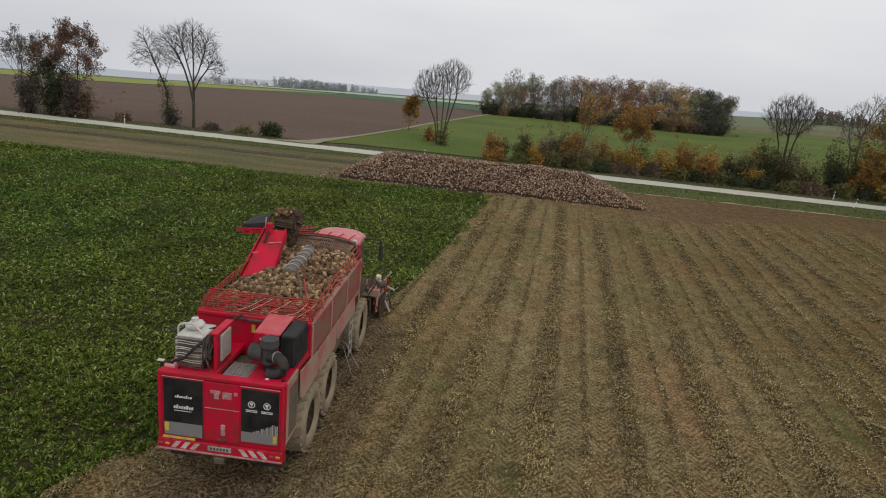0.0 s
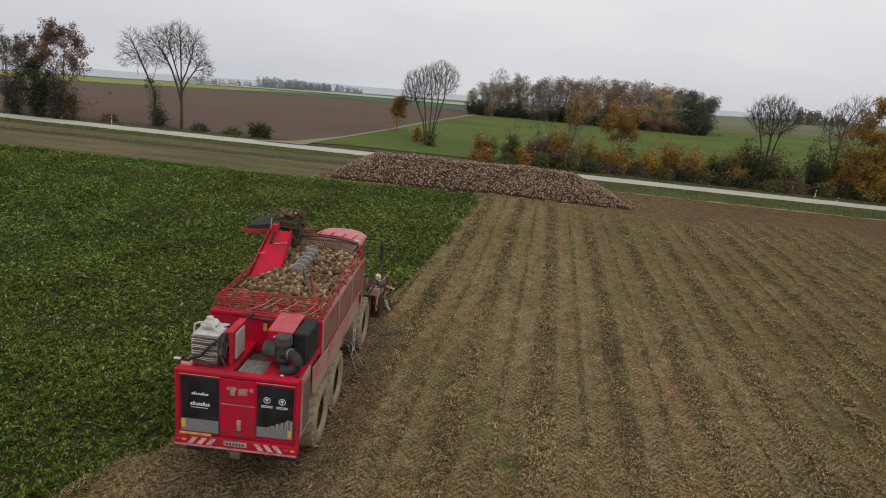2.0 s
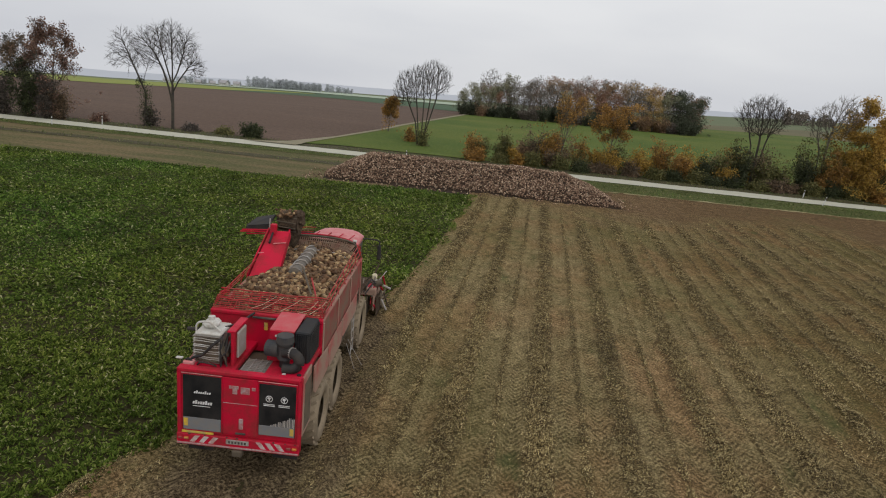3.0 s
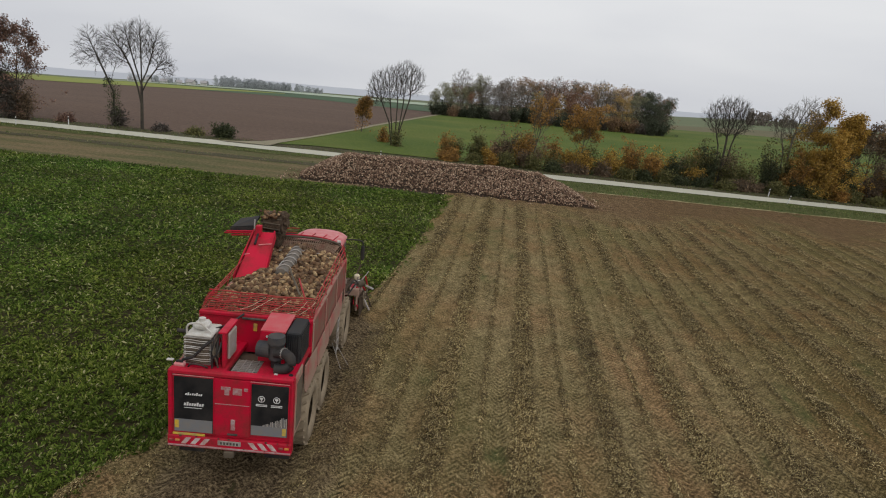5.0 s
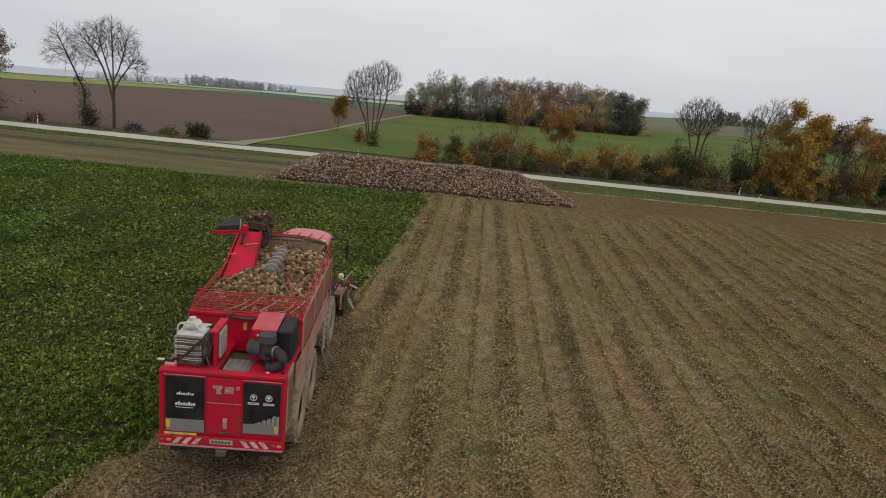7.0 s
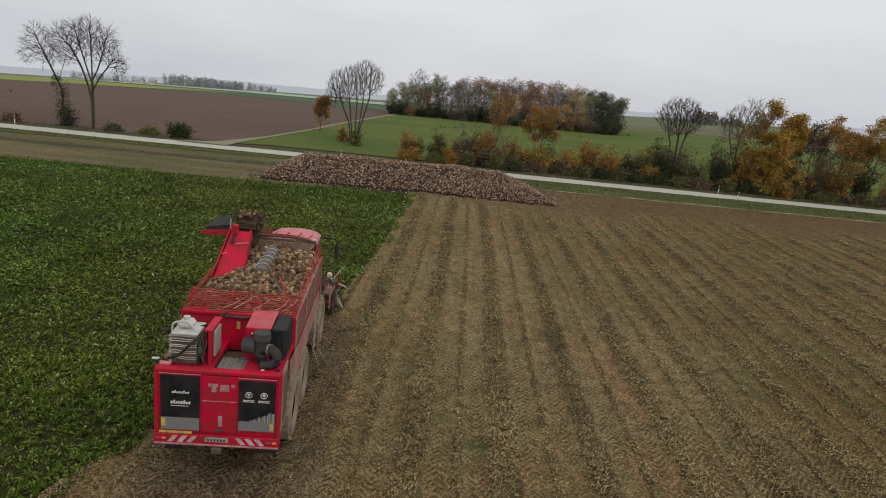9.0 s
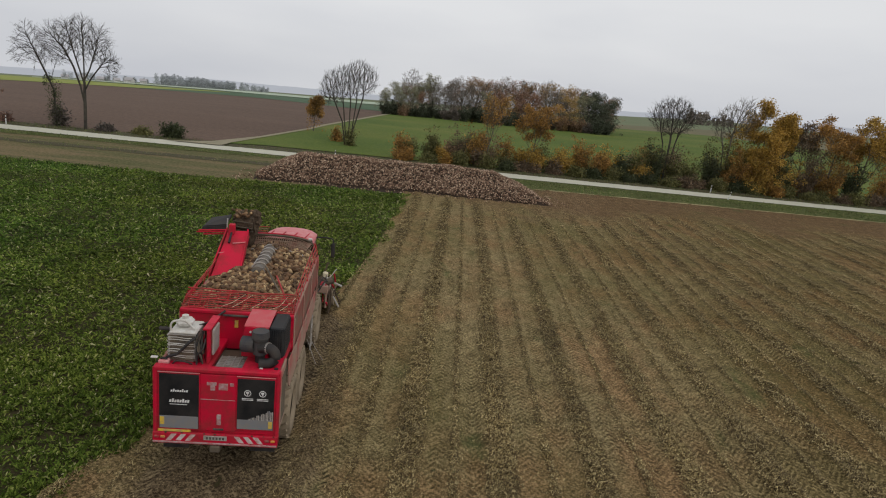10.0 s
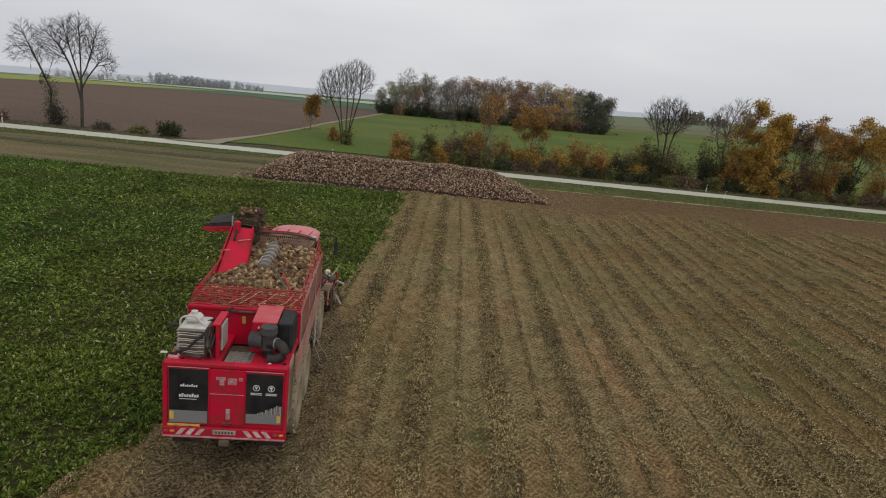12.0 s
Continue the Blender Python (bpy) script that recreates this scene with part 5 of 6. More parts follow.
def pipe_bm(points, r, n=8, smooth=4):
    """A bent tube through the points, rounded by a spline."""
    pts = [Vector(p) for p in points]
    line = []
    for i in range(len(pts) - 1):
        a, b, c, d = pts[max(i - 1, 0)], pts[i], pts[i + 1], pts[min(i + 2, len(pts) - 1)]
        for k in range(smooth):
            t = k / smooth
            line.append(0.5 * (2 * b + (c - a) * t + (2 * a - 5 * b + 4 * c - d) * t * t + (3 * b - a - 3 * c + d) * t ** 3))
    line.append(pts[-1])
    bm = bmesh.new()
    rings = []
    for i, p in enumerate(line):
        d = (line[min(i + 1, len(line) - 1)] - line[max(i - 1, 0)]).normalized()
        u = d.cross(Vector((0.31, 0.17, 0.93))).normalized()
        w = d.cross(u)
        rings.append([bm.verts.new(p + (u * math.cos(6.28319 * k / n) + w * math.sin(6.28319 * k / n)) * r) for k in range(n)])
    for a, b in zip(rings, rings[1:]):
        for k in range(n):
            bm.faces.new((a[k], a[(k + 1) % n], b[(k + 1) % n], b[k]))
    bm.faces.new(rings[0])
    bm.faces.new(rings[-1][::-1])
    for f in bm.faces:
        f.smooth = True
    return bm


def plate_bm(corners, thick):
    """A flat plate over the corners, given in order, thickened along its normal."""
    c = [Vector(p) for p in corners]
    nrm = (c[1] - c[0]).cross(c[2] - c[0]).normalized() * thick
    bm = bmesh.new()
    lo, hi = [bm.verts.new(p) for p in c], [bm.verts.new(p + nrm) for p in c]
    bm.faces.new(lo[::-1])
    bm.faces.new(hi)
    for i in range(len(c)):
        j = (i + 1) % len(c)
        bm.faces.new((lo[i], lo[j], hi[j], hi[i]))
    return bm


def spin_bm(profile, n=32):
    """A ring turned about the x axis out of (x, radius) points."""
    bm = bmesh.new()
    rings = [[bm.verts.new((x, r * math.cos(6.28319 * k / n), r * math.sin(6.28319 * k / n))) for k in range(n)] for x, r in profile]
    for a, b in zip(rings, rings[1:]):
        for k in range(n):
            bm.faces.new((a[k], a[(k + 1) % n], b[(k + 1) % n], b[k])).smooth = True
    return bm


LUGS = {}


def lug_mesh(w):
    """The one mesh that all tread lugs of a tyre of half width w share."""
    if w not in LUGS:
        bm = box_bm(-w * 0.50, w * 0.50, -0.03, 0.03, -0.03, 0.032, b=0)
        LUGS[w] = bpy.data.meshes.new("tread_lug")
        bm.to_mesh(LUGS[w])
        bm.free()
        LUGS[w].materials.append(mat_rubber)
    return LUGS[w]


def wheel(parent, x, y, r, width, side, turn=0):
    """A lugged tyre on a dished rim; side is +1 where the outside looks to +x."""
    hub = part("wheel", spin_bm([(-0.08 * side, 0.02), (0.16 * side, 0.03), (0.18 * side, 0.15), (-0.02 * side, 0.17)], 16), mat_dark_steel, parent, "dusty lugged tyre on a dished rim")
    hub.matrix_basis = pose(x, y, r - 0.03, 0, 0, turn)
    w, ri = width / 2, r * 0.52
    bm = spin_bm([(-w * 0.8, ri), (-w, ri * 1.15), (-w * 1.04, r * 0.80), (-w * 0.86, r * 0.93), (-w * 0.4, r * 0.955), (w * 0.4, r * 0.955), (w * 0.86, r * 0.93), (w * 1.04, r * 0.80), (w, ri * 1.15), (w * 0.8, ri)], 40)
    for k in range(22):
        for s in (-1, 1):
            lug = new("tread_lug", lug_mesh(w))
            lug.parent = hub
            lug.matrix_basis = Matrix.Rotation(6.28319 * (k + 0.25 * s) / 22, 4, "X") @ Matrix.Translation((s * w * 0.5, 0, r * 0.955)) @ Matrix.Rotation(s * 0.62, 4, "Z")
    part("tyre", bm, mat_rubber, hub)
    bm = spin_bm([(-w * 0.8, ri), (-w * 0.7, ri * 0.92), (side * w * 0.05, ri * 0.88), (side * w * 0.12, 0.16)], 32)
    part("rim", bm, mat_rim, hub, "dirty brown steel rim")
    bm = bmesh.new()
    for k in range(10):
        a = 6.28319 * k / 10
        add_rod(bm, (side * w * 0.1, 0.25 * math.cos(a), 0.25 * math.sin(a)), (side * (w * 0.1 + 0.06), 0.25 * math.cos(a), 0.25 * math.sin(a)), 0.022, n=6)
    part("wheel_nut_ring", bm, mat_steel, hub)
    return hub


def rear_face(h):
    """Rear doors with dark panels, worn lettering, warning stripes, lamps and the number plate."""
    body = part("rear_frame", box_bm(-1.45, 1.45, 0.02, 0.12, 1.2, 2.86, b=0.02), mat_red, h)
    part("rear_corner", box_bm(-1.45, -1.34, -0.03, 0.2, 0.9, 2.87, b=0.03), mat_red, h)
    part("rear_corner", box_bm(1.36, 1.45, -0.03, 0.2, 0.9, 2.87, b=0.03), mat_red, h)
    part("rear_top_rail", box_bm(-1.44, 1.44, -0.04, 0.16, 2.76, 2.88, b=0.03), mat_red, h)
    for x0, x1, z0, z1, zg in ((-1.30, -0.40, 1.30, 2.71, 1.63), (0.48, 1.34, 1.36, 2.68, 1.62)):
        d = part("rear_door", box_bm(x0 - 0.03, x1 + 0.03, -0.02, 0.05, z0 - 0.04, z1 + 0.03), mat_red, h)
        p = part("dark_panel", box_bm(x0, x1, -0.034, 0.0, z0, z1, b=0.006), mat_black_panel, d, "black printed door panel")
        part("grey_band", box_bm(x0 + 0.01, x1 - 0.01, -0.042, -0.02, z0 + 0.01, zg, b=0.003), mat_grey_decal, d, "grey printed band")
    door = part("centre_door", box_bm(-0.37, 0.45, -0.025, 0.05, 1.28, 2.74, b=0.015), mat_red, h)
    part("door_seam", box_bm(-0.36, 0.44, -0.032, 0.0, 2.09, 2.105, b=0.002), mat_pale_mark, door, "worn bright seam edge")
    part("door_handle", box_bm(0.02, 0.12, -0.06, -0.02, 1.45, 1.72, b=0.01), mat_pale_mark, door, "worn grey handle plate")
    part("latch", box_bm(-0.06, 0.18, -0.05, -0.02, 1.30, 1.35, b=0.01), mat_black, door)
    # worn silver badge shapes
    for x0, x1, z0, z1 in ((-0.22, 0.0, 2.47, 2.55), (-0.14, -0.03, 2.34, 2.48), (0.05, 0.26, 2.36, 2.53), (0.31, 0.40, 2.47, 2.55)):
        part("badge_bar", box_bm(x0, x1, -0.036, -0.02, z0, z1, b=0.004), mat_pale_mark, door, "worn silver badge shape")
    # bars in place of product lettering
    for x0, count, wide, z0, z1 in ((-1.04, 8, 0.036, 2.26, 2.33), (-1.07, 8, 0.044, 1.99, 2.08)):
        for k in range(count):
            x, top = x0 + (wide + 0.014) * k, z1 - (0.026, 0.0, 0.030, 0.022)[k % 4]
            part("lettering_bar", plate_bm([(x + wide, -0.042, z0), (x, -0.042, z0), (x + 0.012, -0.042, top), (x + wide + 0.012, -0.042, top)], 0.006), mat_white_decal, h, "white printed bar")
    part("lettering_line", box_bm(-1.06, -0.66, -0.042, -0.03, 1.93, 1.942, b=0.002), mat_white_decal, h, "thin white printed line")
    for cx in (0.72, 1.07):
        bm = bmesh.new()
        for k in range(14):
            a, b = 6.28319 * k / 14, 6.28319 * (k + 1) / 14
            add_rod(bm, (cx + 0.075 * math.cos(a), -0.038, 2.32 + 0.075 * math.sin(a)), (cx + 0.075 * math.cos(b), -0.038, 2.32 + 0.075 * math.sin(b)), 0.008, n=5)
        add_box(bm, cx - 0.012, cx + 0.012, -0.042, -0.03, 2.265, 2.33, 0.003)
        add_box(bm, cx - 0.04, cx + 0.035, -0.042, -0.03, 2.315, 2.36, 0.012)
        part("round_pictogram", bm, mat_white_decal, h, "white round pictogram")
        for dz in (2.17, 2.135):
            part("lettering_bar", box_bm(cx - 0.13, cx + 0.13, -0.042, -0.03, dz, dz + 0.016, b=0.002), mat_white_decal, h, "small white printed bar")
    # printed silhouette on the right panel
    tops = (0.02, 0.03, 0.05, 0.06, 0.05, 0.11, 0.12, 0.10, 0.15, 0.17, 0.16, 0.20, 0.24, 0.25, 0.22, 0.23)
    for k, top in enumerate(tops):
        part("printed_shape", box_bm(0.76 + 0.036 * k, 0.786 + 0.036 * k, -0.040, -0.03, 1.60 + 0.012 * (k % 3), 1.63 + top, b=0.004), (mat_silver, mat_grey_decal, mat_silver)[k % 3], h, "pale printed machine silhouette")
    for x0, x1, z in ((-1.33, -0.38, 2.748), (0.46, 1.36, 2.73)):
        part("worn_edge", box_bm(x0, x1, -0.046, -0.02, z, z + 0.014, b=0.003), mat_roof_red, h, "worn pale paint edge")
    part("yellow_strip", box_bm(-1.33, -0.58, -0.045, -0.02, 1.215, 1.27, b=0.004), mat_yellow, h, "yellow printed strip")
    part("yellow_label", box_bm(-1.28, -1.18, -0.05, -0.03, 1.40, 1.60, b=0.004), mat_yellow, h, "yellow warning label")
    part("yellow_label", box_bm(1.22, 1.31, -0.05, -0.03, 1.42, 1.60, b=0.004), mat_yellow, h, "yellow warning label")
    bar = part("bumper", box_bm(-1.45, 1.45, -0.06, 0.12, 0.90, 1.20, b=0.02), mat_red, h)
    for side, xs in ((-1, (-1.14, -0.92, -0.70)), (1, (0.56, 0.78, 1.00))):
        for x in xs:
            s = 0.13 * side
            part("warning_stripe", plate_bm([(x + 0.12, -0.068, 1.00), (x, -0.068, 1.00), (x - s, -0.068, 1.17), (x - s + 0.12, -0.068, 1.17)], 0.006), mat_stripe, bar, "scuffed white diagonal warning stripe")
    part("bumper_lip", box_bm(-1.44, 1.44, -0.075, -0.03, 0.93, 0.975, b=0.008), mat_pale_mark, bar, "scuffed pale bumper edge")
    plate = part("number_plate", box_bm(-0.27, 0.27, -0.082, -0.05, 1.045, 1.16, b=0.004), mat_dirty_plate, bar, "dirty off-white number plate with dark bars")
    for k in range(6):
        part("plate_bar", box_bm(-0.21 + 0.075 * k, -0.165 + 0.075 * k, -0.087, -0.07, 1.07, 1.135, b=0.002), mat_black, plate)
    for x in (-1.28, 1.28):
        for dx, m, w in ((-0.07, mat_lamp_red, "red rear lamp"), (0.07, mat_lamp_amber, "amber indicator lamp")):
            part("rear_lamp", box_bm(x + dx - 0.055, x + dx + 0.055, -0.10, -0.05, 1.06, 1.12, b=0.015), m, bar, w)
    gd = random.Random(41)
    for k in range(26):
        x, z = gd.uniform(-1.4, 1.4), gd.choice([0.905, 0.975, 1.20])
        r = gd.uniform(0.012, 0.032)
        bm = bmesh.new()
        bmesh.ops.create_icosphere(bm, subdivisions=1, radius=r)
        for v in bm.verts:
            v.co = Vector((v.co.x * gd.uniform(0.8, 1.6) + x, v.co.y * 0.8 - 0.055, v.co.z * 0.7 + z))
        part("mud_clod", bm, mat_soil_crust, bar, "dry clod of soil")
    part("tow_hitch", box_bm(-0.12, 0.12, -0.12, 0.3, 0.74, 0.9, b=0.02), mat_dark_steel, h)
    for x in (-1.0, 1.05):
        part("mud_flap", box_bm(x - 0.3, x + 0.3, 0.25, 0.28, 0.6, 1.2, b=0.005), mat_pipe, h)


def engine_bay(h):
    part("engine_deck", box_bm(-1.42, -0.22, 0.12, 2.0, 2.66, 2.78, b=0.01), mat_red, h)
    part("engine_deck", box_bm(0.50, 1.42, 0.12, 2.0, 2.66, 2.80, b=0.01), mat_red, h)
    part("side_panel", box_bm(-1.45, -1.38, 0.2, 2.0, 1.25, 2.80, b=0.015), mat_red_muddy, h)
    part("side_panel", box_bm(1.38, 1.45, 0.2, 1.0, 1.25, 2.80, b=0.015), mat_red_muddy, h)
    part("side_vent_panel", box_bm(1.40, 1.455, 0.35, 0.95, 1.35, 2.6, b=0.01), mat_dark_steel, h, "dusty dark side grille")
    part("chassis_box", box_bm(-1.2, 1.2, 0.2, 8.2, 1.0, 1.55, b=0.03), mat_dark_steel, h)
    part("engine_block", box_bm(-1.3, 1.3, 0.2, 1.95, 1.5, 2.5, b=0.05), mat_dark_steel, h)
    # stepped walkway with bars
    w = part("walkway_frame", box_bm(-0.22, 0.50, 0.14, 1.3, 2.52, 2.58, b=0.01), mat_dark_steel, h)
    for k in range(11):
        part("grating_bar", box_bm(-0.2, 0.48, 0.30 + 0.09 * k, 0.322 + 0.09 * k, 2.58, 2.64, b=0), mat_silver, w, "worn bright grating bar")
    for k in range(5):
        part("grating_rail", box_bm(-0.19 + 0.165 * k, -0.17 + 0.165 * k, 0.30, 1.24, 2.59, 2.65, b=0), mat_silver, w)
    b = part("step_box", box_bm(-0.20, 0.46, 0.12, 0.30, 2.60, 2.72, b=0.01), mat_black, h)
    for k in range(5):
        add = box_bm(-0.16 + 0.12 * k, -0.09 + 0.12 * k, 0.10, 0.28, 2.70, 2.76, b=0.008)
        part("step_tread", add, mat_red, b)
    # cooler stack on the left with an expansion tank on top
    c = part("cooler", box_bm(-1.24, -0.62, 0.45, 1.2, 2.78, 3.50, b=0.04), mat_silver, h, "dusty pale grey slatted cooler")
    for k in range(13):
        part("cooler_slat", pipe_bm([(-1.24, 0.44, 2.86 + 0.05 * k), (-1.05, 0.425, 2.868 + 0.05 * k + 0.012 * (k % 2)), (-0.84, 0.43, 2.855 + 0.05 * k), (-0.63, 0.44, 2.864 + 0.05 * k)], 0.011, 5, 2), mat_cream if k % 3 else mat_dark_steel, c)
    part("cooler_core", box_bm(-1.20, -0.66, 0.435, 0.46, 2.84, 3.47, b=0.004), mat_dark_steel, c, "dark dusty cooler core")
    for k in range(8):
        part("cooler_slat", box_bm(-1.29, -1.23, 0.5, 1.15, 2.86 + 0.08 * k, 2.89 + 0.08 * k, b=0.004), mat_silver, c)
    part("cooler_lid", box_bm(-1.22, -0.60, 0.44, 1.18, 3.49, 3.57, b=0.03), mat_cream, c, "off-white lid")
    tank = part("expansion_tank", box_bm(-1.14, -0.78, 0.62, 1.02, 3.58, 3.76, b=0.07), mat_cream, h, "off-white plastic expansion tank")
    part("tank_cap", rod_bm((-0.96, 0.82, 3.74), (-0.96, 0.82, 3.84), 0.08, n=12), mat_cream, tank)
    part("cooler_side_plate", box_bm(-0.63, -0.60, 0.5, 1.2, 2.8, 3.5, b=0.01), mat_silver, c)
    part("tank_handle", pipe_bm([(-1.20, 0.50, 3.56), (-1.19, 0.48, 3.72), (-1.12, 0.50, 3.80), (-0.92, 0.52, 3.82), (-0.82, 0.54, 3.75), (-0.66, 0.56, 3.60)], 0.024), mat_cream, tank)
    part("exhaust_stub", rod_bm((-1.62, 1.0, 3.38), (-1.3, 0.95, 3.40), 0.05), mat_pipe, h)
    lamp = part("side_lamp", box_bm(-1.58, -1.42, 0.22, 0.31, 2.95, 2.985, b=0.012), mat_cream, h, "small off-white side lamp")
    part("lamp_stalk", rod_bm((-1.44, 0.26, 2.80), (-1.45, 0.26, 2.96), 0.014, n=6), mat_pipe, lamp)
    for k, pts in enumerate(([(-1.28, 0.36, 2.80), (-1.22, 0.33, 2.96), (-1.0, 0.34, 3.05), (-0.74, 0.36, 3.34), (-0.60, 0.5, 3.44)],
                             [(-0.58, 0.42, 2.80), (-0.57, 0.40, 3.1), (-0.60, 0.5, 3.46), (-0.62, 0.7, 3.5)],
                             [(-0.50, 0.5, 2.80), (-0.48, 0.44, 3.2), (-0.52, 0.7, 3.5)],
                             [(-1.36, 0.3, 2.82), (-1.34, 0.26, 2.94), (-1.24, 0.24, 2.96), (-1.18, 0.28, 2.84)],
                             [(-0.66, 0.9, 3.56), (-0.5, 1.3, 3.52), (-0.3, 1.9, 3.58)])):
        part("hose", pipe_bm(pts, 0.028 if k else 0.034), mat_pipe, h)
    for k in range(4):
        part("cooler_frame", box_bm(-0.60 + 0.055 * k, -0.575 + 0.055 * k, 0.42 + 0.1 * k, 0.46 + 0.1 * k, 2.78, 3.44 - 0.05 * (k % 2), b=0.005), (mat_dark_steel, mat_pipe, mat_red, mat_steel)[k], h)
    for k, pts in enumerate(([(-0.56, 0.34, 2.80), (-0.54, 0.30, 3.05), (-0.42, 0.34, 3.2), (-0.40, 0.5, 3.4)], [(-0.44, 0.40, 2.80), (-0.46, 0.34, 3.0), (-0.56, 0.40, 3.2), (-0.52, 0.6, 3.48)], [(-1.1, 0.30, 2.80), (-1.0, 0.26, 2.90), (-0.8, 0.28, 2.88), (-0.66, 0.34, 2.80)])):
        part("hose", pipe_bm(pts, 0.02), (mat_pipe, mat_dark_steel, mat_pipe)[k], h)
    part("fan_motor", rod_bm((-0.60, 0.55, 3.12), (-0.45, 0.55, 3.12), 0.14, n=14), mat_dark_steel, h)
    part("red_valve", box_bm(-1.40, -1.16, 0.18, 0.36, 2.80, 2.93, b=0.03), mat_roof_red, h)
    # upright red partition with a pale filter panel
    p = part("partition", box_bm(-0.35, -0.30, 0.55, 1.30, 2.70, 3.62, b=0.012), mat_red, h)
    part("partition_post", box_bm(-0.37, -0.29, 0.46, 0.55, 2.55, 3.66, b=0.012), mat_red, p)
    part("partition_cap", box_bm(-0.46, -0.27, 0.46, 1.36, 3.62, 3.67, b=0.012), mat_red, p)
    part("filter_panel", box_bm(-0.30, -0.24, 0.62, 1.16, 2.92, 3.58, b=0.02), mat_silver, p, "pale dusty radiator screen")
    part("service_plate", box_bm(-0.86, -0.58, 1.26, 1.34, 2.80, 3.45, b=0.01), mat_dark_steel, p)
    # hood and louvre on the right
    hood = part("hood", plate_bm([(0.34, 0.98, 2.80), (0.98, 0.98, 2.80), (0.98, 0.93, 3.60), (0.42, 0.93, 3.60), (0.36, 0.95, 3.30)], 0.03), mat_red, h)
    part("hood_top", plate_bm([(0.40, 0.92, 3.59), (1.0, 0.92, 3.59), (1.0, 1.97, 3.64), (0.38, 1.97, 3.64)], 0.035), mat_hood, hood, "red hood top, pink sheen put into its colour")
    part("hood_side", plate_bm([(0.34, 0.96, 2.80), (0.36, 0.95, 3.30), (0.42, 0.94, 3.60), (0.40, 1.96, 3.64), (0.34, 1.96, 2.80)], 0.03), mat_red, hood)
    for x in (0.56, 0.80):
        part("hood_bolt", rod_bm((x, 0.93, 3.48), (x, 0.88, 3.48), 0.026), mat_cream, hood, "pale bolt head")
    lv = part("louvre_box", box_bm(1.0, 1.36, 0.95, 1.97, 2.80, 3.60, b=0.03), mat_louvre, h, "dusty black louvred air intake")
    for k in range(10):
        part("louvre_blade", box_bm(1.355, 1.385, 1.00 + 0.095 * k, 1.055 + 0.095 * k, 2.84, 3.54, b=0.006), mat_louvre, lv)
    for k in range(6):
        part("louvre_blade", box_bm(1.02 + 0.055 * k, 1.05 + 0.055 * k, 0.925, 0.955, 2.84, 3.54, b=0.004), mat_louvre, lv)
    # air filter with elbow pipes
    f = part("air_filter", rod_bm((0.84, 0.72, 3.02), (0.84, 0.72, 3.48), 0.18, n=22), mat_filter, h, "dark grey air filter housing")
    part("filter_cap", rod_bm((0.84, 0.72, 3.44), (0.84, 0.72, 3.60), 0.215, 0.20, 22), mat_filter, f)
    part("filter_ring", rod_bm((0.84, 0.72, 3.36), (0.84, 0.72, 3.39), 0.20, n=22), mat_pipe, f)
    part("filter_foot", rod_bm((0.84, 0.72, 2.79), (0.84, 0.72, 3.03), 0.12, n=16), mat_pipe, f)
    part("intake_drum", rod_bm((0.40, 0.80, 3.20), (0.72, 0.74, 3.22), 0.20, n=20), mat_filter, f)
    part("elbow_pipe", pipe_bm([(0.84, 0.62, 3.20), (1.05, 0.55, 3.24), (1.20, 0.50, 3.18), (1.25, 0.48, 3.02), (1.12, 0.44, 2.90), (0.88, 0.44, 2.88)], 0.125, 14), mat_pipe, f)
    part("elbow_clamp", rod_bm((1.04, 0.57, 3.235), (1.08, 0.55, 3.24), 0.14, n=16), mat_steel, f)
    part("deck_fitting", box_bm(0.92, 1.0, 0.2, 0.28, 2.80, 2.85, b=0.01), mat_cream, h)
    part("deck_fitting", rod_bm((1.30, 0.32, 2.79), (1.30, 0.32, 2.83), 0.05), mat_pipe, h)


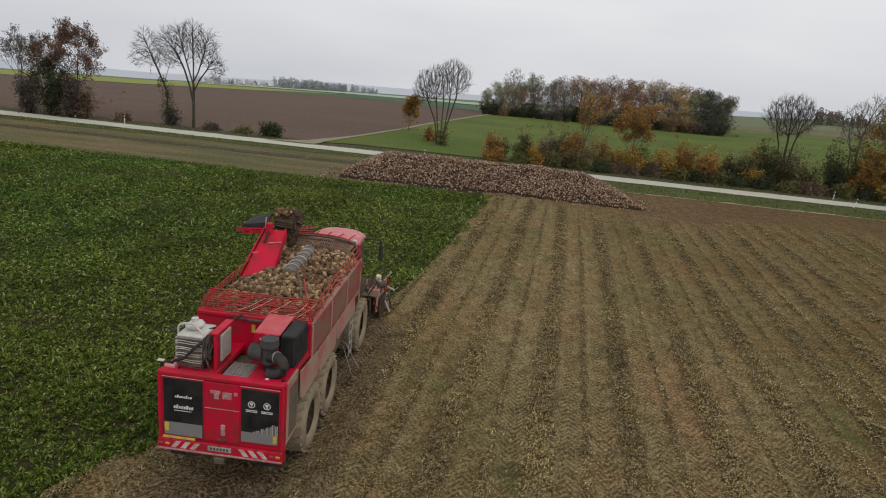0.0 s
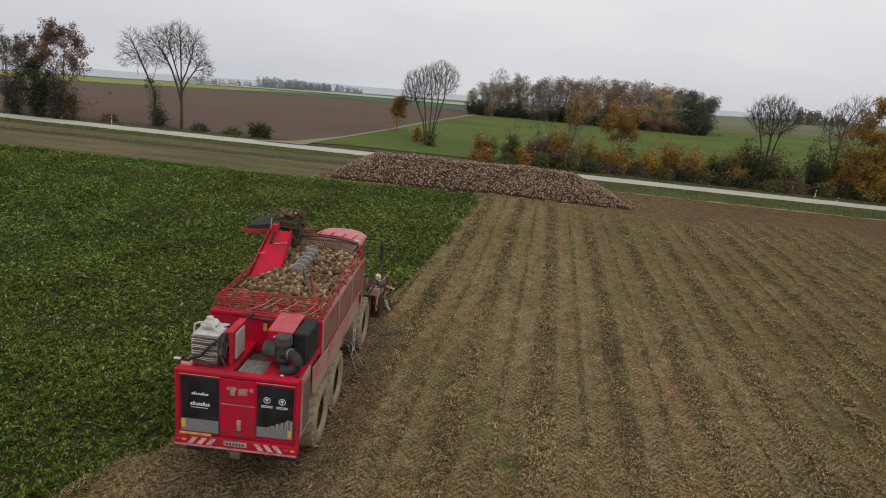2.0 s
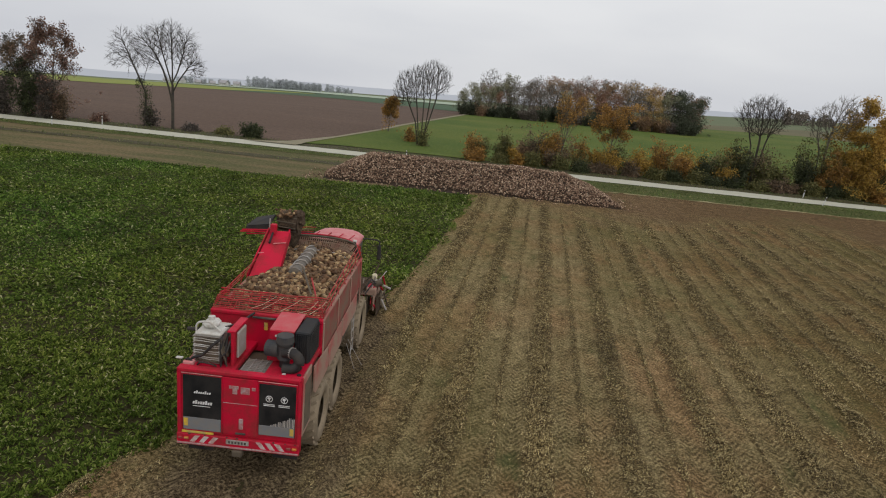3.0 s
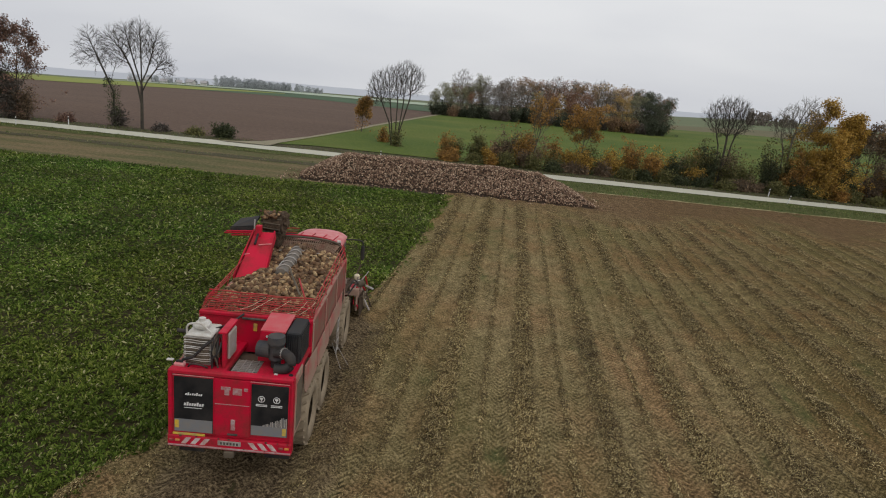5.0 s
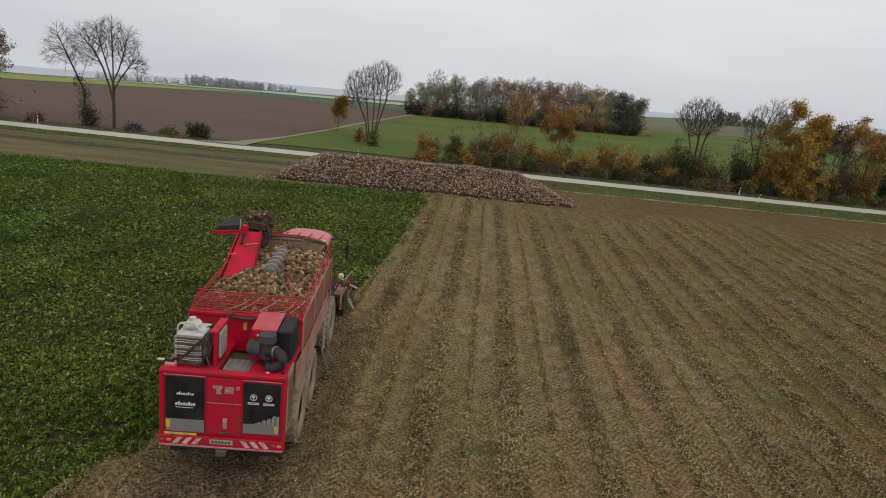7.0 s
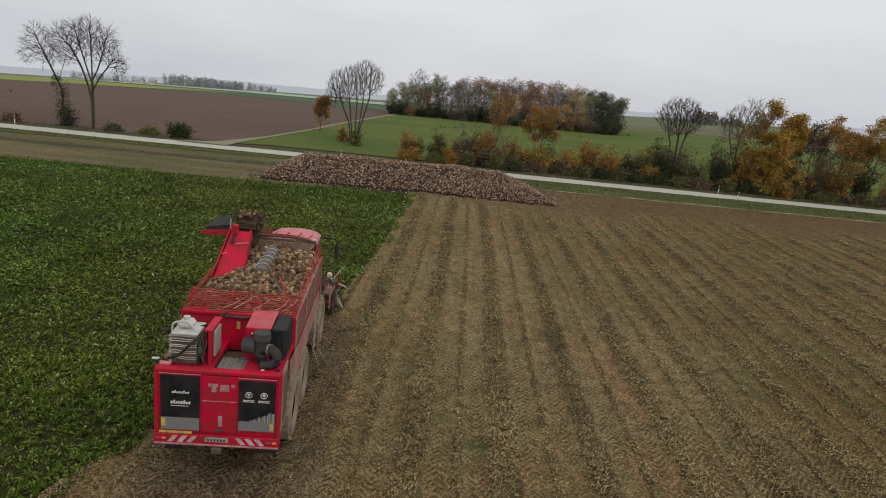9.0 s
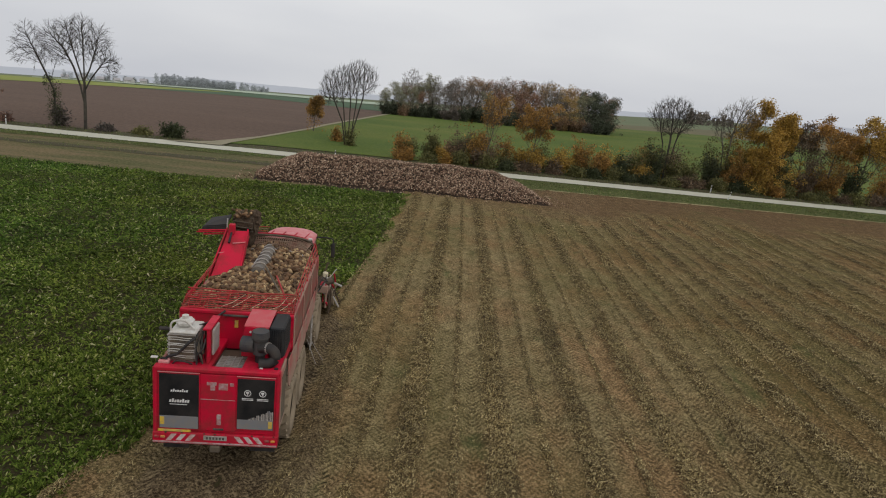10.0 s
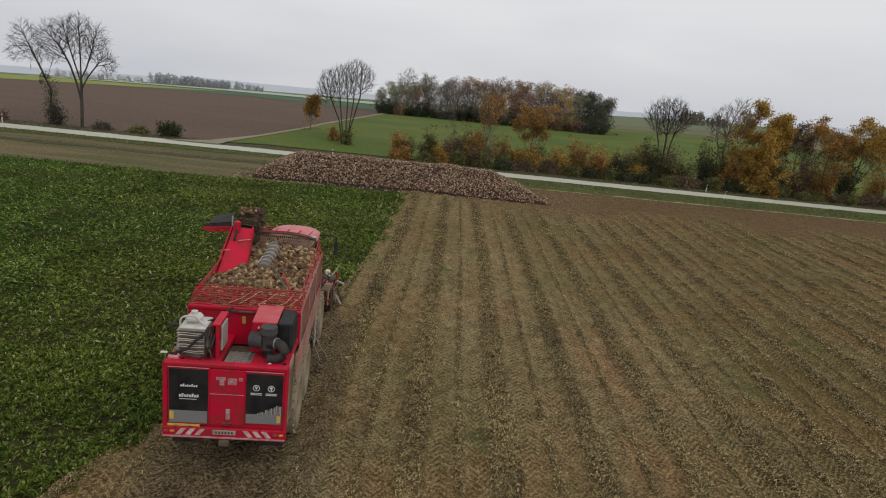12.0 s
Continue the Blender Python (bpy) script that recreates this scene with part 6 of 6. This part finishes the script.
def bunker(h):
    """Tipping hopper: red frame, dark perforated upper sides, muddy skirts, tubular rails and mesh screens."""
    part("bunker_rear_wall", box_bm(-1.45, 1.45, 1.98, 2.06, 2.5, 3.50, b=0.015), mat_red, h)
    part("rear_beam", box_bm(-1.45, 1.45, 1.93, 2.05, 3.46, 3.56, b=0.02), mat_red, h)
    # black strip added as the shadow line under the rear beam
    part("rear_beam_shadow_lip", box_bm(-0.35, 0.55, 1.88, 1.97, 3.44, 3.49, b=0.01), mat_black, h, "black strip drawing the shadow line under the rear beam")
    part("yellow_label", box_bm(-0.06, 0.03, 1.95, 1.99, 3.12, 3.32, b=0.004), mat_yellow, h, "yellow warning label")
    for s in (-1, 1):
        x = 1.45 * s
        x0, x1 = sorted((x, x - 0.07 * s))
        part("bunker_side", box_bm(x0, x1, 2.0, 8.0, 2.50, 3.45, b=0.01), mat_bunker_side, h, "mud-stained dark red bunker side")
        part("bunker_top_beam", box_bm(min(x, x - 0.12 * s) - 0.005, max(x, x - 0.12 * s) + 0.005, 2.0, 8.0, 3.43, 3.52, b=0.02), mat_red_muddy, h)
        for y in (2.0, 3.9, 5.8, 7.7):
            part("bunker_post", box_bm(min(x, x + 0.03 * s), max(x, x + 0.03 * s), y, y + 0.10, 1.9, 3.45, b=0.01), mat_red_muddy, h)
        for y0, y1, z0 in ((1.0, 2.55, 1.95), (2.6, 4.4, 1.9), (4.45, 6.9, 2.0)):
            part("skirt", plate_bm([(x + 0.045 * s, y0, z0 + 0.12), (x + 0.045 * s, y0 + 0.14, z0), (x + 0.045 * s, y1 - 0.1, z0), (x + 0.045 * s, y1, z0 + 0.1), (x + 0.03 * s, y1, 2.58), (x + 0.03 * s, y0, 2.74 if y0 < 1.5 else 2.58)][::s], 0.03), mat_red_muddy, h, "mud-splashed red side skirt")
        # slanted tube rails
        for dz, dx in ((0.08, 0.0), (0.19, -0.04), (0.30, -0.08)):
            part("side_rail", pipe_bm([((1.44 + dx) * s, 2.1, 3.54 + dz * 0.9), ((1.43 + dx) * s, 5.0, 3.60 + dz * 1.15), ((1.40 + dx) * s, 7.9, 3.62 + dz * 1.25)], 0.015, 6), mat_rail, h)
        for k in range(7):
            y = 2.15 + 0.95 * k
            part("rail_stay", rod_bm((1.43 * s, y, 3.52), (1.34 * s, y, 3.88 + 0.01 * k), 0.014, n=6), mat_rail, h)
    # rear screen of bent wires, leaning inwards
    gw = random.Random(63)
    for k in range(11):
        f = k / 10
        pts = [(-1.44 + 2.88 * i / 12, 2.04 + 0.62 * f + gw.uniform(-0.02, 0.02), 3.57 + 0.30 * f + gw.uniform(-0.018, 0.018)) for i in range(13)]
        part("rear_screen_bar", pipe_bm(pts, 0.013 if k % 5 else 0.020, 4, 2), mat_rail, h)
    for k in range(24):
        x = -1.38 + 2.76 * k / 23
        part("rear_screen_wire", pipe_bm([(x, 2.04, 3.57), (x + gw.uniform(-0.06, 0.06), 2.3, 3.69), (x + 0.06 * (-1) ** k, 2.66, 3.86)], 0.008, 4, 2), mat_rail, h)
    for k in range(5):
        x = gw.uniform(-1.3, 1.1)
        part("snagged_stalk", pipe_bm([(x, 2.0, 3.66), (x + 0.25, 2.2, 3.74 + gw.uniform(-0.05, 0.1)), (x + gw.uniform(0.3, 0.6), 2.5, 3.86)], 0.005, 4, 2), mat_beacon, h, "pale dry stalk caught in the screen")
    part("screen_brace", rod_bm((1.36, 2.1, 3.56), (0.66, 3.9, 3.98), 0.024, n=6), mat_rail, h)
    part("screen_brace", rod_bm((0.9, 2.9, 3.86), (0.20, 4.7, 4.0), 0.028, n=6), mat_dark_steel, h)
    # front screen arch
    part("bunker_front_wall", box_bm(-1.4, 1.4, 7.95, 8.05, 2.4, 3.62, b=0.02), mat_dark_steel, h)
    arch = [(-1.30, 7.9, 3.5), (-1.25, 7.85, 3.95), (-0.9, 7.8, 4.12), (0.0, 7.75, 4.18), (0.85, 7.8, 4.12), (1.22, 7.85, 3.95), (1.32, 7.9, 3.5)]
    part("front_arch", pipe_bm(arch, 0.035), mat_dark_steel, h, "mud-brown tubular arch")
    # perforated brown guard curving down over the load
    guard = part("front_guard", plate_bm([(-1.22, 7.86, 3.98), (1.22, 7.86, 3.98), (1.05, 7.5, 3.78), (-1.05, 7.5, 3.78)], 0.012), mat_guard, h, "soil-brown perforated guard")
    for k in range(34):
        x = -1.20 + 2.40 * k / 33
        drop = 0.26 * (abs(x) / 1.2) ** 3
        part("guard_wire", pipe_bm([(x, 7.84, 4.14 - drop), (x * 0.95, 7.55, 4.02 - drop), (x * 0.9, 7.28, 3.80 - drop)], 0.013, 4, 2), mat_guard, guard)
    for z, y in ((4.13, 7.82), (4.09, 7.72), (4.03, 7.58), (3.95, 7.46), (3.86, 7.34)):
        part("guard_bar", pipe_bm([(-1.15, y, z - 0.24), (-0.8, y, z - 0.06), (0, y, z), (0.8, y, z - 0.06), (1.15, y, z - 0.24)], 0.014, 4, 3), mat_guard, guard)
    part("guard_lip", pipe_bm([(-1.08, 7.26, 3.52), (-0.85, 7.26, 3.74), (0, 7.26, 3.82), (0.85, 7.26, 3.74), (1.08, 7.26, 3.52)], 0.022), mat_silver, guard, "worn bright guard edge")
    part("front_shield", plate_bm([(-1.3, 8.06, 3.4), (1.3, 8.06, 3.4), (1.2, 7.95, 4.05), (-1.2, 7.95, 4.05)], 0.02), mat_soil_crust, h, "soil-caked front shield")
    # levelling auger
    a0, a1 = Vector((-0.05, 4.70, 3.78)), Vector((-0.08, 7.0, 3.84))
    au = part("levelling_auger", rod_bm(a0, a1, 0.185, n=16), mat_auger, h, "dusty grey auger tube")
    d = (a1 - a0).normalized()
    u, w = d.orthogonal().normalized(), d.cross(d.orthogonal().normalized())
    pts = [a0 + (a1 - a0) * (k / 60) + (u * math.cos(k * 0.62) + w * math.sin(k * 0.62)) * 0.215 for k in range(61)]
    part("auger_flight", pipe_bm(pts, 0.022, 5, 1), mat_silver, au, "pale worn auger flight")


def unloading_arm(h):
    """Folded discharge conveyor on the left, with its hooded head."""
    a = part("conveyor_trough", plate_bm([(-1.36, 4.55, 3.58), (-0.62, 5.05, 3.62), (-0.70, 6.4, 4.56), (-1.30, 6.3, 4.56)], 0.05), mat_red, h)
    part("trough_side", plate_bm([(-1.40, 4.55, 3.42), (-1.38, 4.55, 3.70), (-1.31, 6.3, 4.68), (-1.36, 6.4, 4.38)], 0.04), mat_red, a)
    part("trough_side", plate_bm([(-0.60, 5.05, 3.48), (-0.60, 5.05, 3.72), (-0.68, 6.4, 4.66), (-0.66, 6.45, 4.40)], 0.04), mat_red, a)
    part("trough_seam", rod_bm((-1.36, 5.35, 4.10), (-0.66, 5.75, 4.12), 0.02, n=5), mat_roof_red, a, "faded weld seam")
    part("trough_seam", rod_bm((-1.02, 5.75, 4.33), (-0.67, 5.95, 4.34), 0.018, n=5), mat_roof_red, a, "faded weld seam")
    part("lift_ram", rod_bm((-1.14, 5.75, 4.34), (-1.15, 6.25, 4.66), 0.035), mat_pipe, a)
    part("lift_bracket", box_bm(-1.24, -1.06, 6.1, 6.3, 4.50, 4.84, b=0.02), mat_red, a)
    hood = part("conveyor_head", plate_bm([(-2.18, 6.75, 4.52), (-1.42, 6.65, 4.66), (-1.40, 7.25, 4.86), (-2.05, 7.35, 4.68)], 0.05), mat_pipe, h, "black rubber discharge hood")
    part("hood_flap", plate_bm([(-2.20, 6.72, 4.42), (-1.42, 6.62, 4.48), (-1.40, 6.62, 4.68), (-2.20, 6.72, 4.54)], 0.03), mat_pipe, hood)
    part("hood_strut", rod_bm((-1.40, 6.56, 4.42), (-1.38, 6.56, 4.92), 0.022, n=6), mat_silver, hood, "bright steel strut")
    for dz, l in ((0.0, -2.36), (0.06, -2.30), (-0.06, -2.15)):
        part("head_tube", rod_bm((l, 6.62, 4.38 + dz), (-1.20, 6.45, 4.52 + dz), 0.024, n=6), mat_red, hood, "red tube frame")
    drum = part("head_drum", rod_bm((-1.26, 7.25, 4.66), (-0.70, 7.25, 4.62), 0.24, n=18), mat_soil_crust, h, "soil-caked conveyor drum")
    for k in range(9):
        a0 = 6.28319 * k / 9
        part("drum_bar", rod_bm((-1.32, 7.25 + 0.26 * math.cos(a0), 4.66 + 0.26 * math.sin(a0)), (-0.68, 7.25 + 0.26 * math.cos(a0), 4.62 + 0.26 * math.sin(a0)), 0.02, n=5), mat_dark_steel, drum)
    for k, (c, sc) in enumerate((((-0.80, 7.42, 4.42), (0.30, 0.34, 0.62)), ((-1.12, 7.35, 4.78), (0.34, 0.36, 0.30)), ((-0.70, 7.5, 4.75), (0.26, 0.30, 0.34)))):
        bm = bmesh.new()
        bmesh.ops.create_icosphere(bm, subdivisions=3, radius=1.0)
        for v in bm.verts:
            d = v.co.copy()
            v.co = Vector(c) + Vector((d.x * sc[0], d.y * sc[1], d.z * sc[2])) * (0.85 + 0.35 * noise.noise(d * 1.9 + Vector((k * 3.0, 0, 0))) + 0.14 * noise.noise(d * 6))
        part("soil_crust", bm, mat_soil_crust, drum, "dark clods of soil and leaf caught on the head")


def cab(h):
    c = part("cab", box_bm(-0.52, 1.12, 8.35, 9.95, 2.1, 3.72, b=0.08), mat_red, h)
    for nm, a in (("cab_window", (-0.40, 0.98, 8.30, 8.36, 2.9, 3.66)), ("cab_window", (1.10, 1.145, 8.5, 9.8, 2.6, 3.66)), ("cab_window", (-0.545, -0.50, 8.5, 9.8, 2.6, 3.66)), ("windscreen", (-0.42, 1.02, 9.94, 9.98, 2.4, 3.66))):
        part(nm, box_bm(*a, b=0.01), mat_glass, c, "dark dusty cab glass")
    bm = bmesh.new()
    n = 9
    grid = []
    for i in range(n):
        row = []
        for j in range(n):
            u, v = -1 + 2 * i / (n - 1), -1 + 2 * j / (n - 1)
            fx, fy = abs(u) ** 4, abs(v) ** 4
            row.append(bm.verts.new((0.31 + 0.89 * u * (1 - 0.06 * fy), 9.15 + 1.0 * v * (1 - 0.10 * fx), 4.02 - 0.13 * fx - 0.12 * fy - 0.05 * u * u)))
        grid.append(row)
    for i in range(n - 1):
        for j in range(n - 1):
            bm.faces.new((grid[i][j], grid[i + 1][j], grid[i + 1][j + 1], grid[i][j + 1])).smooth = True
    edge = [grid[i][0] for i in range(n)] + [grid[n - 1][j] for j in range(1, n)] + [grid[i][n - 1] for i in range(n - 2, -1, -1)] + [grid[0][j] for j in range(n - 2, 0, -1)]
    low = [bm.verts.new((v.co.x * 0.98, v.co.y, 3.70)) for v in edge]
    for i in range(len(edge)):
        j = (i + 1) % len(edge)
        bm.faces.new((edge[j], edge[i], low[i], low[j]))
    part("cab_roof", bm, mat_roof_red, c, "pale pinkish red curved cab roof")
    for k in range(4):
        part("roof_rib", rod_bm((-0.40 + 0.42 * k, 8.26, 4.0), (-0.28 + 0.42 * k, 8.9, 4.04), 0.02, n=5), mat_red, c)
    part("roof_guard_rail", pipe_bm([(-1.1, 8.15, 3.8), (-0.9, 8.12, 4.08), (0.2, 8.1, 4.14), (1.0, 8.12, 4.02), (1.28, 8.15, 3.7), (1.33, 8.2, 3.2)], 0.025), mat_red, h)
    for k in range(4):
        part("ladder_rail", rod_bm((1.28 + 0.02 * k, 7.9 + 0.12 * k, 2.6), (1.18 + 0.03 * k, 8.05 + 0.12 * k, 3.95 - 0.05 * k), 0.02, n=6), mat_red, h)
    for k in range(5):
        part("elevator_rail", pipe_bm([(-1.30 + 0.04 * k, 8.1 + 0.2 * k, 3.62 + 0.06 * k), (-0.95, 8.2 + 0.2 * k, 3.95 + 0.035 * k), (-0.45, 8.25 + 0.2 * k, 4.02 + 0.03 * k)], 0.018, 6), (mat_rail, mat_guard)[k % 2], h)
    part("elevator_frame", box_bm(-1.32, -0.62, 8.2, 9.4, 1.9, 3.60, b=0.05), mat_soil_crust, h, "soil-caked beet elevator frame")
    part("cab_side_panel", box_bm(1.20, 1.34, 7.75, 8.3, 2.1, 3.4, b=0.03), mat_red_muddy, h)
    for s, x0 in ((1, 1.12), (-1, -0.55)):
        m = part("mirror_arm", pipe_bm([(x0, 9.5, 3.76), (x0 + 0.35 * s, 9.55, 3.78), (x0 + 0.66 * s, 9.55, 3.74), (x0 + 0.70 * s, 9.55, 3.55)], 0.026), mat_pipe, h)
        part("mirror", box_bm(x0 + 0.70 * s - 0.07, x0 + 0.70 * s + 0.07, 9.50, 9.60, 3.02, 3.58, b=0.03), mat_pipe, m, "black rear-view mirror")
    part("work_lamp", box_bm(1.02, 1.16, 8.28, 8.36, 3.92, 4.02, b=0.02), mat_cream, c)


def header(h):
    """Topper and lifting unit in front of the axle, caked with soil."""
    u = part("lifter_frame", box_bm(-1.62, 1.62, 11.1, 11.35, 1.0, 1.3, b=0.03), mat_red_muddy, h)
    part("lifter_frame", box_bm(-1.62, 1.62, 12.6, 12.8, 0.85, 1.05, b=0.03), mat_red, h)
    for x in (-1.58, 1.50):
        part("lifter_side", box_bm(x, x + 0.08, 11.1, 13.2, 0.35, 1.15, b=0.03), mat_red_muddy, u)
    part("topper_hood", plate_bm([(-1.6, 11.6, 1.05), (1.6, 11.6, 1.05), (1.6, 12.7, 1.18), (-1.6, 12.7, 1.18)], 0.05), mat_soil_crust, u, "soil-caked topper hood")
    for k in range(6):
        x = -1.25 + 0.5 * k
        part("share_leg", box_bm(x - 0.04, x + 0.04, 11.3, 11.5, 0.02, 1.0, b=0.015), mat_dark_steel, u)
        part("share_disc", rod_bm((x - 0.03, 11.9, 0.32), (x + 0.03, 11.9, 0.32), 0.33, n=18), mat_dark_steel, u)
        part("feeler_arm", rod_bm((x, 12.7, 0.95), (x, 13.4, 0.25), 0.035, n=6), mat_dark_steel, u)
    part("gauge_wheel", rod_bm((1.62, 12.5, 0.38), (1.80, 12.5, 0.38), 0.36, n=18), mat_rubber, u, "small dusty gauge wheel")
    part("gauge_wheel", rod_bm((-1.80, 12.5, 0.38), (-1.62, 12.5, 0.38), 0.36, n=18), mat_rubber, u)
    part("drive_cover", box_bm(1.22, 1.58, 11.2, 11.7, 0.95, 1.35, b=0.09), mat_red, u)
    gr = random.Random(5)
    for k in range(34):
        p = Vector((gr.uniform(0.9, 1.85), gr.uniform(11.0, 13.0), gr.uniform(0.5, 1.3)))
        q = p + Vector((gr.uniform(-0.25, 0.35), gr.uniform(-0.7, 0.7), gr.uniform(-0.4, 0.5)))
        part("linkage_rod", rod_bm(p, q, gr.uniform(0.02, 0.045), n=6), gr.choice([mat_red, mat_red, mat_dark_steel, mat_silver, mat_soil_crust]), u)
    part("drive_motor", rod_bm((1.45, 11.5, 1.35), (1.78, 11.6, 1.45), 0.14, n=12), mat_dark_steel, u)
    part("marker_lamp", box_bm(1.30, 1.52, 11.9, 12.1, 1.42, 1.66, b=0.06), mat_beacon, u, "pale yellowish lamp cover")
    for k, pts in enumerate(([(1.2, 10.6, 1.3), (1.4, 11.0, 1.7), (1.55, 11.5, 1.4)], [(1.25, 10.7, 1.2), (1.5, 11.1, 1.55), (1.6, 11.8, 1.2)], [(1.3, 11.8, 1.4), (1.55, 12.2, 1.3), (1.6, 12.6, 0.8)])):
        part("hydraulic_hose", pipe_bm(pts, 0.03), mat_cream if k == 2 else mat_pipe, u)
    part("cleaning_flap", plate_bm([(1.66, 11.2, 0.1), (1.70, 12.2, 0.1), (1.66, 12.2, 0.9), (1.62, 11.2, 0.9)], 0.03), mat_soil_crust, u)
    part("intake_channel", box_bm(-0.75, 0.75, 8.6, 11.2, 0.6, 1.0, b=0.04), mat_dark_steel, h)


def harvester():
    h = tagged(new("beet_harvester"), "large red six-wheeled beet harvester with a full bunker", "harvester")
    h.matrix_basis = pose(MACHINE[0], MACHINE[1], 0, 0, 0, MACHINE_TURN)
    rear_face(h)
    engine_bay(h)
    bunker(h)
    unloading_arm(h)
    cab(h)
    header(h)
    for y, r, x in ((2.15, 0.90, 1.13), (4.0, 0.90, 1.13), (8.45, 0.95, 1.14)):
        wheel(h, x, y, r, 0.78, 1)
        wheel(h, -x, y, r, 0.78, -1)
    for y in (2.15, 4.0, 8.45):
        part("axle", rod_bm((-0.8, y, 0.95), (0.8, y, 0.95), 0.16, n=12), mat_dark_steel, h)
    for y in (7.55, 9.75):
        for s in (-1, 1):
            part("mudguard", plate_bm([(0.75 * s, y, 1.7), (1.42 * s, y, 1.7), (1.42 * s, y + 0.25 * (1 if y < 8.5 else -1), 2.0), (0.75 * s, y + 0.25 * (1 if y < 8.5 else -1), 2.0)], 0.02), mat_dark_steel, h)
    part("front_fender", box_bm(0.8, 1.42, 7.7, 9.5, 1.98, 2.06, b=0.02), mat_soil_crust, h, "soil-caked front fender")
    part("front_fender", box_bm(-1.42, -0.8, 7.7, 9.5, 1.98, 2.06, b=0.02), mat_soil_crust, h)
    part("elevator_housing", box_bm(-1.40, -1.02, 6.5, 7.4, 1.1, 2.5, b=0.06), mat_soil_crust, h)
    # ladder and dangling chains on the right side
    for y in (6.6, 6.95):
        part("ladder_side", rod_bm((1.46, y, 0.5), (1.44, y, 2.4), 0.02, n=6), mat_silver, h)
    for k in range(5):
        part("ladder_rung", rod_bm((1.46, 6.6, 0.62 + 0.35 * k), (1.46, 6.95, 0.62 + 0.35 * k), 0.016, n=6), mat_silver, h)
    for y0, dx in ((6.2, 0.55), (5.9, 0.35)):
        part("spring_tine", rod_bm((1.42, y0, 1.2), (1.42 + dx, y0 - 0.25, 0.45), 0.009, n=5), mat_silver, h, "thin bright steel tine")
    return h


harvester()


# ---- the load in the bunker ----
def bunker_load():
    g = np.random.RandomState(18)

    def height(x, y):
        mid = 0.30 * np.exp(-((x + 0.05) / 0.9) ** 2) * np.clip((y - 2.3) / 1.2, 0, 1)
        return 3.42 + mid + 0.12 * np.clip((y - 5.4) / 2, 0, 1) + 0.12 * (value_noise(x * 3, y * 3, 1.0, 71) - 0.5)

    x, y = np.linspace(-1.36, 1.36, 30), np.linspace(2.1, 7.9, 60)
    xx, yy = np.meshgrid(x, y, indexing="ij")
    z = height(xx, yy) - 0.1
    v = np.stack([xx, yy, z], -1).reshape(-1, 3)
    stand = pose(MACHINE[0], MACHINE[1], 0, 0, 0, MACHINE_TURN)
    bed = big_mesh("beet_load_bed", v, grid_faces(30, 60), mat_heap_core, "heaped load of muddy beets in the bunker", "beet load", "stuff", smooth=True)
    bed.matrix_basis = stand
    n = 4300
    px, py = g.uniform(-1.33, 1.33, n), g.uniform(2.15, 7.85, n)
    pz = height(px, py) + g.uniform(-0.10, 0.12, n)
    keep = ~((np.abs(px + 0.1) < 0.22) & (py > 4.9) & (py < 7.4) & (pz > 3.62))
    p = np.stack([px, py, pz], -1)[keep]
    beets("bunker_load", p, g.uniform(0.115, 0.215, len(p)), mat_load_beet, "muddy yellowish sugar beets filling the bunker", "beet load", 19, sides=7).matrix_basis = stand
    q = np.stack([g.normal(-1.02, 0.2, 40), g.normal(7.25, 0.2, 40), 4.93 + 0.16 * g.rand(40) ** 2], -1)
    beets("beets_on_conveyor", q, g.uniform(0.10, 0.17, 40), mat_load_beet, "muddy beets lying on the conveyor head", "beet load", 20).matrix_basis = stand


bunker_load()
